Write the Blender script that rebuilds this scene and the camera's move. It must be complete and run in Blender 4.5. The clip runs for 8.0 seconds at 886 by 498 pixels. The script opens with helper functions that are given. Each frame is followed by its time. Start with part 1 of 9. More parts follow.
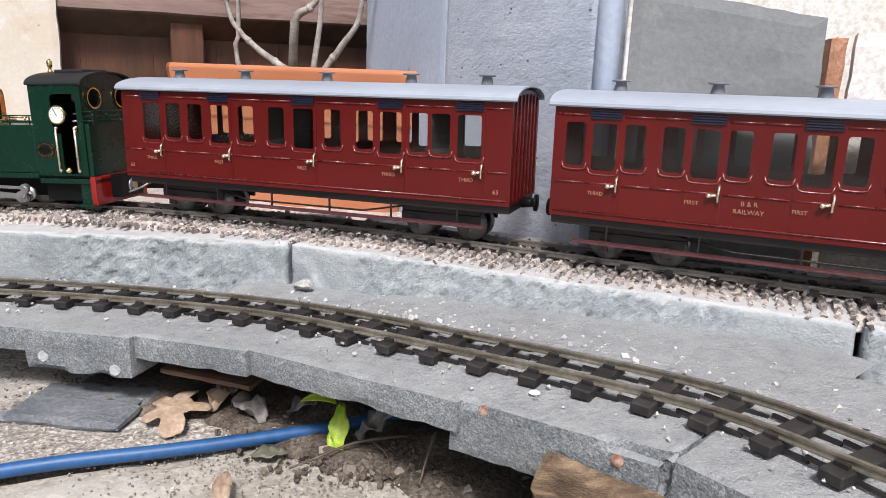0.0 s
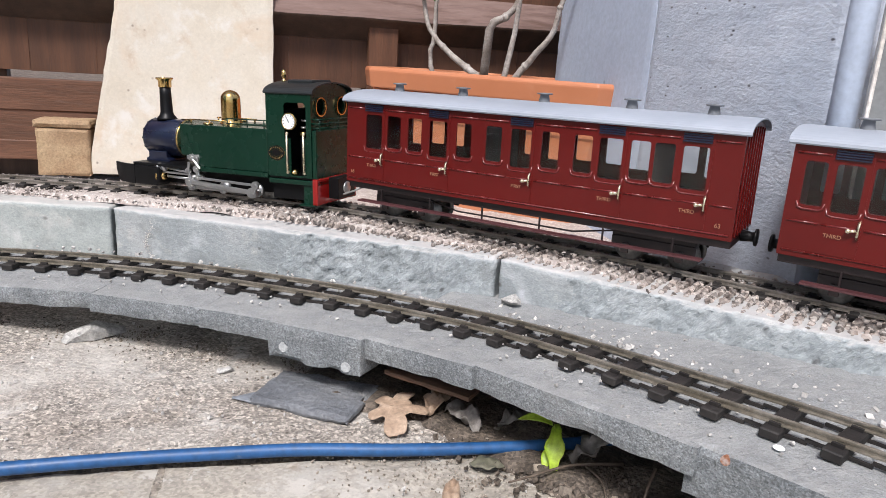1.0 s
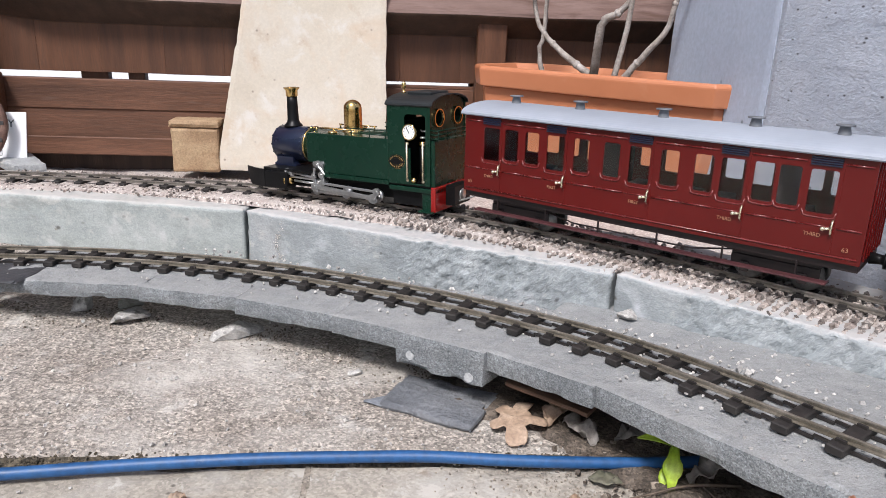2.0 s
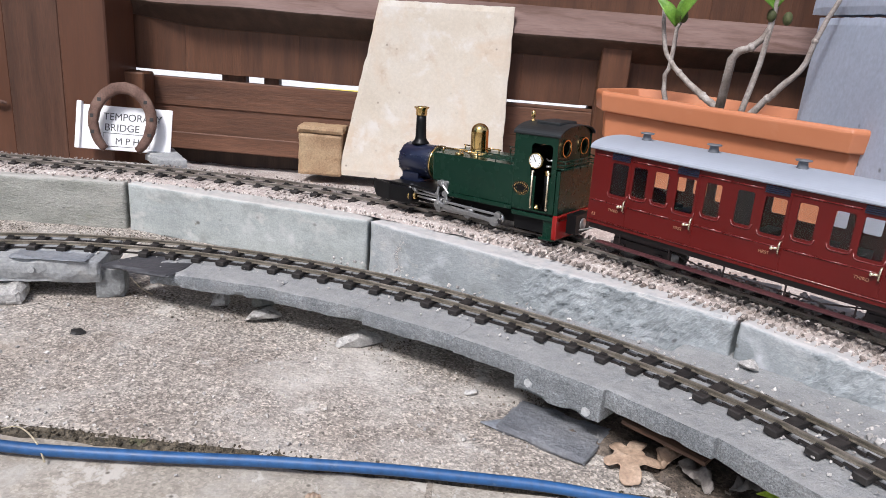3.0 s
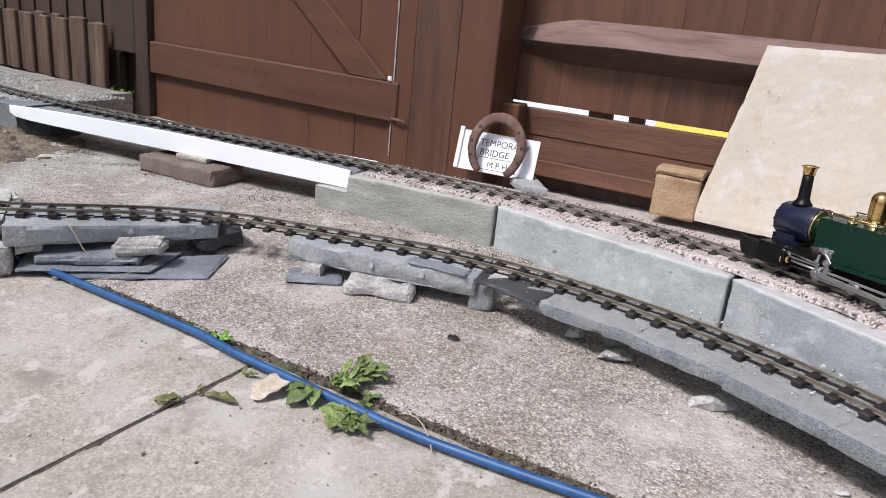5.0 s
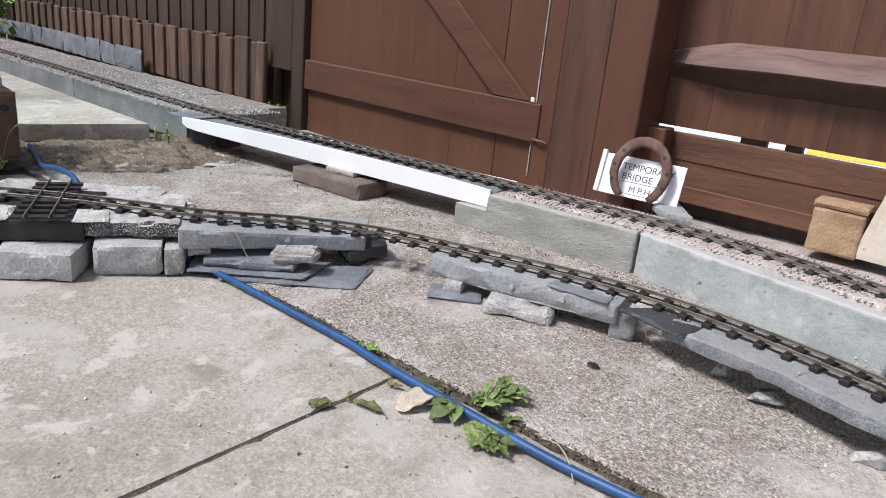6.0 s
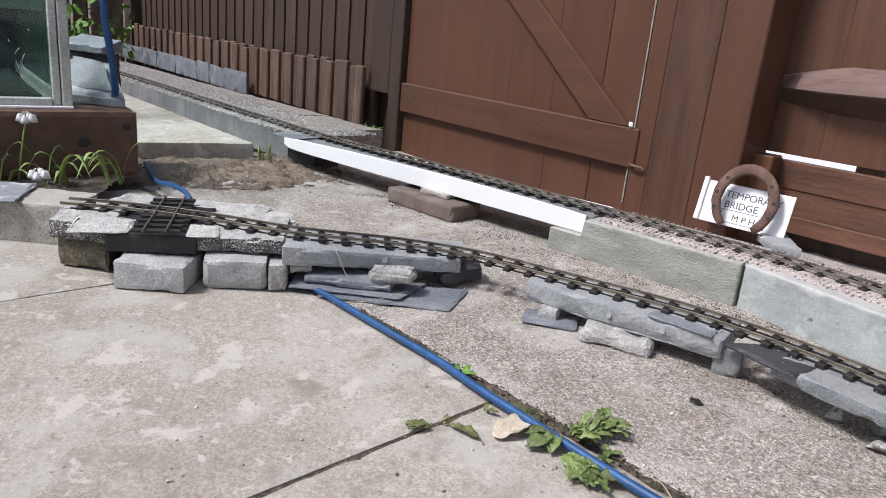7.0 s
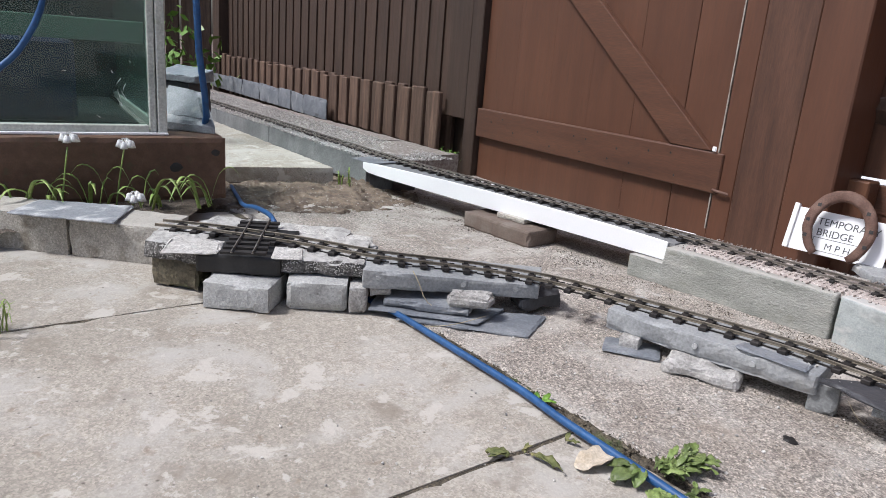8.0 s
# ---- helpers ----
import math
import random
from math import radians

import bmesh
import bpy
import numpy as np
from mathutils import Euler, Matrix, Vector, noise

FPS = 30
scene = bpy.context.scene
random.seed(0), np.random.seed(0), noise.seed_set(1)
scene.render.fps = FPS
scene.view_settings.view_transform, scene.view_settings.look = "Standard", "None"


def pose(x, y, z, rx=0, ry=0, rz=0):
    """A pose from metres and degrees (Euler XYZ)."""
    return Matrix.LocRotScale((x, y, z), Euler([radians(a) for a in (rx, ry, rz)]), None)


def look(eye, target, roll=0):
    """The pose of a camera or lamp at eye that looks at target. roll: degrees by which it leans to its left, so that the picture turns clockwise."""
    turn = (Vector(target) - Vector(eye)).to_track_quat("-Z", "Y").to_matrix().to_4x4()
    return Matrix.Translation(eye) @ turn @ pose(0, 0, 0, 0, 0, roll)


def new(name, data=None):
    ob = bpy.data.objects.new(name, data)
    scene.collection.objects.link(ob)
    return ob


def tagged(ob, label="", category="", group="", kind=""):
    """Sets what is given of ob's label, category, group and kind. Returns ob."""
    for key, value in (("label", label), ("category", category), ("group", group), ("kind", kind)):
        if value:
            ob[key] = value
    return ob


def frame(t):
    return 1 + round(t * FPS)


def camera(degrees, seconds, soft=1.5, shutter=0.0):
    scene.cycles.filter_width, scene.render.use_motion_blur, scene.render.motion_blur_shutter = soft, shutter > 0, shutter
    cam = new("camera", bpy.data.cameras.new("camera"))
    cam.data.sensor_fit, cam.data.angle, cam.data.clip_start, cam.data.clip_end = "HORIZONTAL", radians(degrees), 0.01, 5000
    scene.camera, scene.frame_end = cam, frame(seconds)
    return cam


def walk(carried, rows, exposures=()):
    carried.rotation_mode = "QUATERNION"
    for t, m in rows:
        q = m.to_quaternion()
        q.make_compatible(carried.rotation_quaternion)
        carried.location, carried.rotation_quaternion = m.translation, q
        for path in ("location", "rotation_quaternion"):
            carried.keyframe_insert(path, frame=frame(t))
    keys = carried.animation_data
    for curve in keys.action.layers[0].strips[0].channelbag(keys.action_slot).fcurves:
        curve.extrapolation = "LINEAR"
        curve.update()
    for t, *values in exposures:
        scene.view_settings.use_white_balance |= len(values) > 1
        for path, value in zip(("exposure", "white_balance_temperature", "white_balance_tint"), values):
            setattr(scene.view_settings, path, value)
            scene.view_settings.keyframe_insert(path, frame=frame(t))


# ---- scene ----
cam = camera(64.2, 8.0, 0.6)
PATH = [
    (0, (0.263, 0.256, 0.276), (-0.008, 2.18, -0.197), 2.2),
    (0.5, (0.22, 0.239, 0.286), (-0.284, 2.115, -0.192), 2.8),
    (1, (0.196, 0.228, 0.304), (-0.443, 2.051, -0.215), 3.7),
    (1.5, (0.186, 0.208, 0.32), (-0.589, 1.955, -0.273), 2.8),
    (1.7, (0.181, 0.204, 0.332), (-0.641, 1.926, -0.268), 2.3),
    (2.8, (0.165, 0.172, 0.383), (-0.834, 1.791, -0.235), 4.3),
    (3, (0.149, 0.16, 0.385), (-0.924, 1.731, -0.233), 4.7),
    (3.5, (0.126, 0.135, 0.401), (-1.149, 1.555, -0.197), 4.6),
    (4, (0.115, 0.109, 0.403), (-1.308, 1.345, -0.268), 4.6),
    (4.5, (0.108, 0.094, 0.405), (-1.422, 1.197, -0.261), 5.2),
    (5.8, (0.106, 0.073, 0.419), (-1.666, 0.765, -0.198), 6.0),
    (6, (0.1, 0.058, 0.419), (-1.689, 0.698, -0.205), 5.8),
    (6.5, (0.097, 0.05, 0.416), (-1.736, 0.566, -0.196), 5.4),
    (7, (0.093, 0.037, 0.421), (-1.773, 0.452, -0.169), 5.5),
    (7.5, (0.09, 0.027, 0.422), (-1.802, 0.329, -0.153), 5.3),
    (8, (0.09, 0.023, 0.422), (-1.822, 0.24, -0.121), 4.6),
]
walk(cam, [(t, look(eye, target, roll)) for t, eye, target, roll in PATH], [(0, 0.74, 6100, 12), (1.2, 0.66, 6080, 12.5), (2.0, 0.61, 6050, 13), (4.0, 0.53, 5950, 14.5), (8.0, 0.51, 5950, 13.5)])

# ---- daylight: bright overcast sky ----
sky_world = bpy.data.worlds.new("sky")
scene.world = sky_world
sky_world.use_nodes = True
_n = sky_world.node_tree.nodes
_sky = _n.new("ShaderNodeTexSky")
_sky.sky_type, _sky.sun_disc = "NISHITA", False
_sky.sun_elevation, _sky.sun_rotation = radians(54), radians(173)
_sky.dust_density, _sky.air_density = 4.0, 1.0
sky_world.node_tree.links.new(_sky.outputs[0], _n["Background"].inputs[0])
_n["Background"].inputs[1].default_value = 0.086
sun = new("sun", bpy.data.lights.new("sun", "SUN"))
sun.data.energy, sun.data.angle, sun.data.color = 2.64, radians(12), (1.0, 0.95, 0.88)
sun.matrix_world = look((0.27, -2.2, 3.05), (0, 0, 0))


# ---- small helpers ----
def part(name, bm, material, parent=None, label="", smooth=False):
    me = bpy.data.meshes.new(name)
    bm.normal_update()
    for f in bm.faces:
        f.smooth = smooth
    bm.to_mesh(me)
    bm.free()
    if material:
        me.materials.append(material)
    ob = new(name, me)
    if parent:
        ob.parent = parent
    if label:
        ob["label"] = label
    return ob


def empty(name, m=None):
    ob = new(name)
    ob.empty_display_size = 0.02
    if m is not None:
        ob.matrix_world = m
    return ob


def box(bm, x0, x1, y0, y1, z0, z1, bev=0.0, m=None, seg=1):
    r = bmesh.ops.create_cube(bm, size=1.0)
    vs = r["verts"]
    for v in vs:
        v.co = Vector(((x0 + x1) / 2 + v.co.x * (x1 - x0), (y0 + y1) / 2 + v.co.y * (y1 - y0), (z0 + z1) / 2 + v.co.z * (z1 - z0)))
    if bev:
        es = list({e for v in vs for e in v.link_edges})
        r = bmesh.ops.bevel(bm, geom=es, offset=bev, segments=seg, affect="EDGES", profile=0.6)
        vs = list({v for f in r["faces"] for v in f.verts} | {v for v in vs if v.is_valid})
    if m is not None:
        bmesh.ops.transform(bm, matrix=m, verts=vs)
    return vs


def cyl(bm, p, q, r, r2=None, n=16, caps=True):
    p, q = Vector(p), Vector(q)
    d = q - p
    m = Matrix.Translation((p + q) / 2) @ d.to_track_quat("Z", "Y").to_matrix().to_4x4()
    return bmesh.ops.create_cone(bm, cap_ends=caps, segments=n, radius1=r, radius2=r if r2 is None else r2, depth=d.length, matrix=m)["verts"]


def lathe(bm, profile, n=24, m=None):
    """profile: (radius, height) rows turned round z."""
    rings = []
    for r, z in profile:
        rings.append([bm.verts.new((r * math.cos(2 * math.pi * i / n), r * math.sin(2 * math.pi * i / n), z)) for i in range(n)])
    for a, b in zip(rings, rings[1:]):
        for i in range(n):
            bm.faces.new((a[i], a[(i + 1) % n], b[(i + 1) % n], b[i]))
    bm.faces.new(list(reversed(rings[0])))
    bm.faces.new(rings[-1])
    vs = [v for r in rings for v in r]
    if m is not None:
        bmesh.ops.transform(bm, matrix=m, verts=vs)
    return vs


def tube(bm, pts, r, n=8, taper=None, closed_ends=True):
    """A round tube along points; taper: the last radius."""
    pts = [Vector(p) for p in pts]
    rings = []
    up = Vector((0.13, 0.21, 1)).normalized()
    for i, p in enumerate(pts):
        d = (pts[min(i + 1, len(pts) - 1)] - pts[max(i - 1, 0)]).normalized()
        a = d.cross(up)
        if a.length < 1e-4:
            a = d.cross(Vector((1, 0, 0)))
        a.normalize()
        b = d.cross(a)
        rr = r if taper is None else r + (taper - r) * i / (len(pts) - 1)
        rings.append([bm.verts.new(p + rr * (math.cos(2 * math.pi * k / n) * a + math.sin(2 * math.pi * k / n) * b)) for k in range(n)])
    for a, b in zip(rings, rings[1:]):
        for k in range(n):
            bm.faces.new((a[k], b[k], b[(k + 1) % n], a[(k + 1) % n]))
    if closed_ends:
        bm.faces.new(rings[0])
        bm.faces.new(list(reversed(rings[-1])))


def spline(pts, step):
    """Evenly spaced points along a smooth curve through pts (any dimension)."""
    P = [np.array(p, float) for p in pts]
    P = [2 * P[0] - P[1]] + P + [2 * P[-1] - P[-2]]
    dense = []
    for i in range(1, len(P) - 2):
        for k in range(40):
            t = k / 40
            a, b, c, d = P[i - 1:i + 3]
            dense.append(0.5 * (2 * b + (c - a) * t + (2 * a - 5 * b + 4 * c - d) * t * t + (3 * b - a - 3 * c + d) * t ** 3))
    dense.append(P[-2])
    dense = np.array(dense)
    s = np.concatenate([[0], np.cumsum(np.linalg.norm(np.diff(dense[:, :2], axis=0), axis=1))])
    at = np.arange(0, s[-1], step)
    return np.stack([np.interp(at, s, dense[:, k]) for k in range(dense.shape[1])], axis=1), s[-1]


def tangent(pts, i):
    a, b = pts[max(i - 1, 0)], pts[min(i + 1, len(pts) - 1)]
    v = Vector((b[0] - a[0], b[1] - a[1], 0))
    return v.normalized()


def rough_box(quad, z0, z1, cell=0.01, amp=0.0015, scale=60.0, edge=0.003, seed=0, chip=0.0, big=0.0, face=None, slope=None):
    """A worn block over four plan corners (front left, front right, back right, back left). z0, z1: a height, or one for each corner.
    face(u, v, w): how far the front face stands back at that place, in metres."""
    q = [Vector((*p, 0)) for p in quad]
    z0 = [z0] * 4 if np.isscalar(z0) else z0
    z1 = [z1] * 4 if np.isscalar(z1) else z1
    L = max((q[1] - q[0]).length, (q[2] - q[3]).length)
    W = max((q[3] - q[0]).length, (q[2] - q[1]).length)
    Hh = max(abs(b - a) for a, b in zip(z0, z1))
    n = [max(2, int(round(v / cell))) for v in (L, W, Hh)]
    front = ((q[0] + q[1]) - (q[2] + q[3])).normalized()
    along = (q[1] - q[0]).normalized()
    bm = bmesh.new()
    vs = {}
    off = Vector((seed * 3.7, seed * 1.9, seed * 5.1))

    def vert(i, j, k):
        if (i, j, k) in vs:
            return vs[i, j, k]
        u, v, w = i / n[0], j / n[1], k / n[2]
        bil = lambda a: a[0] * (1 - u) * (1 - v) + a[1] * u * (1 - v) + a[2] * u * v + a[3] * (1 - u) * v
        p = bil(q)
        p.z = bil(z0) * (1 - w) + bil(z1) * w
        nrm = Vector((0, 0, 0))
        ext = 0
        for c, m, d in ((i, n[0], along), (j, n[1], -front), (k, n[2], Vector((0, 0, 1)))):
            if c == 0:
                nrm -= d
                ext += 1
            elif c == m:
                nrm += d
                ext += 1
        nrm.normalize()
        s = p * scale + off
        h = noise.noise(s) * amp + noise.noise(s * 0.21) * (big or amp * 1.5)
        if ext >= 2:
            h -= edge * (0.6 + 0.8 * abs(noise.noise(p * 37 + off))) + chip * max(0.0, noise.noise(p * 28 + off * 2) - 0.12)
        if face and j == 0:
            h -= face(u, w, p)
        vs[i, j, k] = bm.verts.new(p + nrm * h)
        return vs[i, j, k]

    for i in range(n[0]):
        for k in range(n[2]):
            bm.faces.new((vert(i, 0, k), vert(i + 1, 0, k), vert(i + 1, 0, k + 1), vert(i, 0, k + 1)))
            bm.faces.new((vert(i + 1, n[1], k), vert(i, n[1], k), vert(i, n[1], k + 1), vert(i + 1, n[1], k + 1)))
        for j in range(n[1]):
            bm.faces.new((vert(i, j, n[2]), vert(i + 1, j, n[2]), vert(i + 1, j + 1, n[2]), vert(i, j + 1, n[2])))
            bm.faces.new((vert(i, j + 1, 0), vert(i + 1, j + 1, 0), vert(i + 1, j, 0), vert(i, j, 0)))
    for j in range(n[1]):
        for k in range(n[2]):
            bm.faces.new((vert(0, j + 1, k), vert(0, j, k), vert(0, j, k + 1), vert(0, j + 1, k + 1)))
            bm.faces.new((vert(n[0], j, k), vert(n[0], j + 1, k), vert(n[0], j + 1, k + 1), vert(n[0], j, k + 1)))
    return bm


def quad_on(p, q, w0, w1):
    """Plan corners of a strip along p-q, from w0 to w1 metres to the left of the way from p to q."""
    p, q = Vector(p[:2]), Vector(q[:2])
    d = (q - p).normalized()
    nrm = Vector((-d.y, d.x))
    return [tuple(p + nrm * w0), tuple(q + nrm * w0), tuple(q + nrm * w1), tuple(p + nrm * w1)]


# ---- materials ----
def mat(name, cols, scale, fine=None, rough=(0.6, 0.9), bump=0.3, metal=0.0, coords="P", stretch=(1, 1, 1), rand=0.0, speck=None, mottle=0.8,
        stain=None, depth=0.001, turn=0.0, coat=0.0, island=0.0, specular=0.5, up_tint=None, pits=None, cells=None, tilt=0.0, blots=()):
    """cols: two or three base colours laid out by noise of that scale (per metre); fine: grain; speck: (colour, scale, share); stain: (colour, scale, low, high)."""
    m = bpy.data.materials.new(name)
    m.use_nodes = True
    nt = m.node_tree
    N, Lk = nt.nodes, nt.links
    bs = N["Principled BSDF"]
    if coords == "P":
        src = N.new("ShaderNodeNewGeometry").outputs["Position"]
    else:
        src = N.new("ShaderNodeTexCoord").outputs["Object"]
    inf = N.new("ShaderNodeObjectInfo")
    mp = N.new("ShaderNodeMapping")
    mp.inputs["Scale"].default_value = stretch
    mp.inputs["Rotation"].default_value = (0, 0, radians(turn))
    if tilt:
        mt = N.new("ShaderNodeMapping")
        mt.inputs["Rotation"].default_value = (0, radians(tilt), 0)
        Lk.new(src, mt.inputs["Vector"])
        src = mt.outputs["Vector"]
    Lk.new(src, mp.inputs["Vector"])
    if coords != "P":
        ml = N.new("ShaderNodeMath")
        ml.operation = "MULTIPLY"
        ml.inputs[1].default_value = 17.3
        Lk.new(inf.outputs["Random"], ml.inputs[0])
        Lk.new(ml.outputs[0], mp.inputs["Location"])
    vec = mp.outputs["Vector"]

    def nz(sc, det=4.0, ro=0.55, dist=0.0):
        t = N.new("ShaderNodeTexNoise")
        t.inputs["Scale"].default_value, t.inputs["Detail"].default_value, t.inputs["Roughness"].default_value = sc, det, ro
        t.inputs["Distortion"].default_value = dist
        Lk.new(vec, t.inputs["Vector"])
        return t.outputs["Fac"]

    def ramp(fac, stops):
        r = N.new("ShaderNodeValToRGB")
        el = r.color_ramp.elements
        while len(el) < len(stops):
            el.new(0.5)
        for e, (p, c) in zip(el, stops):
            e.position, e.color = p, (*c, 1) if len(c) == 3 else c
        Lk.new(fac, r.inputs["Fac"])
        return r.outputs["Color"]

    def mix(fac, a, b, kind="MIX"):
        x = N.new("ShaderNodeMix")
        x.data_type, x.blend_type = "RGBA", kind
        for val, s in ((fac, 0), (a, 6), (b, 7)):
            if isinstance(val, (int, float)):
                x.inputs[s].default_value = val
            elif isinstance(val, tuple):
                x.inputs[s].default_value = (*val, 1)
            else:
                Lk.new(val, x.inputs[s])
        return x.outputs[2]

    big = nz(scale)
    k = len(cols)
    col = ramp(big, [(0.3 + 0.4 * i / max(1, k - 1), c) for i, c in enumerate(cols)])
    fine = fine or scale * 9
    grain = nz(fine, 3.0, 0.6)
    g = ramp(grain, [(0.25, (0.62, 0.62, 0.62)), (0.75, (1.3, 1.3, 1.3))])
    col = mix(mottle, col, g, "MULTIPLY")
    if cells:
        for sc, lo, hi in cells:
            v = N.new("ShaderNodeTexVoronoi")
            v.inputs["Scale"].default_value = sc
            Lk.new(vec, v.inputs["Vector"])
            sp = N.new("ShaderNodeSeparateColor")
            Lk.new(v.outputs["Color"], sp.inputs[0])
            col = mix(1.0, col, ramp(sp.outputs[0], [(0.05, (lo, lo, lo)), (0.55, (1, 1, 1)), (0.98, (hi, hi, hi))]), "MULTIPLY")
    if speck:
        c, sc, share = speck
        v = N.new("ShaderNodeTexVoronoi")
        v.inputs["Scale"].default_value = sc
        Lk.new(vec, v.inputs["Vector"])
        sp = N.new("ShaderNodeSeparateColor")
        Lk.new(v.outputs["Color"], sp.inputs[0])
        s1 = ramp(sp.outputs[0], [(max(0.0, 1 - share - 0.02), (0, 0, 0)), (min(1.0, 1 - share + 0.02), (1, 1, 1))])
        s2 = ramp(v.outputs["Distance"], [(0.25, (1, 1, 1)), (0.55, (0, 0, 0))])
        col = mix(mix(1.0, s1, s2, "MULTIPLY"), col, c)
    if stain:
        c, sc, lo, hi = stain
        col = mix(ramp(nz(sc, 6.0, 0.62, 0.4), [(lo, (0, 0, 0)), (hi, (1, 1, 1))]), col, c)
    for c, sc, lo, hi in blots:
        col = mix(ramp(nz(sc, 8.0, 0.66, 0.25), [(lo, (0, 0, 0)), (hi, (0.8, 0.8, 0.8))]), col, c)
    if pits:
        c, sc, share = pits
        v = N.new("ShaderNodeTexVoronoi")
        v.inputs["Scale"].default_value = sc
        Lk.new(vec, v.inputs["Vector"])
        sp = N.new("ShaderNodeSeparateColor")
        Lk.new(v.outputs["Color"], sp.inputs[0])
        s1 = ramp(sp.outputs[1], [(max(0.0, 1 - share - 0.01), (0, 0, 0)), (min(1.0, 1 - share + 0.01), (1, 1, 1))])
        s2 = ramp(v.outputs["Distance"], [(0.12, (1, 1, 1)), (0.3, (0, 0, 0))])
        col = mix(mix(1.0, s1, s2, "MULTIPLY"), col, c)
    # Mixes upward faces towards a paler colour, in noise patches.
    if up_tint:
        c, share = up_tint
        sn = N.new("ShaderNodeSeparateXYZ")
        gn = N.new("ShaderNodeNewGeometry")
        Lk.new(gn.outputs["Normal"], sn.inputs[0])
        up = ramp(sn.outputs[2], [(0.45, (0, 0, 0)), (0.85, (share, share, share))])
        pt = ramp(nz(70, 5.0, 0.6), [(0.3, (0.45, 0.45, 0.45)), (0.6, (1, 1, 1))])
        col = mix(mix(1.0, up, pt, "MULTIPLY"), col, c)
    if rand or island:
        hv = N.new("ShaderNodeHueSaturation")
        mr = N.new("ShaderNodeMapRange")
        a = max(rand, island)
        mr.inputs["To Min"].default_value, mr.inputs["To Max"].default_value = 1 - a, 1 + a
        if island:
            gi = N.new("ShaderNodeNewGeometry")
            Lk.new(gi.outputs["Random Per Island"], mr.inputs["Value"])
        else:
            Lk.new(inf.outputs["Random"], mr.inputs["Value"])
        Lk.new(mr.outputs[0], hv.inputs["Value"])
        Lk.new(col, hv.inputs["Color"])
        col = hv.outputs[0]
    Lk.new(col, bs.inputs["Base Color"])
    rr = N.new("ShaderNodeMapRange")
    rr.inputs["To Min"].default_value, rr.inputs["To Max"].default_value = rough
    Lk.new(grain, rr.inputs["Value"])
    Lk.new(rr.outputs[0], bs.inputs["Roughness"])
    bs.inputs["Metallic"].default_value = metal
    bs.inputs["Specular IOR Level"].default_value = specular
    if coat:
        bs.inputs["Coat Weight"].default_value, bs.inputs["Coat Roughness"].default_value = coat, 0.08
    if bump:
        ad = N.new("ShaderNodeMath")
        ad.operation = "MULTIPLY_ADD"
        ad.inputs[1].default_value = 0.6
        Lk.new(grain, ad.inputs[0])
        Lk.new(nz(fine * 0.28), ad.inputs[2])
        b = N.new("ShaderNodeBump")
        b.inputs["Strength"].default_value, b.inputs["Distance"].default_value = bump, depth
        Lk.new(ad.outputs[0], b.inputs["Height"])
        Lk.new(b.outputs[0], bs.inputs["Normal"])
    return m


M_PATIO = mat("patio_concrete", [(0.2880, 0.2600, 0.2170), (0.3600, 0.3290, 0.2800), (0.4300, 0.3970, 0.3450)], 3.0, 240, bump=0.7, depth=0.0012, mottle=0.5,
              cells=[(420, 0.80, 1.18), (150, 0.92, 1.08)], stain=((0.425, 0.408, 0.375), 6, 0.50, 0.66), pits=((0.13, 0.115, 0.095), 120, 0.04),
              blots=[((0.235, 0.205, 0.165), 9, 0.55, 0.66), ((0.50, 0.475, 0.43), 15, 0.575, 0.615), ((0.49, 0.47, 0.43), 40, 0.61, 0.66), ((0.25, 0.205, 0.155), 45, 0.60, 0.70)])
M_AGG = mat("exposed_aggregate_concrete", [(0.2565, 0.2232, 0.1900), (0.3230, 0.2898, 0.2517), (0.3800, 0.3515, 0.3135)], 9, 260, bump=1.0, depth=0.003, mottle=0.9,
            cells=[(470, 0.55, 1.55), (210, 0.76, 1.24)], stain=((0.49, 0.465, 0.425), 5, 0.50, 0.70), pits=((0.075, 0.062, 0.05), 140, 0.08),
            blots=[((0.265, 0.22, 0.172), 7, 0.58, 0.74), ((0.55, 0.53, 0.495), 17, 0.58, 0.70), ((0.20, 0.165, 0.125), 30, 0.62, 0.74)])
M_SOIL = mat("dark_soil", [(0.07, 0.0518, 0.03675), (0.14, 0.1036, 0.0735), (0.224, 0.1683, 0.1225)], 25, 220, bump=1.0, depth=0.004, speck=((0.3, 0.27, 0.23), 160, 0.1))
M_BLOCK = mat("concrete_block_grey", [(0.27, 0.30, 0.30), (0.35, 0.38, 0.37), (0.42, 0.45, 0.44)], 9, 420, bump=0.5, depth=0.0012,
              stain=((0.52, 0.53, 0.52), 16, 0.57, 0.72), mottle=0.4, up_tint=((0.50, 0.475, 0.45), 0.8), pits=((0.12, 0.12, 0.11), 60, 0.02), stretch=(1, 1, 1.3), cells=[(300, 0.93, 1.07)],
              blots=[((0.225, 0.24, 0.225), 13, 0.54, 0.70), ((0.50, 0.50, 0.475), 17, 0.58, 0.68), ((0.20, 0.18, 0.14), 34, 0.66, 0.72)])
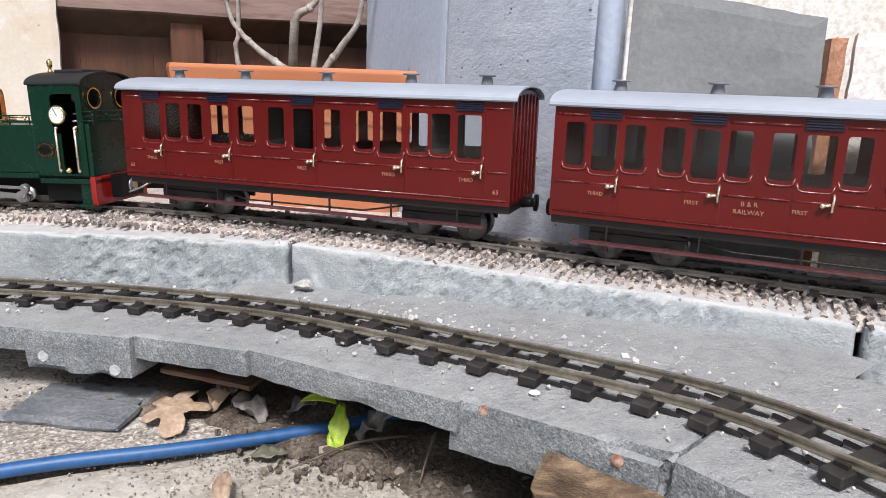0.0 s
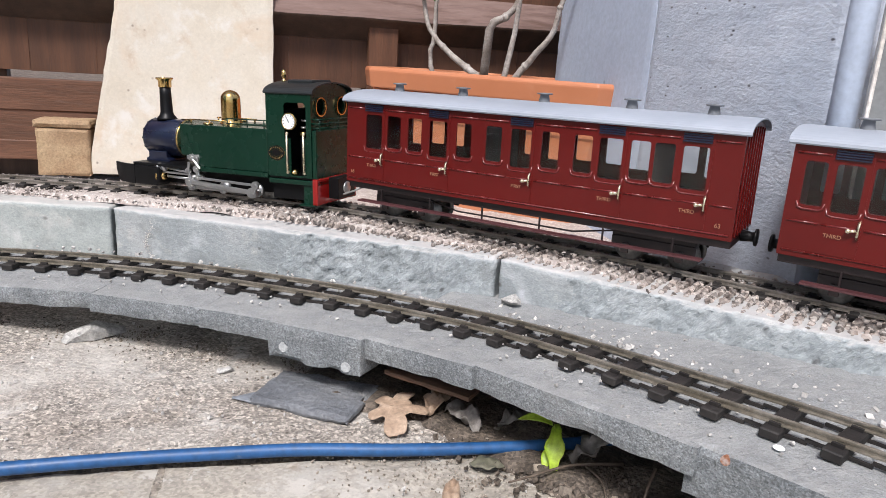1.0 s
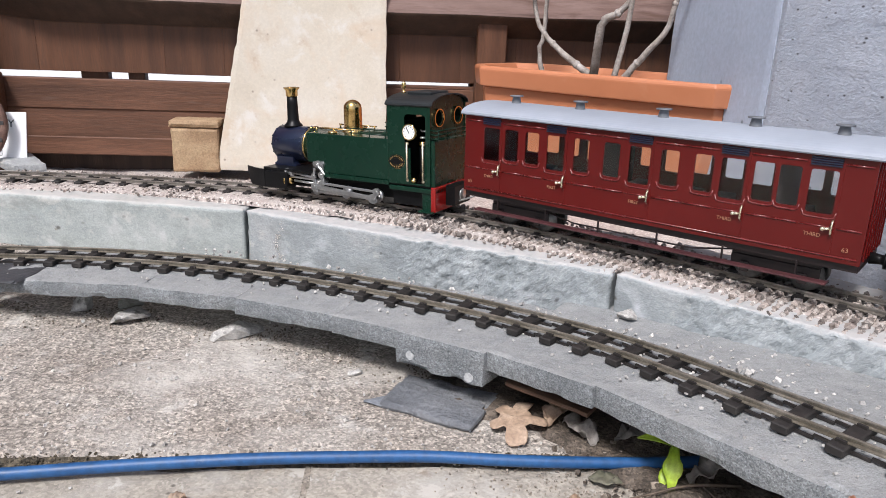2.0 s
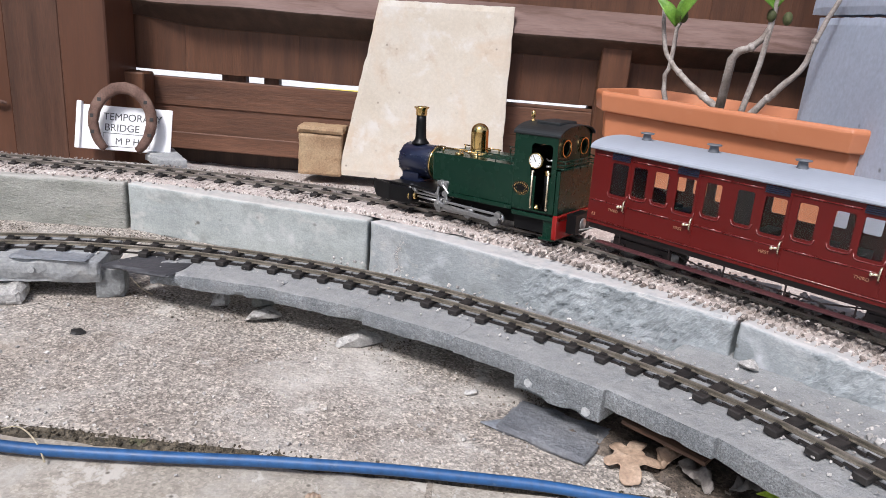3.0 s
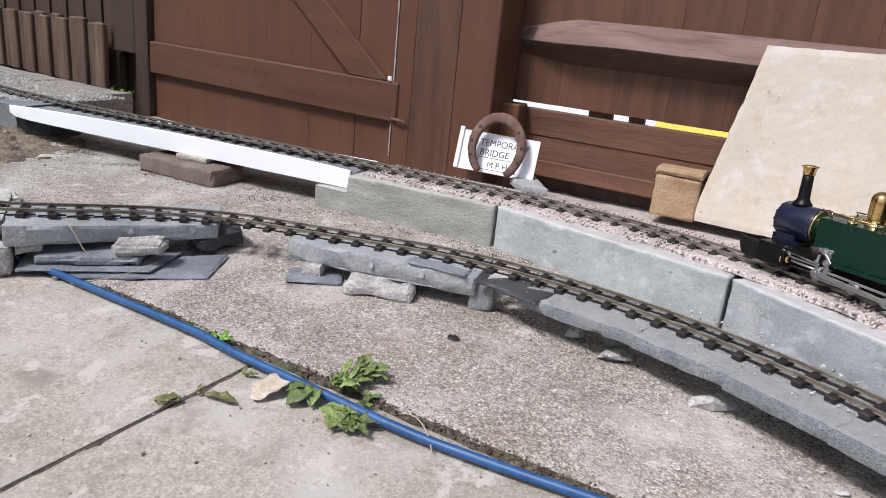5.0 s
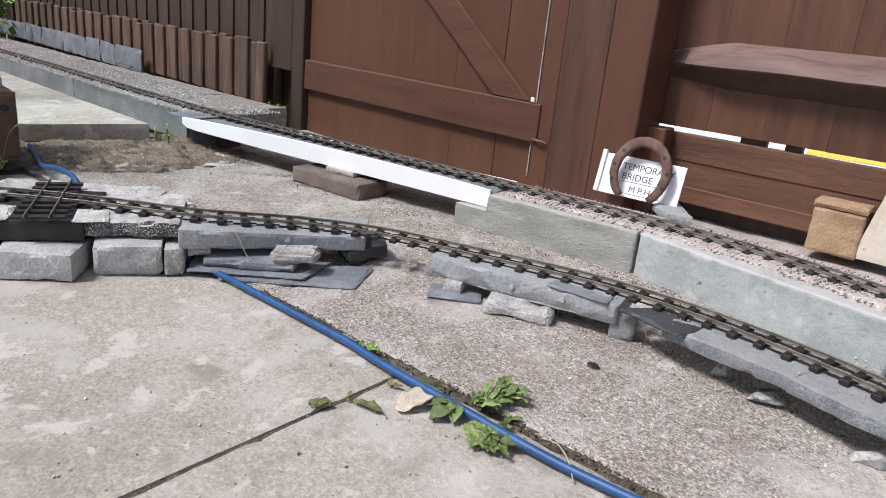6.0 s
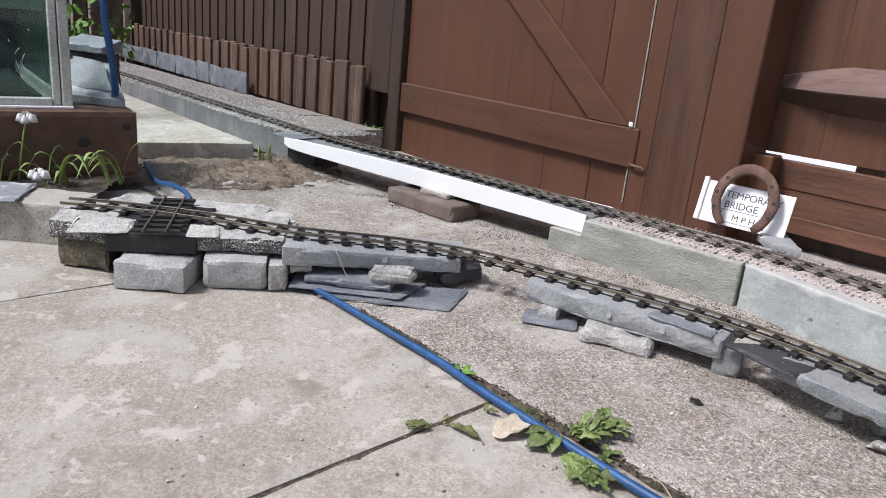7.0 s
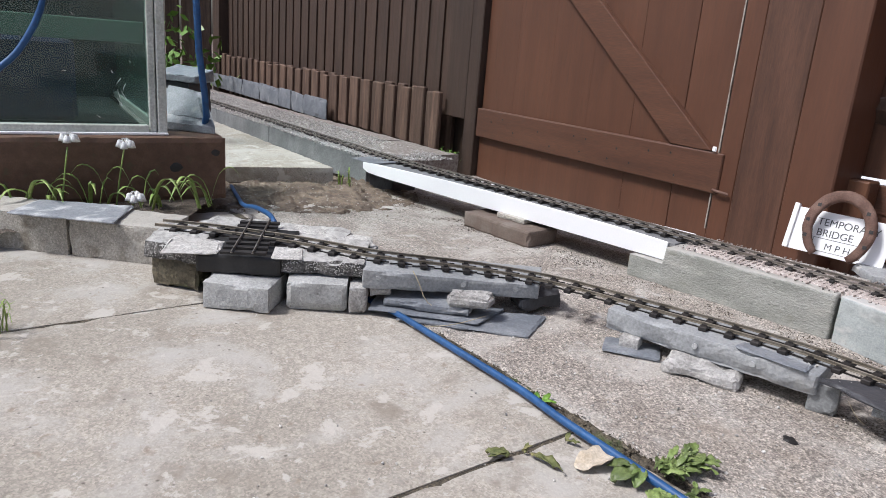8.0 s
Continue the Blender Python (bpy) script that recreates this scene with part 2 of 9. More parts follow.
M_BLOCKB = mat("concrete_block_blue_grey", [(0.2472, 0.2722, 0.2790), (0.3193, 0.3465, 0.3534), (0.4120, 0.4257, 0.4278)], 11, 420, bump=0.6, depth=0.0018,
               stain=((0.50, 0.52, 0.54), 14, 0.57, 0.72), mottle=0.35, up_tint=((0.50, 0.48, 0.465), 0.8), pits=((0.12, 0.12, 0.11), 75, 0.035), stretch=(1, 1, 1.3), cells=[(300, 0.93, 1.07)],
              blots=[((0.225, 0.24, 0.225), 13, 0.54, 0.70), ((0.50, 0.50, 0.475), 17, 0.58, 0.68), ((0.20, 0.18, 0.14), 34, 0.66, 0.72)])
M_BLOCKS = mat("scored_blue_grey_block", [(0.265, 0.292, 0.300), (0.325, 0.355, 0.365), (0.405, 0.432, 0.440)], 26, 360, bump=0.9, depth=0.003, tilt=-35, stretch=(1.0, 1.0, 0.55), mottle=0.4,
               stain=((0.47, 0.49, 0.51), 38, 0.60, 0.72), up_tint=((0.50, 0.48, 0.465), 0.8), cells=[(280, 0.90, 1.09)], pits=((0.13, 0.135, 0.138), 110, 0.10),
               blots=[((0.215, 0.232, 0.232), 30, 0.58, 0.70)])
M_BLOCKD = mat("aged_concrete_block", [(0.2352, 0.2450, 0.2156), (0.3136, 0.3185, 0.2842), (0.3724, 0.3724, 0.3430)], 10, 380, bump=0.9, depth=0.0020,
               stain=((0.19, 0.195, 0.155), 12, 0.58, 0.75), mottle=0.7, up_tint=((0.44, 0.42, 0.39), 0.8), pits=((0.14, 0.145, 0.13), 70, 0.03), stretch=(1, 1, 2.6), cells=[(300, 0.88, 1.12)],
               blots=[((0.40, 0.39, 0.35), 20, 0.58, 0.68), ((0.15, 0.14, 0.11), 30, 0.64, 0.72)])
M_KERB = mat("grey_kerb_stone", [(0.15, 0.158, 0.158), (0.20, 0.208, 0.206), (0.255, 0.262, 0.258)], 10, 320, bump=0.6, depth=0.0014, mottle=0.5, cells=[(300, 0.85, 1.15)], up_tint=((0.36, 0.35, 0.33), 0.6))
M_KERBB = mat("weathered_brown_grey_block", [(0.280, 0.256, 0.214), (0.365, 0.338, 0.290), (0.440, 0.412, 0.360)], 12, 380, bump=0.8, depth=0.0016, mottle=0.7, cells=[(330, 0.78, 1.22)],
              up_tint=((0.46, 0.44, 0.40), 0.7), blots=[((0.15, 0.13, 0.095), 16, 0.55, 0.68), ((0.45, 0.43, 0.385), 24, 0.58, 0.68)])
# Tops paler than the dark fronts, by the way each face points.
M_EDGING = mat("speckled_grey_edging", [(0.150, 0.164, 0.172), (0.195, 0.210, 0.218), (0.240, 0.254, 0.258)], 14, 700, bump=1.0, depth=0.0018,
               cells=[(900, 0.68, 1.32), (260, 0.88, 1.10)], stain=((0.30, 0.305, 0.30), 11, 0.57, 0.78), mottle=0.8, pits=((0.09, 0.096, 0.098), 560, 0.16), up_tint=((0.36, 0.36, 0.35), 0.6))
# Dark soil colour that also carries the shade of the hollow.
M_SOILD = mat("damp_dark_soil", [(0.046, 0.036, 0.027), (0.092, 0.073, 0.056), (0.165, 0.136, 0.11)], 25, 220, bump=1.0, depth=0.004, cells=[(420, 0.55, 1.5)])
M_SLATEB = mat("dark_blue_slate", [(0.115, 0.122, 0.134), (0.155, 0.163, 0.175), (0.205, 0.212, 0.222)], 18, 240, rough=(0.45, 0.7), bump=0.9, depth=0.003, blots=[((0.30, 0.295, 0.28), 40, 0.58, 0.68)])
M_SLATE = mat("slate", [(0.13, 0.145, 0.165), (0.18, 0.195, 0.215), (0.24, 0.255, 0.27)], 14, 240, rough=(0.45, 0.75), bump=0.5, depth=0.0015,
              stain=((0.34, 0.34, 0.33), 20, 0.58, 0.75))
M_SLATEW = mat("bloomed_slate", [(0.20, 0.215, 0.24), (0.26, 0.275, 0.295), (0.31, 0.325, 0.34)], 12, 240, rough=(0.45, 0.75), bump=0.5, depth=0.0015, blots=[((0.58, 0.585, 0.59), 14, 0.50, 0.60)])
M_SLATED = mat("wet_dark_slate", [(0.0245, 0.0259, 0.0301), (0.049, 0.0504, 0.056), (0.07, 0.07, 0.077)], 18, 240, rough=(0.4, 0.7), bump=0.6, depth=0.0015)
M_STONE = mat("pale_stone", [(0.28, 0.27, 0.25), (0.38, 0.37, 0.35), (0.47, 0.46, 0.44)], 30, 420, bump=0.9, depth=0.002, stain=((0.12, 0.115, 0.105), 34, 0.60, 0.66), cells=[(260, 0.8, 1.2)])
M_CREAM = mat("cream_leaning_slab", [(0.500, 0.440, 0.350), (0.570, 0.520, 0.435), (0.610, 0.575, 0.510)], 6, 150, bump=0.12, depth=0.0006, mottle=0.14, cells=[(330, 0.97, 1.03)], pits=((0.27, 0.23, 0.19), 90, 0.03),
              stain=((0.55, 0.43, 0.31), 6, 0.52, 0.70), blots=[((0.64, 0.62, 0.58), 14, 0.54, 0.64), ((0.46, 0.37, 0.28), 19, 0.58, 0.70), ((0.36, 0.31, 0.25), 60, 0.66, 0.74)])
M_BOARD = mat("blue_grey_concrete_board", [(0.3903, 0.4475, 0.551), (0.4477, 0.508, 0.6167), (0.5051, 0.5685, 0.6691)], 4, 150, bump=0.3, depth=0.0008, mottle=0.35,
              pits=((0.09, 0.095, 0.11), 60, 0.025))
M_BOARDR = mat("tooled_concrete_board", [(0.4284, 0.4827, 0.5667), (0.4997, 0.5516, 0.6342), (0.5712, 0.6143, 0.6882)], 6, 170, bump=0.8, depth=0.0016, stretch=(1, 1, 2.2), mottle=0.4,
               pits=((0.10, 0.105, 0.12), 80, 0.08))
M_WOODH = mat("brown_stained_board_level", [(0.066, 0.0290, 0.0152), (0.102, 0.0455, 0.0245), (0.142, 0.0660, 0.0375)], 5, 60, rough=(0.5, 0.8), bump=0.6, depth=0.0015,
              coords="O", stretch=(0.8, 8, 8), rand=0.22, stain=((0.12, 0.075, 0.055), 14, 0.6, 0.8))
M_WOODV = mat("brown_stained_board_upright", [(0.064, 0.0262, 0.0122), (0.095, 0.0390, 0.0180), (0.124, 0.0530, 0.0252)], 5, 60, rough=(0.42, 0.72), mottle=0.5, bump=0.6, depth=0.0015,
              coords="O", stretch=(8, 8, 0.8), rand=0.12, stain=((0.045, 0.024, 0.017), 10, 0.58, 0.8))
M_GATE = mat("brown_painted_gate_board", [(0.084, 0.0335, 0.0172), (0.100, 0.0405, 0.0206), (0.115, 0.0475, 0.0246)], 3, 40, rough=(0.42, 0.68), bump=0.3, depth=0.0012, mottle=0.35,
             coords="O", stretch=(6, 6, 0.8), rand=0.03, blots=[((0.075, 0.031, 0.017), 7, 0.56, 0.72)])
M_GATEH = mat("brown_painted_ledge", [(0.076, 0.0305, 0.0158), (0.096, 0.0395, 0.0204), (0.114, 0.0480, 0.0250)], 4, 50, rough=(0.45, 0.75), bump=0.4, depth=0.0012,
              coords="O", stretch=(0.8, 8, 8), rand=0.1)
M_POST = mat("dark_painted_post", [(0.054, 0.0240, 0.0136), (0.074, 0.0335, 0.0190), (0.096, 0.0450, 0.0265)], 5, 60, rough=(0.45, 0.75), bump=0.6, depth=0.0015,
             coords="O", stretch=(8, 8, 0.8), rand=0.15, stain=((0.105, 0.054, 0.035), 16, 0.64, 0.74))
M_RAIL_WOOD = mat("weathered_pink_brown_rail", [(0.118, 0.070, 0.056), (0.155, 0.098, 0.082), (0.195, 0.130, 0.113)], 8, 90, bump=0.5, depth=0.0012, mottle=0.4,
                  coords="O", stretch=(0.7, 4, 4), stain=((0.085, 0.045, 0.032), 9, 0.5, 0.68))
# Far fence boards; also used for the rail's painted-in underside shade.
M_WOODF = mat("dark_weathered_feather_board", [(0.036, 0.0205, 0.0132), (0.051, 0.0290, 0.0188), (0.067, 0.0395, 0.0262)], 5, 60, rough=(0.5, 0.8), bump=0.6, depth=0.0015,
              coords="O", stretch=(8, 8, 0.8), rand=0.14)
M_PICKET = mat("faded_brown_picket", [(0.070, 0.041, 0.027), (0.102, 0.061, 0.041), (0.150, 0.096, 0.067)], 9, 90, bump=0.7, depth=0.0015, coords="O", stretch=(6, 6, 0.8), rand=0.25)
M_BEAM = mat("brown_painted_timber_beam", [(0.092, 0.0500, 0.0300), (0.118, 0.0640, 0.0385), (0.146, 0.0830, 0.0520)], 6, 70, rough=(0.5, 0.8), bump=0.5, depth=0.0015,
             coords="O", stretch=(0.8, 7, 7), stain=((0.085, 0.075, 0.040), 5, 0.60, 0.76))
M_OFFCUT = mat("sawn_timber_offcut", [(0.24, 0.155, 0.085), (0.33, 0.22, 0.125), (0.40, 0.29, 0.17)], 22, 300, bump=0.8, depth=0.0015)
M_SPLIT = mat("split_ridged_timber", [(0.055, 0.036, 0.022), (0.13, 0.085, 0.05), (0.30, 0.21, 0.125)], 24, 240, bump=1.0, depth=0.002, turn=30, stretch=(0.6, 6, 6))
M_TERRA = mat("terracotta_plastic", [(0.44, 0.165, 0.075), (0.48, 0.185, 0.088), (0.52, 0.21, 0.105)], 5, 30, rough=(0.34, 0.46), bump=0.03, depth=0.0006, mottle=0.08,
              stain=((0.56, 0.27, 0.155), 8, 0.56, 0.8))
M_BARK = mat("pale_fig_bark", [(0.20, 0.17, 0.145), (0.33, 0.295, 0.265), (0.47, 0.44, 0.41)], 45, 300, bump=0.8, depth=0.0012, stretch=(1, 1, 1))
M_LEAF = mat("fresh_green_leaf", [(0.07, 0.17, 0.02), (0.12, 0.25, 0.03), (0.19, 0.34, 0.05)], 40, 300, rough=(0.35, 0.55), bump=0.3, depth=0.0006)
M_BUD = mat("olive_green_bud", [(0.05, 0.06, 0.02), (0.09, 0.10, 0.035)], 80, 400, bump=0.4)
M_DRY = mat("dry_brown_leaf", [(0.204, 0.132, 0.0855), (0.306, 0.22, 0.152), (0.3825, 0.2992, 0.228)], 50, 300, rough=(0.5, 0.8), bump=0.5)
M_DRYG = mat("dry_grey_leaf", [(0.12, 0.105, 0.092), (0.185, 0.168, 0.150), (0.25, 0.228, 0.208)], 50, 300, bump=0.5)
M_HOSE = mat("blue_plastic_pipe", [(0.012, 0.062, 0.172), (0.016, 0.077, 0.212), (0.024, 0.095, 0.240)], 14, 120, rough=(0.35, 0.6), bump=0.15, depth=0.0006,
             stain=((0.13, 0.18, 0.26), 40, 0.62, 0.8), blots=[((0.10, 0.085, 0.065), 60, 0.68, 0.76)])
M_WHITE = mat("white_plastic_trim", [(0.82, 0.83, 0.84), (0.85, 0.85, 0.85)], 3, 300, rough=(0.3, 0.45), bump=0.03, mottle=0.06)
M_DECK = mat("grey_felt_deck", [(0.16, 0.165, 0.17), (0.22, 0.225, 0.23)], 20, 400, bump=0.6)
M_GRAVEL = mat("crushed_ballast", [(0.175, 0.140, 0.118), (0.290, 0.252, 0.225), (0.43, 0.400, 0.370)], 90, 500, bump=0.6, depth=0.0006, island=0.6)
M_GRAVELP = mat("pinkish_dusty_ballast", [(0.345, 0.296, 0.270), (0.415, 0.361, 0.330), (0.475, 0.432, 0.402)], 25, 350, bump=0.9, depth=0.0025,
                speck=((0.62, 0.58, 0.54), 260, 0.35))
M_PEBBLE = mat("pale_pebbles", [(0.3444, 0.3362, 0.3198), (0.451, 0.4346, 0.41), (0.5084, 0.492, 0.4674)], 60, 400, bump=0.5, depth=0.0006, island=0.35)
M_RAIL = mat("weathered_brass_rail", [(0.172, 0.151, 0.115), (0.235, 0.210, 0.168), (0.32, 0.292, 0.248)], 30, 300, rough=(0.34, 0.55), bump=0.2, metal=0.6)
M_RAILU = mat("dull_grey_rail", [(0.180, 0.158, 0.132), (0.24, 0.218, 0.19), (0.33, 0.305, 0.275)], 30, 300, rough=(0.36, 0.58), bump=0.2, metal=0.6)
M_SLEEPER = mat("dusty_dark_sleeper", [(0.0098, 0.0077, 0.007), (0.0168, 0.014, 0.0126), (0.0294, 0.0259, 0.0231)], 90, 500, rough=(0.55, 0.8), bump=0.5, depth=0.0005, rand=0.3)
M_BRICK = mat("old_brown_brick", [(0.118, 0.085, 0.066), (0.150, 0.113, 0.090), (0.195, 0.160, 0.135)], 18, 300, bump=0.8, depth=0.0015)
M_RUST = mat("rusty_iron", [(0.085, 0.045, 0.032), (0.13, 0.072, 0.053), (0.19, 0.118, 0.090)], 40, 350, rough=(0.6, 0.85), bump=0.9, depth=0.0012, metal=0.15)
M_TAR = mat("black_painted_timber", [(0.01, 0.0095, 0.009), (0.0175, 0.0165, 0.0155), (0.0275, 0.026, 0.025)], 20, 250, bump=0.6, rough=(0.45, 0.7))
# Tops go near white by face direction; fronts stay dark with white flecks.
M_MORTAR = mat("white_speckled_mortar", [(0.045, 0.042, 0.038), (0.10, 0.095, 0.088), (0.24, 0.23, 0.21)], 70, 520, bump=1.0, depth=0.004, cells=[(520, 0.3, 1.5)], speck=((0.66, 0.65, 0.62), 430, 0.42), up_tint=((0.60, 0.59, 0.56), 0.9))
M_SKIM = mat("pale_mortar_skim", [(0.43, 0.415, 0.385), (0.54, 0.525, 0.495), (0.62, 0.605, 0.575)], 40, 420, bump=1.0, depth=0.003, cells=[(420, 0.72, 1.25)], blots=[((0.12, 0.115, 0.105), 38, 0.62, 0.68)])
M_PALE = mat("pale_render_wall", [(0.60, 0.56, 0.51), (0.68, 0.64, 0.59), (0.73, 0.70, 0.66)], 8, 200, bump=0.4)
M_OUT = mat("bright_gravel_outside", [(0.66, 0.65, 0.62), (0.76, 0.75, 0.73), (0.82, 0.81, 0.79)], 8, 120, bump=0.4)
M_YELLOW = mat("yellow_painted_line", [(0.75, 0.62, 0.06), (0.82, 0.70, 0.12)], 20, 150, bump=0.2)
M_BLACK = mat("black_ink", [(0.05, 0.05, 0.055), (0.13, 0.13, 0.135)], 120, 300, bump=0.0)
M_EARTH = mat("mossy_brown_stone", [(0.06, 0.05, 0.032), (0.11, 0.095, 0.06), (0.18, 0.155, 0.105)], 22, 260, bump=1.0, depth=0.003, stain=((0.09, 0.10, 0.04), 16, 0.52, 0.7), cells=[(180, 0.7, 1.3)])
M_MOSS = mat("mossy_dirt_in_joint", [(0.040, 0.033, 0.022), (0.080, 0.066, 0.044), (0.140, 0.117, 0.084)], 110, 420, bump=1.0, depth=0.003, cells=[(500, 0.5, 1.5)], stain=((0.06, 0.10, 0.02), 14, 0.62, 0.75))
M_ALU = mat("dirty_white_aluminium_frame", [(0.3795, 0.3910, 0.3472), (0.4945, 0.5060, 0.4592), (0.5750, 0.5865, 0.5376)], 12, 160, rough=(0.4, 0.6), bump=0.2, stain=((0.15, 0.17, 0.08), 10, 0.6, 0.75))
M_FLOWER = mat("white_petal", [(0.76, 0.76, 0.74), (0.82, 0.82, 0.80)], 60, 300, rough=(0.4, 0.6), bump=0.1)
M_GRASS = mat("strappy_green_leaf", [(0.1440, 0.2348, 0.0550), (0.2448, 0.3461, 0.0880), (0.3600, 0.4450, 0.1430)], 30, 200, rough=(0.35, 0.55), bump=0.2)
M_DAND = mat("dandelion_leaf", [(0.092, 0.138, 0.038), (0.150, 0.205, 0.060), (0.235, 0.285, 0.108)], 40, 300, rough=(0.4, 0.6), bump=0.5, depth=0.001, coords="O", rand=0.45)
M_SLATEG = mat("grey_green_slate", [(0.25, 0.262, 0.268), (0.31, 0.322, 0.325), (0.365, 0.372, 0.368)], 9, 220, rough=(0.5, 0.75), bump=0.4, depth=0.0012,
               stain=((0.42, 0.415, 0.39), 13, 0.6, 0.78))
M_SLATEL = mat("dark_grey_leaning_slate", [(0.150, 0.158, 0.160), (0.185, 0.192, 0.193), (0.222, 0.228, 0.226)], 6, 200, rough=(0.5, 0.75), bump=0.4, depth=0.0012, mottle=0.4,
               blots=[((0.30, 0.295, 0.275), 14, 0.62, 0.72), ((0.25, 0.215, 0.165), 10, 0.64, 0.74)])
M_ORANGE = mat("orange_brick", [(0.26, 0.115, 0.060), (0.36, 0.17, 0.092), (0.44, 0.23, 0.14)], 20, 300, bump=0.8, depth=0.0015)
M_TWIG = mat("brown_bark_twig", [(0.060, 0.043, 0.031), (0.105, 0.078, 0.057), (0.16, 0.125, 0.097)], 90, 400, bump=0.7)
M_GRIT = mat("brown_dirt_crumbs", [(0.075, 0.060, 0.046), (0.135, 0.110, 0.086), (0.22, 0.188, 0.155)], 60, 400, bump=0.6, island=0.5)
M_SANDY = mat("sandy_joint_dirt", [(0.17, 0.145, 0.115), (0.26, 0.228, 0.187), (0.34, 0.305, 0.258)], 60, 420, bump=1.0, depth=0.002, cells=[(420, 0.6, 1.3)])
M_DEADG = mat("dull_olive_dead_leaf", [(0.075, 0.078, 0.050), (0.115, 0.112, 0.076), (0.165, 0.155, 0.115)], 60, 300, bump=0.5)
M_TAN = mat("tan_dead_leaf", [(0.30, 0.21, 0.145), (0.40, 0.29, 0.205), (0.47, 0.36, 0.27)], 50, 300, rough=(0.5, 0.8), bump=0.5)
M_CUT = mat("pale_cut_block", [(0.34, 0.345, 0.335), (0.42, 0.425, 0.412), (0.49, 0.492, 0.478)], 16, 400, bump=0.9, depth=0.002, mottle=0.6, cells=[(300, 0.85, 1.15)], pits=((0.20, 0.20, 0.19), 120, 0.05))
M_STRAW = mat("dry_straw", [(0.35, 0.30, 0.2), (0.45, 0.4, 0.29)], 60, 300, bump=0.2)


def glass_mat(name, tint, rough=0.03, clear=0.85):
    m = bpy.data.materials.new(name)
    m.use_nodes = True
    b = m.node_tree.nodes["Principled BSDF"]
    b.inputs["Base Color"].default_value = (*tint, 1)
    b.inputs["Roughness"].default_value = rough
    b.inputs["Transmission Weight"].default_value = clear
    b.inputs["IOR"].default_value = 1.35
    return m


# Dark tint, chosen so the greenhouse looks dim inside.
M_GLASS = glass_mat("greenhouse_glass", (0.30, 0.42, 0.39), clear=0.94)

# ---- ground ----
SEAM = Vector((0.13, 0.772))          # the joint between the patio slabs and the rough concrete path
E1, E2 = Vector((-0.855, -0.519)), Vector((-0.519, 0.855))


def seam(d, b):
    return tuple(SEAM + E1 * d + E2 * b)


bm = bmesh.new()
bmesh.ops.create_grid(bm, x_segments=40, y_segments=40, size=90)
tagged(part("ground", bm, M_SOIL), "bare dark soil ground under the paving", "ground", kind="structure").location = (0, 0, -0.022)

path = part("concrete_path", rough_box([seam(2.35, 0.001), seam(-0.75, 0.001), seam(-0.75, 1.75), seam(2.35, 1.75)], -0.03, 0.0, cell=0.014, amp=0.0016, scale=70,
                                       edge=0.003, chip=0.018, big=0.0022, seed=3), M_AGG)
tagged(path, "rough weathered concrete path with exposed pebbles", "path", kind="structure")

patio = tagged(empty("patio"), "worn pale concrete paving slabs with mossy joints", "patio", kind="structure")
JOINTS = [-0.86, -0.266, 0.324, 0.913, 1.503, 2.093]
for r, (b0, b1) in enumerate([(-0.006, -0.602), (-0.61, -1.206), (-1.214, -1.81)]):
    for i in range(len(JOINTS) - 1):
        d0, d1 = JOINTS[i] + 0.0018, JOINTS[i + 1] - 0.0018
        lift = 0.002 * math.sin(3.1 * i + 1.7 * r)
        part("paving_slab", rough_box([seam(d1, b1), seam(d0, b1), seam(d0, b0), seam(d1, b0)], -0.03, lift - 0.002, cell=0.018, amp=0.0004, scale=50, edge=0.0020,
                                      chip=0.008, big=0.0008, seed=11 * r + i), M_PATIO, patio)
part("joint_fill", rough_box([seam(2.3, -1.9), seam(-0.9, -1.9), seam(-0.9, 0.016), seam(2.3, 0.016)], -0.03, -0.0050, cell=0.02, amp=0.0014, scale=60, big=0.0008, seed=5), M_MOSS, patio,
     "dark mossy dirt in the joints")

bm = rough_box([seam(0.3275, -0.60), seam(0.3205, -0.60), seam(0.3205, -0.004), seam(0.3275, -0.004)], -0.012, -0.0030, cell=0.004, amp=0.0012, scale=120, big=0.0010, edge=0.0004, seed=8)
part("joint_sand", bm, M_SANDY, patio, "sandy dirt filling one joint")
# crumbs of dirt along the joint
def scatter(name, rows, material, label, category, kind="stuff"):
    """rows: (x, y, z, size). One mesh of many small broken stones."""
    bm0 = bmesh.new()
    bmesh.ops.create_cube(bm0, size=1.25)
    bmesh.ops.triangulate(bm0, faces=bm0.faces)
    V0 = np.array([v.co[:] for v in bm0.verts])
    F0 = np.array([[v.index for v in f.verts] for f in bm0.faces])
    bm0.free()
    rng = np.random.default_rng(len(rows))
    vs, fs = [], []
    for k, (x, y, z, s) in enumerate(rows):
        a = rng.normal(size=(3, 3))
        qm, _ = np.linalg.qr(a)
        v = V0 * rng.uniform(0.55, 1.25, size=V0.shape) * (s * rng.uniform(0.5, 1.25, size=3))
        vs.append(v @ qm + np.array([x, y, z + 0.3 * s]))
        fs.append(F0 + k * len(V0))
    me = bpy.data.meshes.new(name)
    me.from_pydata(np.concatenate(vs).tolist(), [], np.concatenate(fs).tolist())
    me.materials.append(material)
    return tagged(new(name, me), label, category, kind=kind)


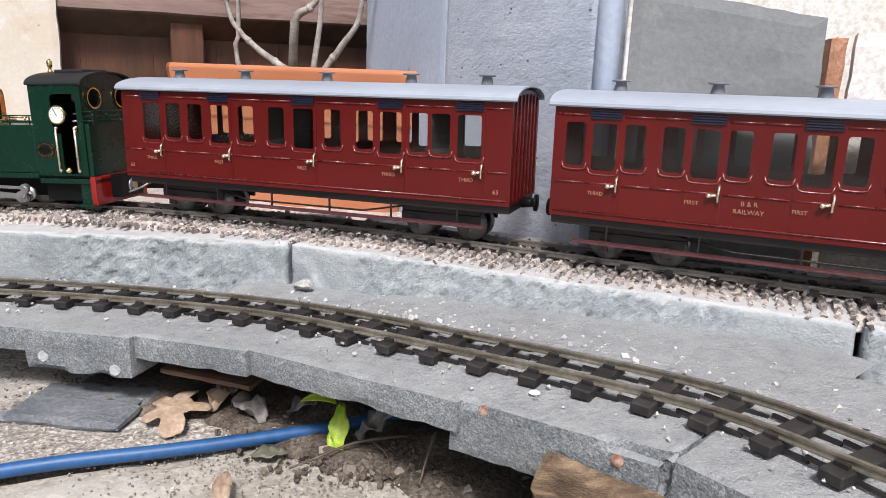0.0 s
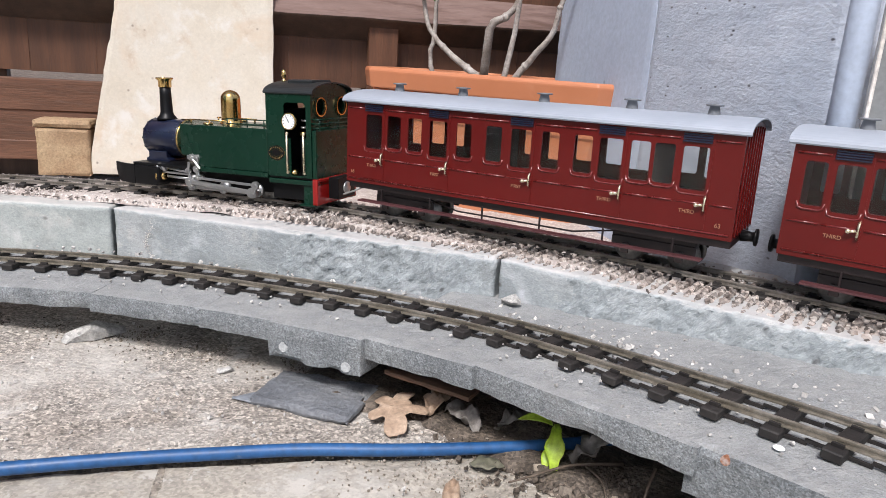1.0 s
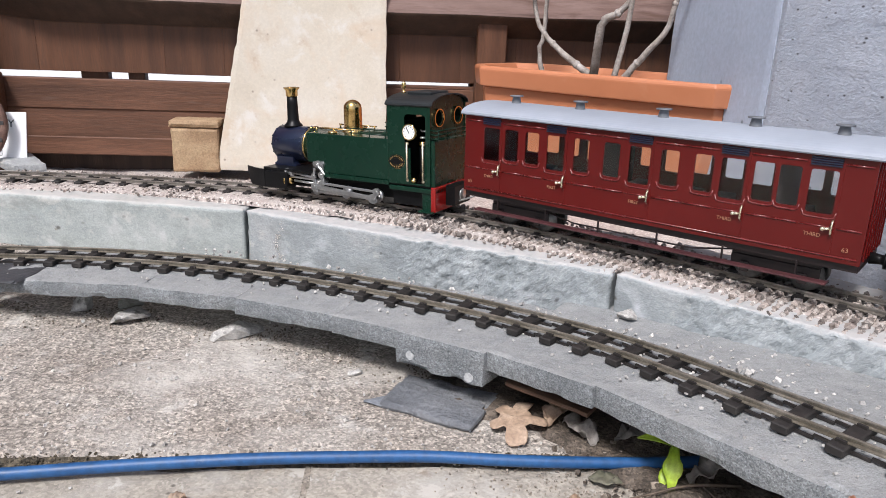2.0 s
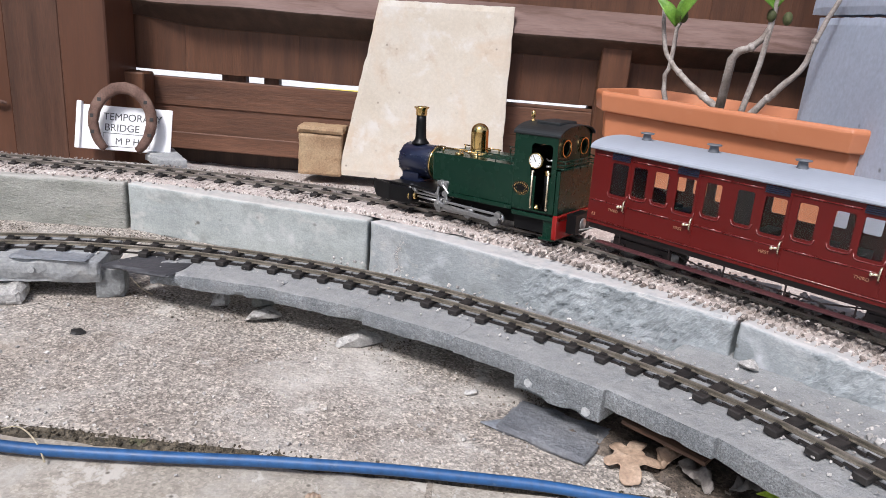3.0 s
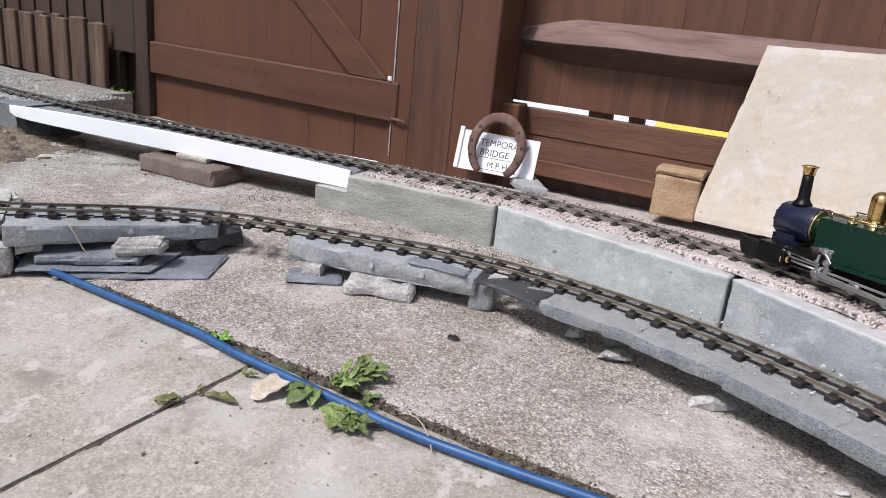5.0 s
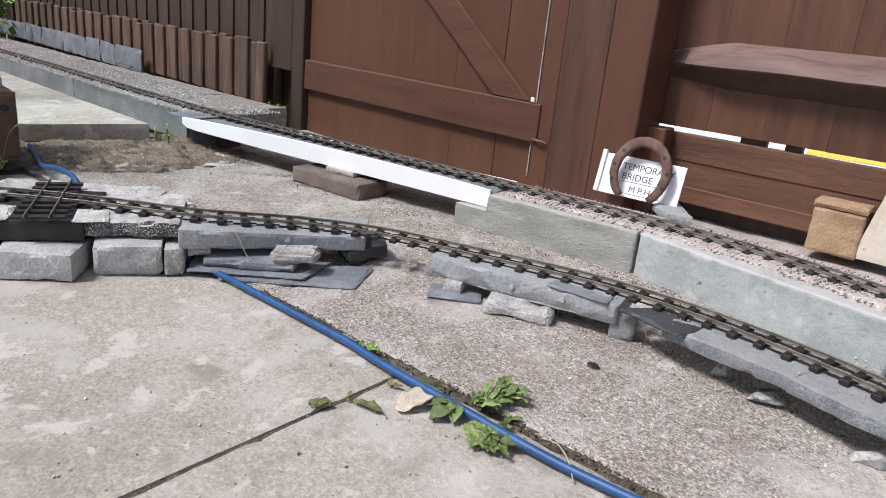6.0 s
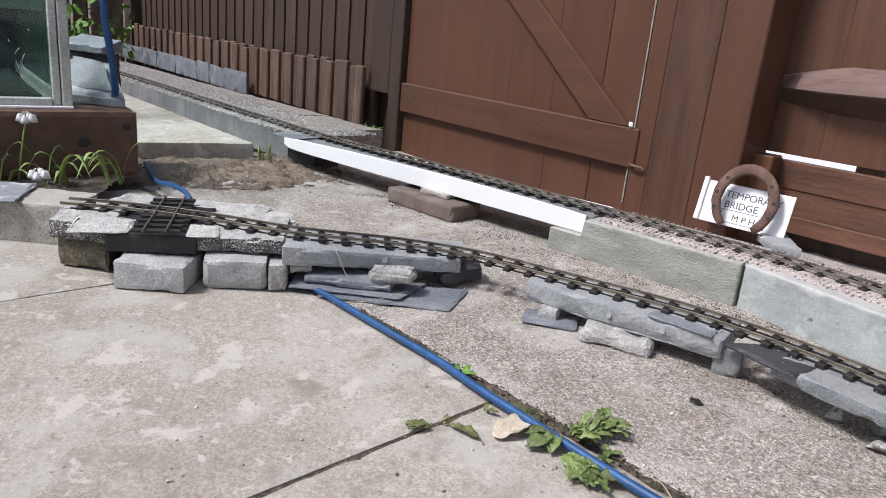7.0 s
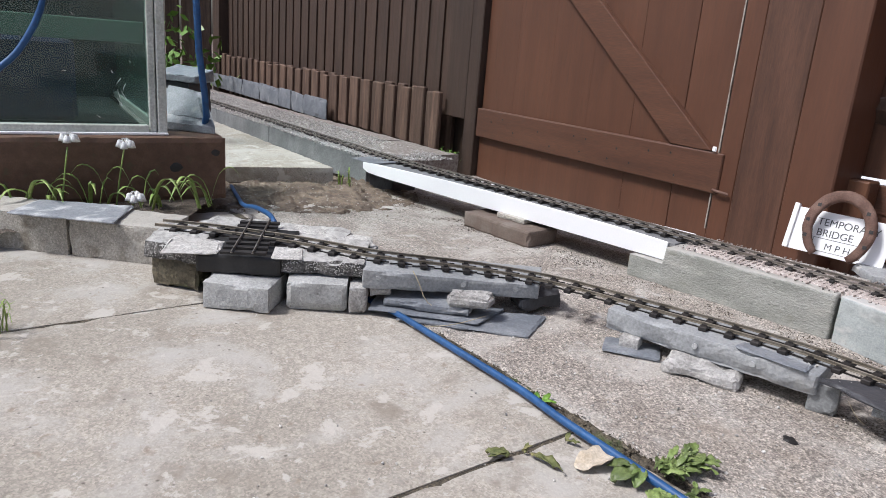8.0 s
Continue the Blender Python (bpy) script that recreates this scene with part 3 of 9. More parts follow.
rng = np.random.default_rng(4)
rows = []
for k in range(3600):
    d, b = rng.uniform(-0.3, 2.0), rng.normal(0.004, 0.0045)
    rows.append((*seam(d, b), -0.003 + rng.uniform(0, 0.0022), rng.uniform(0.0006, 0.0022)))
for k in range(700):
    d, b = JOINTS[rng.integers(1, 5)] + rng.normal(0, 0.005), rng.uniform(-0.6, 0.0)
    rows.append((*seam(d, b), -0.006, rng.uniform(0.0008, 0.0022)))
bm = bmesh.new()
prev = None
for k in range(420):
    d = -0.25 + 2.3 * k / 419
    w0 = 0.006 + 0.005 * noise.noise(Vector((d * 26, 3, 0))) + 0.002 * noise.noise(Vector((d * 90, 5, 0)))
    row = [bm.verts.new((*seam(d, o), z)) for o, z in ((-0.006, -0.006), (0.0, -0.0022 + 0.0014 * noise.noise(Vector((d * 60, 2, 0)))), (w0, -0.0006 + 0.0016 * noise.noise(Vector((d * 120, 7, 0)))), (0.008 + w0, -0.004))]
    if prev:
        for j in range(3):
            bm.faces.new((prev[j], prev[j + 1], row[j + 1], row[j]))
    prev = row
bmesh.ops.recalc_face_normals(bm, faces=bm.faces)
part("joint_strip", bm, M_MOSS, patio, "ragged strip of dark mossy dirt")
crumb = []
for k in range(420):
    d, b = rng.uniform(-0.2, 1.9), 0.010 + abs(rng.normal(0, 0.010))
    crumb.append((*seam(d, b), 0.0004, rng.uniform(0.0006, 0.0021)))
scatter("edge_crumbs", crumb, M_PEBBLE, "pale crumbs broken from the path edge", "grit")
scatter("joint_dirt", rows, M_MOSS, "crumbs of dark dirt along the paving joint", "dirt")
rows = []
for k in range(1000):
    d, b = rng.uniform(-0.2, 1.75), 0.02 + abs(rng.normal(0, 0.22))
    rows.append((*seam(d, b), 0.0004, rng.uniform(0.0007, 0.0026)))
for k in range(240):
    d, b = rng.uniform(-0.2, 1.2), rng.uniform(-0.4, -0.02)
    rows.append((*seam(d, b), -0.001, rng.uniform(0.0006, 0.0024)))
scatter("loose_grit", rows, M_PEBBLE, "loose pale grit and small stones on the concrete", "grit")

# dirt patch by the far slab
bm = bmesh.new()
bmesh.ops.create_grid(bm, x_segments=60, y_segments=60, size=0.5)
for v in bm.verts:
    r = v.co.length / 0.5
    h = 0.010 * (1 - r ** 2) + 0.012 * noise.noise(v.co * 16) + 0.008 * noise.noise(v.co * 47)
    v.co = Vector((-1.93 + v.co.x * 0.55, -0.2 + v.co.y * 0.75, h if r < 1 else -0.02))
tagged(part("dirt_patch", bm, M_SOIL), "patch of bare crumbly soil beside the path", "soil", kind="structure")
rows = [(-1.93 + rng.normal(0, 0.13), -0.17 + rng.normal(0, 0.15), 0.005, rng.uniform(0.0008, 0.0034)) for k in range(1100)]
scatter("soil_crumbs", rows, M_SOIL, "dark soil crumbs and twigs", "soil")

# ---- upper retaining blocks ----
J = {"R2": (0.98, 0.60, 0.118), "R": (0.492, 0.767, 0.117), "A": (0.022, 0.893, 0.114), "B": (-0.528, 0.947, 0.085), "C": (-0.947, 0.805, 0.082), "D": (-1.211, 0.615, 0.079), "E": (-1.279, 0.566, 0.0783)}


def split_face(lo, hi, dep, seed, top=1.0):
    """Broken, diagonally scored stretch of a front face."""
    def f(u, w, p):
        m = max(0.0, min(1.0, (u - lo) / 0.06, (hi - u) / 0.08)) * max(0.0, min(1.0, (w - 0.1) / 0.25))
        if m <= 0:
            return 0.0
        across, along_ = p.x * 0.82 - p.z * 0.57, p.x * 0.57 + p.z * 0.82
        g = noise.noise(Vector((across * 120, along_ * 26, seed))) + 0.6 * noise.noise(Vector((across * 240, along_ * 70, seed + 3)))
        g += 0.45 * noise.noise(Vector((across * 48, along_ * 7, seed + 8)))
        return 0.62 * dep * m * (0.40 + 0.55 * g + 0.62 * noise.noise(p * 230 + Vector((seed, 2, 1))) + 0.14 * noise.noise(p * 30 + Vector((seed, 5, 1))))
    return f


def block(name, a, b, material, label, depth=0.16, face=None, seed=0, z0=0.0, gap=0.0024, zone=None):
    p, q = Vector(J[a][:2]), Vector(J[b][:2])
    d = (q - p).normalized()
    p, q = p + d * gap, q - d * gap
    za, zb = J[a][2], J[b][2]
    ob = part(name, rough_box(quad_on(p, q, 0.0, depth), z0, [za, zb, zb, za], cell=0.0034, amp=0.0005, scale=130, edge=0.002, chip=0.007, big=0.0012, seed=seed, face=face), material, smooth=True)
    if zone:
        ob.data.materials.append(M_BLOCKS)
        n = Vector((-d.y, d.x))
        for f in ob.data.polygons:
            c = f.center
            v = Vector((c.x, c.y)) - p
            u = v.dot(d) / (q - p).length + 0.05 * noise.noise(c * 30) - 0.9 * (c.z - 0.06)
            if v.dot(n) < 0.012 and zone[0] < u < zone[1] and f.normal.z < 0.6:
                f.material_index = 1
    return tagged(ob, label, "concrete block", group="retaining blocks beside the upper track")


low_end = block("concrete_block", "E", "C", M_BLOCKD, "greenish grey concrete block with a lichen stained smooth face", seed=1, z0=-0.004)
bm = bmesh.new()
bm.from_mesh(low_end.data)
pe, pd = Vector(J["E"][:2]), Vector(J["D"][:2])
for v in bm.verts:
    u = (Vector(v.co[:2]) - pe).dot((pd - pe).normalized()) - (pd - pe).length
    step = 0.0435 + 0.0006 * noise.noise(v.co * 90)
    if u < 0 and v.co.z > step:
        v.co.z = step
bmesh.ops.remove_doubles(bm, verts=list(bm.verts), dist=0.0003)
bmesh.ops.dissolve_degenerate(bm, edges=list(bm.edges), dist=0.0002)
bm.to_mesh(low_end.data)
bm.free()
block("concrete_block", "C", "B", M_BLOCK, "smooth grey concrete block with pale edges and small pits", seed=2, z0=-0.004)
block("concrete_block", "B", "A", M_BLOCKB, "blue grey concrete block with one broken end", seed=3, face=split_face(0.5, 0.93, 0.008, 1), zone=(0.52, 0.95))
block("concrete_block", "A", "R", M_BLOCKB, "blue grey concrete block with a rough split face", seed=4, face=split_face(0.12, 0.80, 0.007, 7), zone=(0.13, 0.82))
block("concrete_block", "R", "R2", M_BLOCKS, "blue grey concrete block with a rough split face", seed=5, face=split_face(0.1, 0.9, 0.008, 9))

drips = []
pb, pa = Vector(J["B"][:2]), Vector(J["A"][:2])
db = (pa - pb).normalized()
for k in range(240):
    w = rng.uniform(0.25, 0.95)
    q = pb + db * (0.068 + 0.006 * math.sin(w * 9) + rng.normal(0, 0.0032)) + Vector((db.y, -db.x)) * 0.0002
    drips.append((q.x, q.y, 0.088 * w, rng.uniform(0.0004, 0.0011)))
scatter("mortar_drips", drips, M_PEBBLE, "white mortar drips down the block face", "mortar")

# ---- tracks ----
# centre lines at sleeper height
UPPER = [(1.05, 0.66, 0.123), (0.72, 0.775, 0.123), (0.467, 0.853, 0.121), (0.28, 0.906, 0.120), (0.10, 0.955, 0.119), (-0.10, 0.997, 0.115), (-0.32, 1.025, 0.108), (-0.53, 1.026, 0.098),
         (-0.75, 0.978, 0.092), (-0.955, 0.888, 0.089), (-1.15, 0.757, 0.089), (-1.33, 0.628, 0.090), (-1.77, 0.300, 0.090), (-2.02, 0.118, 0.090), (-2.37, -0.100, 0.092),
         (-2.70, -0.300, 0.094), (-3.22, -0.610, 0.096), (-3.9, -1.02, 0.096), (-4.6, -1.46, 0.096)]
LOWER = [(0.62, 0.36, 0.128), (0.522, 0.468, 0.119), (0.431, 0.569, 0.1120), (0.350, 0.648, 0.1042), (0.156, 0.7405, 0.0920), (0.045, 0.790, 0.082), (-0.070, 0.815, 0.0745), (-0.185, 0.817, 0.072),
         (-0.328, 0.806, 0.069), (-0.472, 0.774, 0.066), (-0.611, 0.722, 0.063), (-0.722, 0.656, 0.062), (-0.803, 0.586, 0.062), (-0.925, 0.452, 0.061), (-1.018, 0.345, 0.060), (-1.052, 0.215, 0.068),
         (-1.058, 0.04, 0.080), (-1.108, -0.095, 0.083), (-1.150, -0.235, 0.085), (-1.168, -0.345, 0.086)]
PITCH = 0.0372


def sweep(pts, profile, side):
    """A profile of (sideways, up) swept along pts at that distance to the side."""
    bm = bmesh.new()
    rings = []
    for i, p in enumerate(pts):
        t = tangent(pts, i)
        nrm = Vector((t.y, -t.x, 0))
        rings.append([bm.verts.new(Vector(p) + nrm * (side + a) + Vector((0, 0, b))) for a, b in profile])
    n = len(profile)
    for a, b in zip(rings, rings[1:]):
        for k in range(n):
            bm.faces.new((a[k], a[(k + 1) % n], b[(k + 1) % n], b[k]))
    bm.faces.new(rings[0][::-1])
    bm.faces.new(rings[-1])
    bmesh.ops.recalc_face_normals(bm, faces=bm.faces)
    return bm


RAIL_PROFILE = [(-0.0022, 0.0), (0.0022, 0.0), (0.0022, 0.0008), (0.0006, 0.0012), (0.0006, 0.0028), (0.0012, 0.0032), (0.0012, 0.0047), (0.0008, 0.0050), (-0.0008, 0.0050), (-0.0012, 0.0047),
                (-0.0012, 0.0032), (-0.0006, 0.0028), (-0.0006, 0.0012), (-0.0022, 0.0008)]
bm = bmesh.new()
box(bm, -0.0060, 0.0060, -0.0285, 0.0285, -0.0065, 0.0, bev=0.0009)
for s in (-1, 1):
    for k in (-1, 1):
        box(bm, -0.0035, 0.0035, s * 0.016 + k * 0.0034 - 0.0012, s * 0.016 + k * 0.0034 + 0.0012, -0.0005, 0.0022)
    box(bm, -0.0187, 0.0187, s * 0.016 - 0.0010, s * 0.016 + 0.0010, -0.0064, -0.0042)
me = bpy.data.meshes.new("sleeper")
bm.to_mesh(me)
bm.free()
me.materials.append(M_SLEEPER)
SLEEPER = me


def lay_track(name, line, rail_mat, label, s0=0.0, s1=99.0, jitter=0.0):
    tr = tagged(empty(name), label, "railway track")
    fine, total = spline(line, 0.012)
    keep = [p for i, p in enumerate(fine) if s0 <= i * 0.012 <= s1]
    for side in (-0.016, 0.016):
        part("rail", sweep(keep, RAIL_PROFILE, side), rail_mat, tr)
    pts, _ = spline(line, PITCH)
    r = random.Random(name)
    for i, p in enumerate(pts):
        if not s0 <= i * PITCH <= s1:
            continue
        t = tangent(pts, i)
        ob = new("sleeper", SLEEPER)
        ob.parent = tr
        ob.matrix_local = Matrix.Translation(p) @ Matrix.Rotation(math.atan2(t.y, t.x) + r.uniform(-jitter, jitter), 4, "Z")
    return tr


lay_track("upper_track", UPPER, M_RAILU, "curved narrow gauge model track bedded in pale ballast", jitter=0.02)
lay_track("lower_track", LOWER, M_RAIL, "curved brass railed model track on grey edging stones", jitter=0.035)

crossing = tagged(empty("track_crossing", pose(-1.118, -0.1735, 0.0868, 0, 0, 181)), "short dark crossing panel of model track laid across the line", "railway track")
for s in (-0.0165, 0.0165):
    bm = sweep([(-0.112 + 0.028 * k, 0, 0) for k in range(9)], [(a * 0.8, b * 0.75) for a, b in RAIL_PROFILE], s)
    part("rail", bm, M_RAILU, crossing)
for k in range(8):
    bm = bmesh.new()
    box(bm, -0.0055, 0.0055, -0.036, 0.036, -0.005, 0.0, bev=0.0006)
    part("sleeper", bm, M_SLEEPER, crossing).location = (-0.098 + 0.028 * k, 0, 0)

# ---- bed behind the upper blocks ----
fine, _ = spline(UPPER, 0.02)
near_bed = [p for p in fine if p[0] > -1.25]
bm = bmesh.new()
OFFS = [-0.062, -0.060, -0.054, -0.045, -0.03, -0.015, 0.0, 0.015, 0.03, 0.045, 0.06, 0.08, 0.1, 0.13, 0.17, 0.22, 0.3, 0.4, 0.52]
grid = []
for i, p in enumerate(near_bed):
    t = tangent(near_bed, i)
    nrm = Vector((t.y, -t.x, 0))
    if nrm.y < 0:
        nrm.negate()
    row = []
    for o in OFFS:
        q = Vector(p) + nrm * o
        drop = 0.004 if abs(o) < 0.06 else 0.009
        if o > 0.06:
            drop += min(0.050, (o - 0.06) * 0.55)
        if o < -0.06:
            drop += 0.004
        h = 0.0022 * noise.noise(q * 60) + 0.004 * noise.noise(q * 14) + 0.0012 * noise.noise(q * 160)
        row.append(bm.verts.new((q.x, q.y, p[2] - drop + h * (0.6 if abs(o) < 0.05 else 1.2))))
    grid.append(row)
for a, b in zip(grid, grid[1:]):
    for k in range(len(OFFS) - 1):
        bm.faces.new((a[k], a[k + 1], b[k + 1], b[k]))
bmesh.ops.recalc_face_normals(bm, faces=bm.faces)
tagged(part("track_bed", bm, M_GRAVELP, smooth=True), "dusty pinkish gravel bed behind the blocks", "gravel bed", kind="structure")


def along(line, a, b, count, lo, hi, size, dz, seed, peak=None):
    """Random stones beside a track: from a to b metres of the line, lo to hi metres to its side (fence side plus)."""
    r = np.random.default_rng(seed)
    pts, _ = spline(line, 0.01)
    rows = []
    while len(rows) < count:
        s = r.uniform(a, b)
        i = int(s / 0.01)
        if i >= len(pts) - 1:
            continue
        p, t = pts[i], tangent(pts, i)
        o = r.uniform(lo, hi) if peak is None else float(np.clip(r.normal(peak[0], peak[1]), lo, hi))
        if o in (lo, hi):
            continue
        x, y = p[0] + t.y * o, p[1] - t.x * o
        if abs(abs(o) - 0.016) < 0.004:
            continue
        rows.append((x, y, p[2] + dz + (0.0 if abs(o) < 0.05 else -0.002), r.uniform(*size)))
    return rows


LOWER_DIRT = [p for p in spline(LOWER, 0.01)[0] if -0.92 < p[0] < 0.12]
rows = along(UPPER, 0.25, 1.5, 9500, -0.076, 0.06, (0.0011, 0.0036), -0.0038, 1, (-0.012, 0.027)) + along(UPPER, 0.25, 1.5, 700, 0.06, 0.10, (0.002, 0.0045), -0.012, 11)
rows += along(UPPER, 0.2, 1.15, 6500, -0.074, 0.05, (0.0011, 0.0034), -0.0048, 12, (-0.035, 0.022))
rows += along(UPPER, 0.2, 1.40, 7000, -0.066, 0.07, (0.0022, 0.0046), -0.0042, 14, (-0.022, 0.030))
rows += along(UPPER, 1.5, 2.44, 2400, -0.07, 0.075, (0.0011, 0.0028), -0.0042, 2)
rows += along(UPPER, 2.05, 2.42, 700, -0.045, 0.058, (0.0011, 0.0028), -0.0050, 3)
scatter("ballast", rows, M_GRAVEL, "loose pale crushed stone ballast round the sleepers", "ballast")
rows = along(UPPER, 3.42, 5.9, 12000, -0.075, 0.22, (0.0016, 0.0042), -0.004, 5)
scatter("ballast", rows, M_PEBBLE, "grey white ballast covering the far track", "ballast")

dirt = []
base = [p for p in spline(UPPER, 0.01)[0] if -1.95 < p[0] < -0.62]
while len(dirt) < 2600:
    p = base[rng.integers(0, len(base))]
    o = 0.075 + abs(rng.normal(0, 0.050))
    q = Vector((p[0], p[1])) + Vector((0.59, -0.81)) * o + Vector((rng.normal(0, 0.010), rng.normal(0, 0.010)))
    if noise.noise(Vector((q.x * 16, q.y * 16, 8))) > -0.05:
        dirt.append((q.x, q.y, 0.0, rng.uniform(0.0005, 0.0019)))
scatter("dirt_crumbs", dirt, M_GRIT, "brown dirt crumbs along the foot of the blocks and bridge", "dirt")
# Dirt crumbs, thick under the edging so its contact shade reads deeper.
dirt = []
while len(dirt) < 2400:
    p = LOWER_DIRT[rng.integers(0, len(LOWER_DIRT))]
    o = 0.010 + abs(rng.normal(0, 0.030))
    q = Vector((p[0], p[1])) + Vector((0.42, -0.9)) * o + Vector((rng.normal(0, 0.008), rng.normal(0, 0.008)))
    if noise.noise(Vector((q.x * 22, q.y * 22, 3))) > -0.12:
        dirt.append((q.x, q.y, 0.0, rng.uniform(0.0005, 0.0017)))
scatter("dirt_crumbs", dirt, M_GRIT, "brown dirt crumbs that also deepen the shade under the edging", "dirt")

# ---- lower edging stones under the lower track ----
fineL, _ = spline(LOWER, 0.01)


def low(x):
    """Centre of the lower track where it crosses that x, on its near stretch."""
    c = [p for p in fineL if p[1] > 0.55 or p[0] > 0.3]
    return min(c, key=lambda p: abs(p[0] - x))


def bed_piece(name, xl, xr, front, back, thick, material, label, seed, chip=0.006, category="edging stone", face=None, bulge=0.0, gap=-0.0012, cell=0.006, ends=(0, 0), bottom=None):
    a, b = low(xl), low(xr)
    d = Vector((b[0] - a[0], b[1] - a[1])).normalized()
    p, q = Vector(a[:2]) + d * gap, Vector(b[:2]) - d * gap
    za, zb = a[2] - 0.0063, b[2] - 0.0063
    za0, zb0 = (za - thick, zb - thick) if bottom is None else bottom
    ia, ib = [min(range(len(fineL)), key=lambda k: (fineL[k][0] - e[0]) ** 2 + (fineL[k][1] - e[1]) ** 2) for e in (a, b)]
    na, nb = [Vector((tangent(fineL, k).y, -tangent(fineL, k).x)) for k in (ia, ib)]
    quad = [tuple(p + na * front), tuple(q + nb * front), tuple(q + nb * back), tuple(p + na * back)]
    quad[0] = tuple(Vector(quad[0]) + d * ends[0])
    quad[1] = tuple(Vector(quad[1]) + d * ends[1])
    ob = part(name, rough_box(quad, [za0, zb0, zb0 + 0.005, za0 + 0.005], [za - 0.002, zb - 0.002, zb, za], cell=cell, amp=0.0004, scale=220, edge=0.0012, chip=chip, big=0.0012, seed=seed,
                              face=face), material)
    return tagged(ob, label, category, group="edging stones under the lower track")


EL = "speckled grey edging stone carrying the lower track"
bed_piece("edging_stone", -0.672, -0.482, -0.066, 0.040, 0.020, M_EDGING, "speckled grey edging stone with a broken dark end", 21, chip=0.012, ends=(0.012, 0))
bed_piece("edging_stone", -0.482, -0.356, -0.069, 0.045, 0.021, M_EDGING, EL, 22, chip=0.003)
bed_piece("edging_stone", -0.356, -0.226, -0.070, 0.048, 0.022, M_EDGING, EL, 23, chip=0.003)
bed_piece("edging_stone", -0.226, -0.148, -0.071, 0.050, 0.023, M_EDGING, EL, 24, chip=0.003)
thick_stone = bed_piece("edging_stone", -0.148, -0.043, -0.074, 0.060, 0.038, M_EDGING, "thick dark grey edging stone with two pale round plugs", 25, chip=0.012)
bed_piece("edging_stone", -0.043, 0.086, -0.069, 0.10, 0.023, M_EDGING, EL, 26, chip=0.004)
bed_piece("edging_stone", 0.086, 0.252, -0.066, 0.12, 0.023, M_EDGING, EL, 27, chip=0.004)
big_stone = bed_piece("edging_stone", 0.252, 0.372, -0.062, 0.12, 0.038, M_EDGING, "deep grey edging stone with a ragged edge and rust marks", 28, chip=0.02, ends=(-0.006, 0))
bed_piece("edging_stone", 0.372, 0.48, -0.062, 0.12, 0.045, M_EDGING, "grey edging stone with a rusty screw mark", 29, chip=0.014)
bed_piece("edging_stone", 0.48, 0.6, -0.062, 0.12, 0.045, M_EDGING, "grey edging stone with a rusty screw mark", 30, chip=0.014)

# pale round plugs, rust marks and a washer on the edging
def disc(x, y, z, r, nrm, material, name, parent, label, h=0.0012):
    bm = bmesh.new()
    n = Vector(nrm).normalized()
    vs = cyl(bm, Vector((x, y, z)) - n * 0.002, Vector((x, y, z)) + n * h, r, n=14)
    for v in vs:
        v.co += Vector((noise.noise(v.co * 400), noise.noise(v.co * 400 + Vector((5, 0, 0))), noise.noise(v.co * 400 + Vector((9, 0, 0))))) * r * 0.16
    return part(name, bm, material, parent, label)


M_PLUG = mat("pale_filler", [(0.34, 0.35, 0.35), (0.42, 0.43, 0.43)], 80, 500, bump=0.5)
M_RUSTY = mat("orange_rust", [(0.16, 0.055, 0.025), (0.27, 0.115, 0.06), (0.40, 0.34, 0.31)], 190, 600, bump=0.6)
for x, dz in ((-0.128, 0.024), (-0.062, 0.030)):
    c = low(x)
    disc(x - 0.004, c[1] - 0.0745, c[2] - 0.0063 - dz, 0.0045, (0.12, -1, 0.1), M_PLUG, "plug", thick_stone, "pale filler plug")
for x, y, z, r in ((0.2378, 0.6372, 0.0868, 0.0030), (0.3110, 0.5965, 0.0868, 0.0033)):
    disc(x, y, z, r, (-0.42, -0.9, 0.1), M_RUSTY, "rust_mark", big_stone, "orange rust mark", 0.002)
bm = bmesh.new()
lathe(bm, [(0.0013, 0), (0.0032, 0), (0.0035, 0.0005), (0.0031, 0.0009), (0.0013, 0.0008)], 16, pose(0.266, 0.6525, 0.0935))
tagged(part("washer", bm, M_WHITE), "small white plastic washer lying on the stone", "washer")

# ---- loose slates, rocks and chocks along the lower track ----
def slab(name, quad, z0, z1, material, label, category, cell=0.006, amp=0.0006, edge=0.0015, chip=0.006, seed=0, big=0.0014, face=None):
    return tagged(part(name, rough_box(quad, z0, z1, cell=cell, amp=amp, scale=160, edge=edge, chip=chip, seed=seed, big=big, face=face), material), label, category)


prop_slab = slab("stone_slab", quad_on((-0.915, 0.402), (-0.690, 0.612), 0.0, 0.10), [0.0205, 0.024, 0.028, 0.028], [0.0545, 0.0555, 0.0555, 0.0545], M_SLATEG,
     "long grey slab with ragged ends, two pale plugs, propped under the track", "stone slab", seed=41, chip=0.014, cell=0.005, face=lambda u, w, p: 0.011 * max(0.0, 0.40 - w + 0.45 * noise.noise(p * 30)) + 0.0015 * max(0.0, noise.noise(p * 60 + Vector((3, 0, 0)))))
slab("dark_slate", [(-0.690, 0.612), (-0.588, 0.640), (-0.608, 0.702), (-0.678, 0.690)], [0.046, 0.0525, 0.0525, 0.047], [0.0545, 0.0562, 0.0562, 0.0550], M_SLATED, "thin dark broken slate under the sleepers", "slate", seed=42, chip=0.014)
slab("slate_shard", quad_on((-0.775, 0.540), (-0.70, 0.600), -0.004, 0.03), 0.055, 0.0575, M_SLATE, "thin grey slate sliver lying on the slab", "slate", seed=43, chip=0.012)
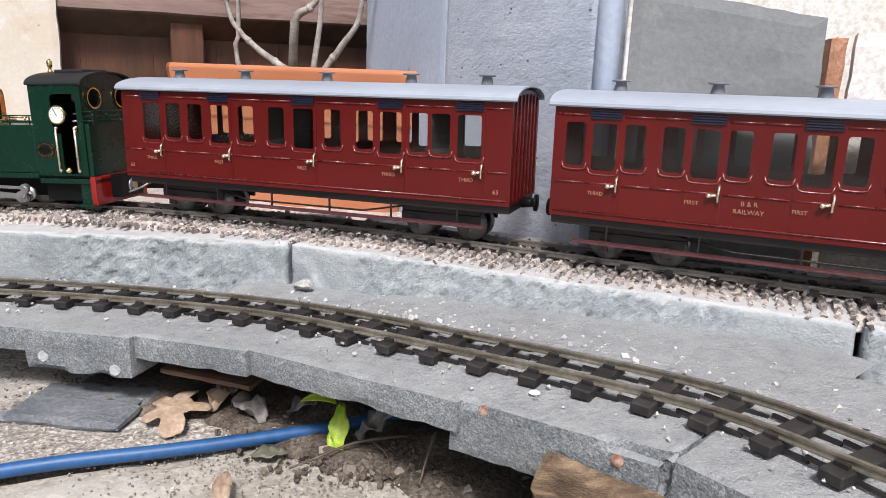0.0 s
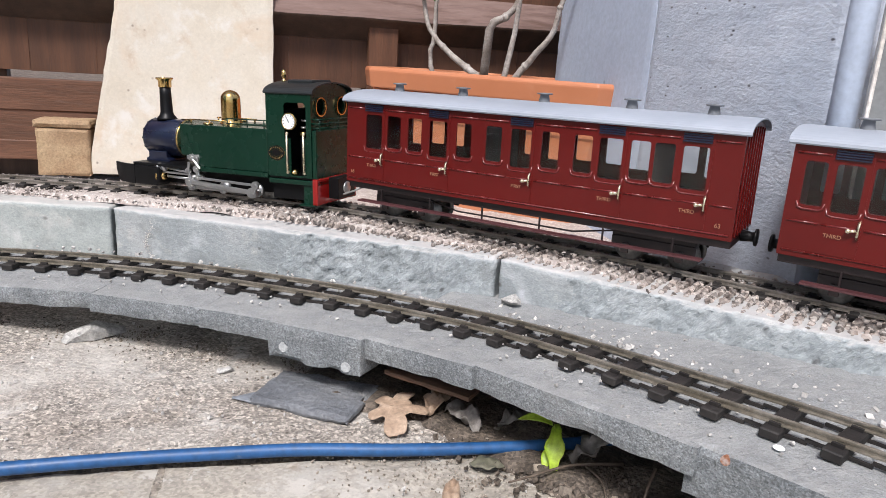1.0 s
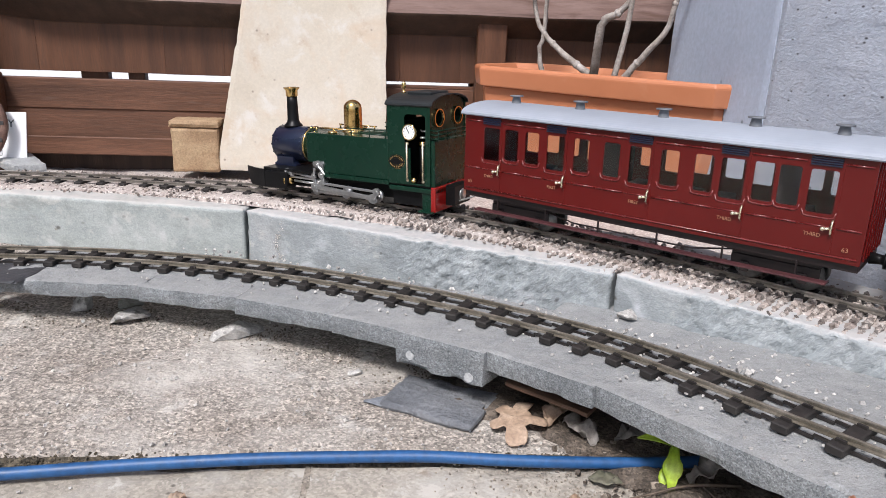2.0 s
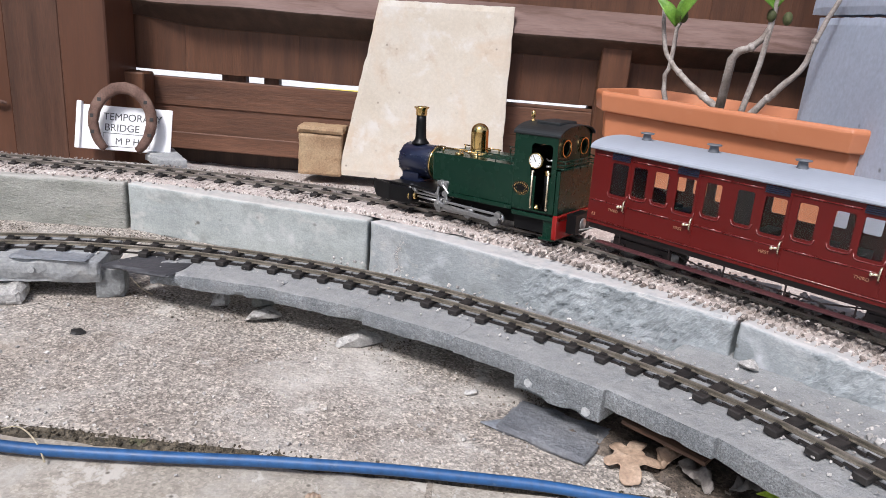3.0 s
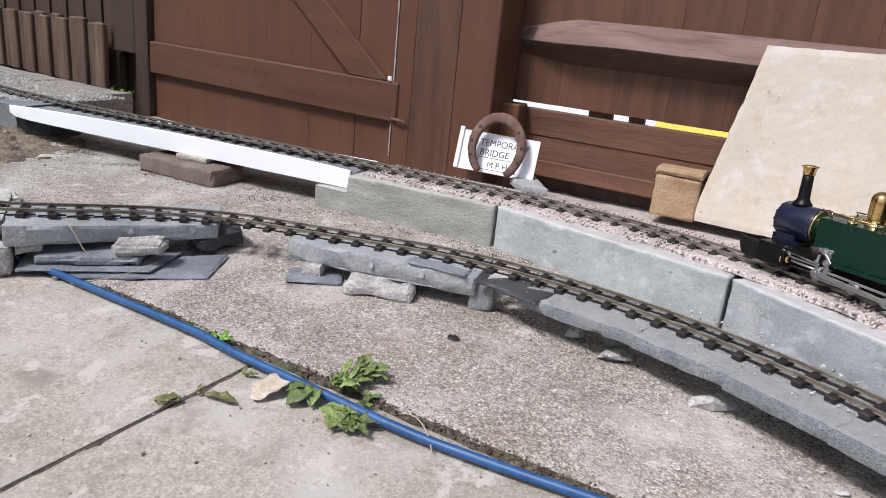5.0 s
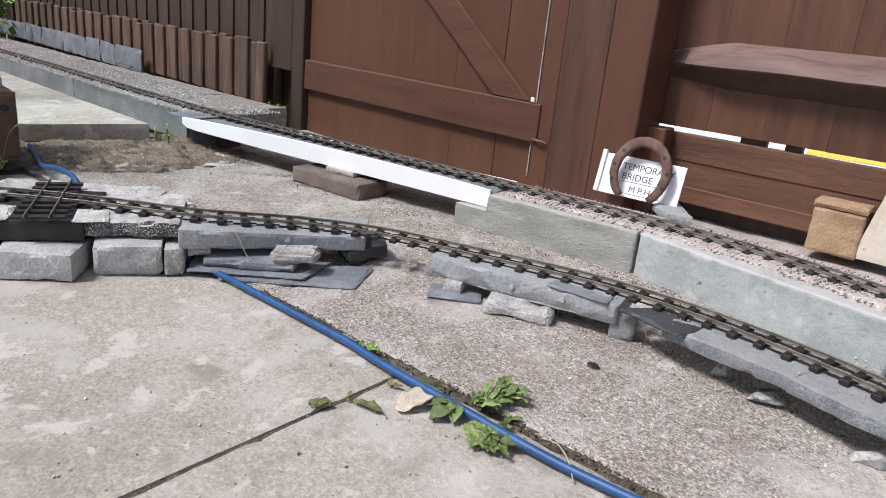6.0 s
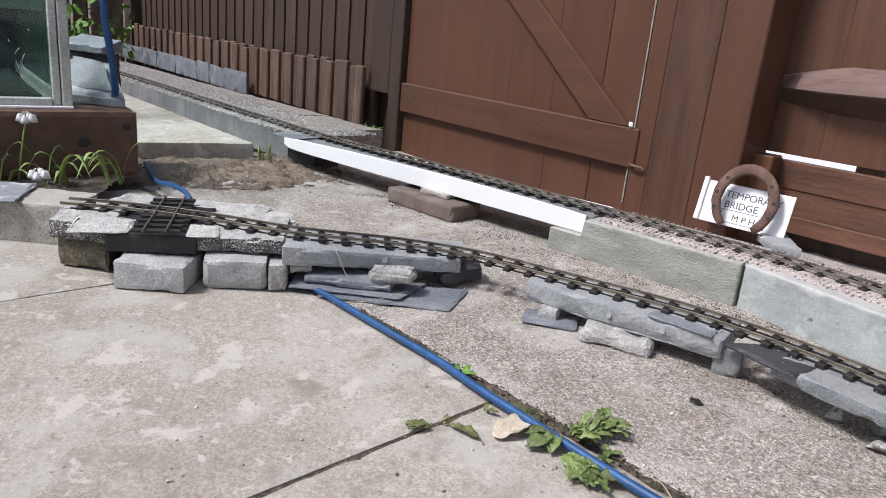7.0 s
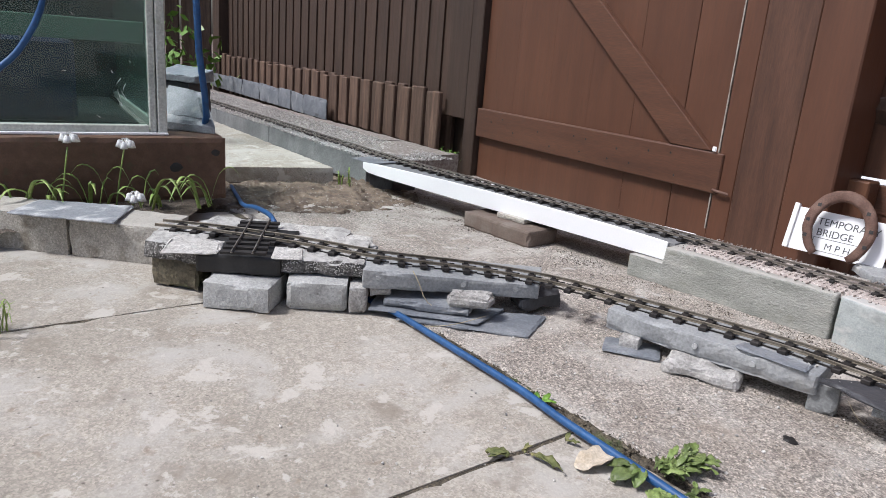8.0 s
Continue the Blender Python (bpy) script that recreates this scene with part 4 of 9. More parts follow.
slab("stone_chock", quad_on((-0.704, 0.610), (-0.680, 0.638), 0.0, 0.035), 0.0, 0.041, M_KERB, "small square grey stone chock holding up the slab", "stone", seed=44)
slab("flat_rock", quad_on((-0.806, 0.454), (-0.746, 0.537), 0.0, 0.045), 0.0, [0.017, 0.019, 0.024, 0.024], M_STONE, "flat pale broken stone under the slab", "stone", seed=45, chip=0.012, big=0.007, edge=0.004)
slab("slate_shard", quad_on((-0.866, 0.384), (-0.832, 0.462), 0.0, 0.06), 0.001, 0.0075, M_SLATE, "thin dark slate on the ground under the slab", "slate", seed=46, chip=0.01)
slab("stone_chock", quad_on((-0.880, 0.414), (-0.862, 0.438), 0.0, 0.03), 0.006, 0.0245, M_STONE, "small pale stone wedge under the slab", "stone", seed=47)

long_slab = slab("stone_slab", [(-0.993, 0.020), (-1.010, 0.315), (-1.12, 0.345), (-1.11, 0.02)], [0.042, 0.030, 0.03, 0.042], [0.0735, 0.0535, 0.0535, 0.0735], M_SLATEG,
                 "long smooth grey slab with a hollow broken end and pale plugs", "stone slab", seed=48, chip=0.010)
for (x, y, z) in ((-0.9945, 0.045, 0.060), (-0.9985, 0.095, 0.058), (-1.003, 0.185, 0.052), (-1.0085, 0.275, 0.046)):
    disc(x, y, z, 0.0042, (1, 0.05, 0.1), M_PLUG, "plug", long_slab, "pale filler plug")
for x, y, z in ((-0.8085, 0.4985, 0.0405), (-0.7490, 0.5540, 0.0420)):
    disc(x, y, z, 0.0040, (0.68, -0.73, 0.05), M_PLUG, "plug", prop_slab, "pale filler plug")
slab("dark_stone", [(-1.005, 0.285), (-1.035, 0.362), (-1.12, 0.362), (-1.09, 0.28)], 0.008, 0.033, M_SLATED, "black ragged stone under the slab end", "stone", seed=49, chip=0.02, big=0.006)
slab("slate_shard", [(-0.962, 0.075), (-0.906, 0.280), (-0.998, 0.330), (-1.05, 0.10)], 0.000, 0.0055, M_SLATE, "broad thin blue grey slate lying on the path", "slate", seed=50, chip=0.012)
slab("slate_shard", [(-0.985, 0.030), (-0.938, 0.205), (-1.01, 0.26), (-1.07, 0.05)], 0.0065, [0.0125, 0.0115, 0.0115, 0.013], M_SLATE, "thin grey slate stacked on another", "slate", seed=51, chip=0.014)
slab("slate_shard", [(-0.992, 0.055), (-0.955, 0.19), (-1.03, 0.23), (-1.06, 0.07)], 0.0135, 0.026, M_SLATE, "thick layered grey slate on top of the stack", "slate", seed=52, chip=0.016)
slab("pale_rock", [(-0.965, 0.155), (-0.948, 0.222), (-0.988, 0.240), (-1.005, 0.165)], 0.0265, 0.047, M_STONE, "pale whitish rock resting on the slates", "stone", seed=53, chip=0.02, big=0.006, edge=0.006)
slab("stone_chock", [(-0.998, 0.033), (-1.003, 0.068), (-1.05, 0.068), (-1.045, 0.035)], 0.027, 0.042, M_STONE, "small grey stone packing under the slab", "stone", seed=54)

slab("cut_block", [(-0.989, -0.229), (-0.971, -0.125), (-1.075, -0.102), (-1.085, -0.225)], 0.0, [0.043, 0.041, 0.044, 0.045], M_CUT, "pale grey cut block with worn edges on the patio", "concrete block", seed=55, edge=0.0010, cell=0.008, chip=0.010)
slab("cut_block", [(-0.993, -0.100), (-0.986, -0.004), (-1.08, 0.0), (-1.085, -0.10)], 0.0, [0.047, 0.048, 0.053, 0.053], M_CUT, "bluish grey block with a dark broken base", "concrete block", seed=56, edge=0.0010, cell=0.008, chip=0.010, face=lambda u, w, p: 0.016 * max(0, 0.32 - w))
slab("cut_block", [(-0.985, -0.001), (-0.988, 0.028), (-1.05, 0.032), (-1.05, 0.001)], 0.0, 0.044, M_STONE, "narrow pale stone block standing beside the others", "concrete block", seed=57)
slab("timber_baulk", [(-1.030, -0.250), (-1.018, -0.112), (-1.20, -0.10), (-1.20, -0.25)], 0.0455, [0.0775, 0.0765, 0.078, 0.079], M_TAR, "black painted timber baulk under the crossing", "timber", seed=58, chip=0.004)
slab("mortar_pad", [(-1.022, -0.113), (-1.012, 0.022), (-1.16, 0.03), (-1.17, -0.11)], [0.0535, 0.0535, 0.054, 0.054], 0.0765, M_MORTAR, "speckled black and white mortar pad under the track", "mortar", seed=59, chip=0.012, big=0.004)
slab("mortar_pad", [(-1.085, -0.345), (-1.048, -0.252), (-1.19, -0.245), (-1.22, -0.34)], 0.05, 0.079, M_MORTAR, "rough white speckled mortar pad beside the crossing", "mortar", seed=60, chip=0.012, big=0.005)
slab("brown_stone", [(-1.092, -0.335), (-1.058, -0.252), (-1.18, -0.25), (-1.2, -0.33)], 0.0, 0.0495, M_EARTH, "brown earthy stone under the mortar pad", "stone", seed=61, chip=0.02, big=0.006)
slab("mortar_pad", [(-1.19, -0.30), (-1.17, -0.02), (-1.24, 0.0), (-1.30, -0.27)], 0.0, 0.074, M_MORTAR, "low white mortar haunching behind the crossing", "mortar", seed=62, chip=0.02, big=0.006)

slab("mortar_skim", [(-1.018, -0.300), (-1.026, -0.214), (-1.10, -0.216), (-1.12, -0.31)], 0.0765, 0.0796, M_SKIM, "pale mortar smeared over the baulk by the crossing", "mortar", seed=141, chip=0.02, big=0.002, cell=0.005)
slab("mortar_skim", [(-1.014, -0.128), (-1.016, -0.078), (-1.075, -0.084), (-1.085, -0.13)], 0.0762, 0.0794, M_SKIM, "pale mortar smeared beside the crossing", "mortar", seed=142, chip=0.02, big=0.002, cell=0.005)
slab("mortar_skim", [(-1.145, -0.122), (-1.135, 0.045), (-1.205, 0.03), (-1.26, -0.12)], 0.050, 0.0735, M_SKIM, "pale mortar haunching behind the track", "mortar", seed=143, chip=0.03, big=0.004, cell=0.006)

# left kerb blocks with a slate on them
slab("kerb_block", [(-1.232, -0.524), (-1.192, -0.339), (-1.30, -0.325), (-1.34, -0.50)], -0.004, 0.070, M_KERBB, "weathered grey brown kerb block edging the bed", "concrete block", seed=63)
slab("kerb_block", [(-1.285, -0.740), (-1.234, -0.529), (-1.342, -0.505), (-1.39, -0.72)], -0.004, 0.070, M_KERBB, "weathered grey brown kerb block edging the bed", "concrete block", seed=64)
slab("kerb_block", [(-1.335, -0.955), (-1.287, -0.745), (-1.395, -0.72), (-1.44, -0.93)], -0.004, 0.070, M_KERBB, "weathered grey brown kerb block edging the bed", "concrete block", seed=65)
slab("roof_slate", [(-1.230, -0.632), (-1.196, -0.430), (-1.328, -0.438), (-1.337, -0.619)], 0.0715, 0.0775, M_SLATEW, "pale weathered roof slate lying on the kerb blocks", "slate", seed=66, chip=0.008)

# small stones on the path under the edging
def shard(name, p, q, width, height, material, label, seed, z=0.0):
    """An angular broken stone lying between two plan points."""
    r = random.Random(seed)
    p, q = Vector((*p, 0)), Vector((*q, 0))
    d = q - p
    n = Vector((-d.y, d.x, 0)).normalized()
    bm = bmesh.new()
    for k in range(26):
        u, v, w = r.random(), r.uniform(-0.5, 0.5), r.random()
        taper = (1 - abs(2 * u - 1) ** 3) * 0.75 + 0.25
        bm.verts.new(p + d * u + n * (width * v * taper) + Vector((0, 0, z + height * w * taper)))
    bmesh.ops.convex_hull(bm, input=bm.verts)
    bmesh.ops.delete(bm, geom=[v for v in bm.verts if not v.link_faces], context="VERTS")
    bmesh.ops.subdivide_edges(bm, edges=bm.edges, cuts=2, use_grid_fill=True)
    for v in bm.verts:
        v.co += Vector((noise.noise(v.co * 160 + Vector((seed, 0, 0))), noise.noise(v.co * 160 + Vector((0, seed, 0))), 0.7 * noise.noise(v.co * 160 + Vector((0, 0, seed))))) * 0.0016
    low_ = min(v.co.z for v in bm.verts)
    for v in bm.verts:
        v.co.z += z - low_
    bmesh.ops.recalc_face_normals(bm, faces=bm.faces)
    return tagged(part(name, bm, material), label, "stone")


shard("stone_shard", (-0.384, 0.728), (-0.352, 0.784), 0.030, 0.017, M_STONE, "pale flat stone shard on the path under the edging", 67)
shard("stone_shard", (-0.516, 0.697), (-0.488, 0.742), 0.028, 0.016, M_STONE, "pale grey stone shard under the edging", 68)
shard("stone_shard", (-0.586, 0.700), (-0.566, 0.722), 0.022, 0.024, M_STONE, "small pale upright stone chip under the edging", 69)
shard("stone_shard", (-0.545, 0.735), (-0.525, 0.76), 0.024, 0.020, M_BLOCKD, "small grey stone in the shade of the edging", 77)
shard("stone_shard", (-0.205, 0.742), (-0.195, 0.756), 0.010, 0.006, M_STONE, "tiny pale stone chip on the path", 78)
slab("flat_rock", [(-0.19, 0.815), (-0.16, 0.82), (-0.165, 0.85), (-0.2, 0.84)], 0.0, 0.032, M_BLOCKD, "small stone chock holding up the edging", "stone", seed=70, chip=0.012, big=0.007, edge=0.004)
slab("flat_rock", [(-0.30, 0.825), (-0.265, 0.83), (-0.27, 0.86), (-0.305, 0.85)], 0.0, 0.028, M_BLOCKD, "grey stone chock holding up the edging", "stone", seed=71, chip=0.012, big=0.007, edge=0.004)
slab("slate_shard", [(-0.143, 0.706), (-0.047, 0.709), (-0.052, 0.781), (-0.150, 0.770)], 0.0005, 0.0065, M_SLATEB, "broken blue grey slate lying on the path", "slate", seed=72, chip=0.034, cell=0.004, big=0.003)
slab("slate_shard", [(-0.162, 0.705), (-0.138, 0.705), (-0.125, 0.735), (-0.145, 0.728)], 0.0005, 0.004, M_SLATE, "thin broken slate corner on the path", "slate", seed=73, chip=0.01)
slab("timber_wedge", quad_on((-0.035, 0.748), (0.05, 0.732), 0.0, 0.07), 0.0345, 0.040, M_BEAM, "thin strip of pale timber under the edging", "timber", seed=74)
slab("timber_offcut", [(0.264, 0.604), (0.331, 0.566), (0.338, 0.578), (0.275, 0.614)], 0.0, [0.064, 0.066, 0.079, 0.080], M_SPLIT, "split ridged timber offcut leaning on the edging", "timber", seed=75, chip=0.008,
     face=lambda u, w, p: 0.002 * abs(math.sin(w * 24)))

M_DULL = mat("dull_brown_pebbles", [(0.19, 0.155, 0.12), (0.28, 0.24, 0.195), (0.38, 0.345, 0.30)], 60, 400, bump=0.5, depth=0.0006, island=0.4)

# soil heap in the hollow under the edging, darkened for its shade
bm = bmesh.new()
bmesh.ops.create_grid(bm, x_segments=70, y_segments=24, size=1)
for v in bm.verts:
    x, y = 0.13 + v.co.x * 0.29, 0.878 + v.co.y * 0.155
    y -= max(0.0, x - 0.0) * 0.30
    h = 0.0105 * min(1.0, (v.co.y + 1) * 6) + 0.026 * max(0, 0.35 + v.co.y) + 0.004 * noise.noise(Vector((x * 26, y * 26, 3))) + 0.0025 * noise.noise(Vector((x * 80, y * 80, 1)))
    v.co = Vector((x, y, h - 0.006 - 0.02 * max(0, abs(v.co.x) - 0.85) * 5))
tagged(part("soil_bank", bm, M_SOILD, smooth=True), "dark soil in the hollow, with some shade in its colour", "soil", kind="structure")
rows = [(rng.uniform(0.06, 0.42), 0, 0, 0) for k in range(110)]
rows = [(x, 0.735 - 0.28 * max(0, x - 0.1) + rng.normal(0, 0.03), 0.001, rng.uniform(0.0015, 0.0055)) for x, *_ in rows]
rows += [(0.10 + rng.normal(0, 0.09), 0.690 + rng.normal(0, 0.035), -0.001, rng.uniform(0.0004, 0.0014)) for k in range(1500)]
scatter("pebbles", rows, M_DULL, "small pebbles and grit in the hollow", "pebbles")
# Added dark crumbs; they lower the brightness at the hollow's mouth.
rows = [(0.155 + rng.normal(0, 0.045), 0.735 + rng.normal(0, 0.022), 0.001, rng.uniform(0.0010, 0.0040)) for k in range(1500)]
scatter("soil_crumbs", rows, M_SOILD, "dark soil crumbs that darken the mouth of the hollow", "soil")
# grit between the lower track and the blocks
rows = along(LOWER, 0.25, 0.82, 300, 0.034, 0.105, (0.0006, 0.0020), -0.0055, 31) + along(LOWER, 0.25, 1.3, 110, 0.034, 0.070, (0.0014, 0.0036), -0.0050, 34) + along(LOWER, 0.25, 1.6, 420, -0.03, 0.03, (0.0007, 0.0020), -0.0055, 32) \
    + along(LOWER, 0.3, 1.6, 60, -0.06, -0.034, (0.0008, 0.0022), -0.0065, 33)
scatter("pebbles", rows, M_PEBBLE, "pale pebbles scattered beside the lower track", "pebbles")
shard("round_pebble", (0.034, 0.872), (0.058, 0.868), 0.018, 0.014, M_STONE, "large pale pebble at the foot of the blocks", 76, 0.074)
bm = bmesh.new()
grid = []
pts = [p for p in fineL if p[1] > 0.62][:]
for i, p in enumerate(pts):
    t = tangent(pts, i)
    row = []
    for o in (0.03, 0.05, 0.075, 0.10, 0.13, 0.16):
        q = Vector(p) + Vector((t.y, -t.x, 0)) * o
        row.append(bm.verts.new((q.x, q.y, p[2] - 0.0075 - 0.06 * min(1.0, max(0.0, 0.02 - q.x) / 0.25) + 0.004 * noise.noise(q * 50) + 0.0015 * noise.noise(q * 170))))
    grid.append(row)
for a, b in zip(grid, grid[1:]):
    for k in range(5):
        bm.faces.new((a[k], a[k + 1], b[k + 1], b[k]))
bmesh.ops.recalc_face_normals(bm, faces=bm.faces)
tagged(part("gritty_fill", bm, M_EDGING, smooth=True), "gritty grey mortar fill between the edging and the blocks", "mortar", kind="structure")

# ---- white bridge ----
BA, BB = Vector((-1.232, 0.630)), Vector((-1.995, 0.003))
bd = (BB - BA).normalized()
bridge = tagged(empty("bridge", Matrix.Translation((BA.x, BA.y, 0)) @ Matrix.Rotation(math.atan2(bd.y, bd.x), 4, "Z")), "white plastic trim bridge carrying the upper track", "bridge")
BL = (BB - BA).length
# local x along the bridge, minus y towards the fence
bm = bmesh.new()
US = [0.004, 0.06, 0.14, 0.26, 0.38, 0.50, 0.62, 0.74, 0.85, 0.92, 0.965, BL]
ZT = [0.0830, 0.0860, 0.0885, 0.0905, 0.0918, 0.0924, 0.0922, 0.0910, 0.0890, 0.0876, 0.0864, 0.0846]
ZB = [0.0450, 0.0458, 0.0468, 0.0478, 0.0488, 0.0498, 0.0508, 0.0520, 0.0535, 0.0550, 0.0575, 0.0665]
rings = [[bm.verts.new((u, y + 0.0012 * math.sin(u * 9), z)) for y, z in ((0.0, zb), (0.0, zt - 0.0012), (-0.0012, zt), (-0.0045, zt), (-0.0045, zb))] for u, zt, zb in zip(US, ZT, ZB)]
for a, b in zip(rings, rings[1:]):
    for k in range(5):
        bm.faces.new((a[k], b[k], b[(k + 1) % 5], a[(k + 1) % 5]))
bm.faces.new(rings[0])
bm.faces.new(rings[-1][::-1])
bmesh.ops.recalc_face_normals(bm, faces=bm.faces)
part("side_board", bm, M_WHITE, bridge)
bm = bmesh.new()
box(bm, 0.004, BL, -0.125, -0.1205, 0.051, 0.0845, bev=0.0015, seg=2)
part("side_board", bm, M_WHITE, bridge)
bm = bmesh.new()
box(bm, -0.01, BL + 0.01, -0.1203, -0.0047, 0.0745, 0.0825, bev=0.001)
part("deck", bm, M_DECK, bridge, "grey felt deck")
bm = bmesh.new()
box(bm, BL - 0.05, BL + 0.06, -0.11, -0.0, 0.0845, 0.0875, bev=0.001)
part("end_slate", bm, M_SLATE, bridge, "thin slate under the bridge end")

bk = quad_on((-1.620, 0.263), (-1.436, 0.390), 0.0, 0.1025)
slab("brick", bk, -0.002, 0.0385, M_BRICK, "old brown brick supporting the bridge", "brick", seed=81, edge=0.003, chip=0.012, cell=0.007)
slab("packing_stone", quad_on((-1.560, 0.322), (-1.492, 0.376), 0.018, 0.07), 0.039, 0.0505, M_KERBB, "small grey packing stone between brick and bridge", "stone", seed=82)
slab("far_support", quad_on((-2.06, 0.02), (-1.98, 0.09), 0.0, 0.1), -0.01, 0.073, M_SLATED, "dark stacked stone under the far bridge end", "stone", seed=83, big=0.005)

# ---- far kerb and slab ----
kp = [(-2.075, 0.012), (-2.36, -0.165), (-2.70, -0.372), (-3.18, -0.668), (-3.75, -1.01), (-4.4, -1.40)]
for i, (a, b) in enumerate(zip(kp, kp[1:])):
    slab("kerb_stone", quad_on(b, a, 0.0, 0.035), 0.0, 0.088 + 0.001 * (i % 2), M_KERB, "narrow grey kerb stone holding the ballast", "kerb", seed=85 + i, cell=0.012)
    q = quad_on(b, a, 0.033, 0.36)
    bm = rough_box(q, 0.02, 0.087, cell=0.03, amp=0.003, scale=50, seed=95 + i)
    tagged(part("ballast_bed", bm, M_GRAVEL), "grey gravel bed behind the kerb", "gravel bed", kind="structure")
slab("concrete_slab", [(-1.955, -0.50), (-2.035, -0.085), (-3.9, -1.19), (-3.8, -1.6)], 0.004, [0.047, 0.055, 0.072, 0.068], M_PATIO, "raised pale concrete slab behind the timber beam", "paving slab", seed=103, cell=0.02, chip=0.006)

# ---- fence ----
FA = 32.35
FM = pose(-1.261, 1.055, 0, 0, 0, FA)
fence = tagged(empty("fence", FM), "dark brown stained timber fence with a bright gap between boards", "fence", kind="structure")


def board(name, parent, x0, x1, y0, y1, z0, z1, material, bev=0.002, label="", wob=0.0):
    bm = bmesh.new()
    cx, cz = (x0 + x1) / 2, (z0 + z1) / 2
    box(bm, x0 - cx, x1 - cx, y0, y1, z0 - cz, z1 - cz, bev=bev)
    ob = part(name, bm, material, parent, label)
    ob.location = (cx, 0, cz)
    if wob:
        ob.rotation_euler = (0, random.uniform(-wob, wob), random.uniform(-wob, wob))
    return ob


random.seed(2)
for k, (z0, z1) in enumerate([(0.069, 0.106), (0.104, 0.164), (0.162, 0.222)]):
    board("level_board", fence, -0.03, 1.02, 0.004 + 0.003 * (k % 2), 0.024 + 0.002 * (k % 2), z0, z1, M_WOODH)
    board("level_board", fence, 1.021, 2.1, 0.0045 + 0.003 * (k % 2), 0.0245 + 0.002 * (k % 2), z0, z1, M_WOODH)
# Added dark board stands in for the shadowed void under the lowest plank.
board("back_board", fence, -0.03, 2.1, 0.055, 0.075, -0.02, 0.16, M_WOODF)
# battens that close parts of the gap
for a, b in ((0.153, 0.206), (0.245, 0.278), (0.62, 0.765), (0.94, 1.1), (1.1, 2.1)):
    board("batten", fence, a, b, 0.022, 0.045, 0.18, 0.30, M_WOODV)
board("batten", fence, 0.70, 0.96, 0.006, 0.020, 0.2225, 0.2290, M_WOODH, bev=0.001)
# upright upper boards
x = -0.03
k = 0
while x < 2.1:
    w = 0.112 + 0.016 * ((k * 37) % 5) / 5
    board("upright_board", fence, x, min(x + w - 0.0002, 2.1), 0.006 + 0.0004 * (k % 2), 0.024, 0.2352 + 0.001 * ((k * 13) % 3) / 3, 1.8, M_WOODV, bev=0.0004)
    x += w
    k += 1
# rail with a hewn, tapering end
bm = bmesh.new()
NX = 46
rings = []
for i in range(NX + 1):
    x = -0.03 + 2.1 * i / NX
    tp = min(1.0, (x + 0.03) / 0.125)
    wv = 0.002 * noise.noise(Vector((x * 7, 0, 4))) + 0.0008 * noise.noise(Vector((x * 40, 2, 4)))
    top, foot, out, zc = 0.392 + 0.029 * tp, 0.345 - 0.016 * tp, 0.010 + 0.038 * tp, 0.3725 + 0.002 * math.sin(x * 5) + wv
    rings.append([bm.verts.new((x, y, z)) for y, z in ((0.006, foot), (0.002, foot + 0.001), (-out + 0.002, zc - 0.004), (-out, zc), (-out + 0.003, zc + 0.006), (-0.002, top + wv), (0.006, top + 0.004))])
for a, b in zip(rings, rings[1:]):
    for j in range(7):
        bm.faces.new((a[j], b[j], b[(j + 1) % 7], a[(j + 1) % 7]))
bm.faces.new(rings[0])
bm.faces.new(rings[-1][::-1])
bmesh.ops.recalc_face_normals(bm, faces=bm.faces)
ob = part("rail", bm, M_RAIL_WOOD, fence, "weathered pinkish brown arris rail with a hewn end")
# Underside shade painted in with darker board material; the hewn end is browner too.
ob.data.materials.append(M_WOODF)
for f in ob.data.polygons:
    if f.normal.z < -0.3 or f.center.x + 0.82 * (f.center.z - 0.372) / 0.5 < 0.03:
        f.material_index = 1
board("rail", fence, -0.03, 2.1, -0.04, 0.006, 1.10, 1.18, M_RAIL_WOOD)
# short post under the rail
board("post", fence, 0.947, 1.006, -0.03, 0.004, 0.0, 0.358, M_WOODV)
board("post_stub", fence, -0.060, 0.0145, -0.05, 0.0, -0.02, 0.231, M_WOODV, bev=0.003)

# outside: added near-white ground that makes the gap bright, with a yellow line
bm = bmesh.new()
box(bm, -2.5, 3.5, 0.12, 3.5, -0.02, -0.005)
ob = tagged(part("outside_ground", bm, M_OUT), "added pale ground that makes the fence gap bright", "ground", kind="structure")
ob.matrix_world = FM
bm = bmesh.new()
for x, y, l, w, r in ((-2.27, 2.82, 0.42, 0.28, 42),):
    box(bm, -l / 2, l / 2, -w / 2, w / 2, -0.004, 0.0, m=pose(x, y, 0, 0, 0, r))
ob = tagged(part("yellow_line", bm, M_YELLOW), "yellow painted marking on the ground outside", "road marking", kind="structure")


# ---- gate and posts ----
GA = 27.58
GM = pose(-1.478, 0.836, 0, 0, 0, GA)
gate = tagged(empty("gate_1", GM), "closed brown painted timber gate with a diagonal brace", "gate", kind="structure")
for k, (a, b) in enumerate([(-0.985, -0.821), (-0.8208, -0.651), (-0.6508, -0.481), (-0.4808, -0.311), (-0.3108, -0.1465), (-0.1448, -0.0235)]):
    board("gate_board", gate, a, b, 0.020, 0.038, -0.01, 1.78, M_GATE, bev=0.0003 if k < 4 else 0.0012)
board("ledge", gate, -0.985, 0.0, 0.0, 0.0195, 0.142, 0.238, M_GATEH, bev=0.003)
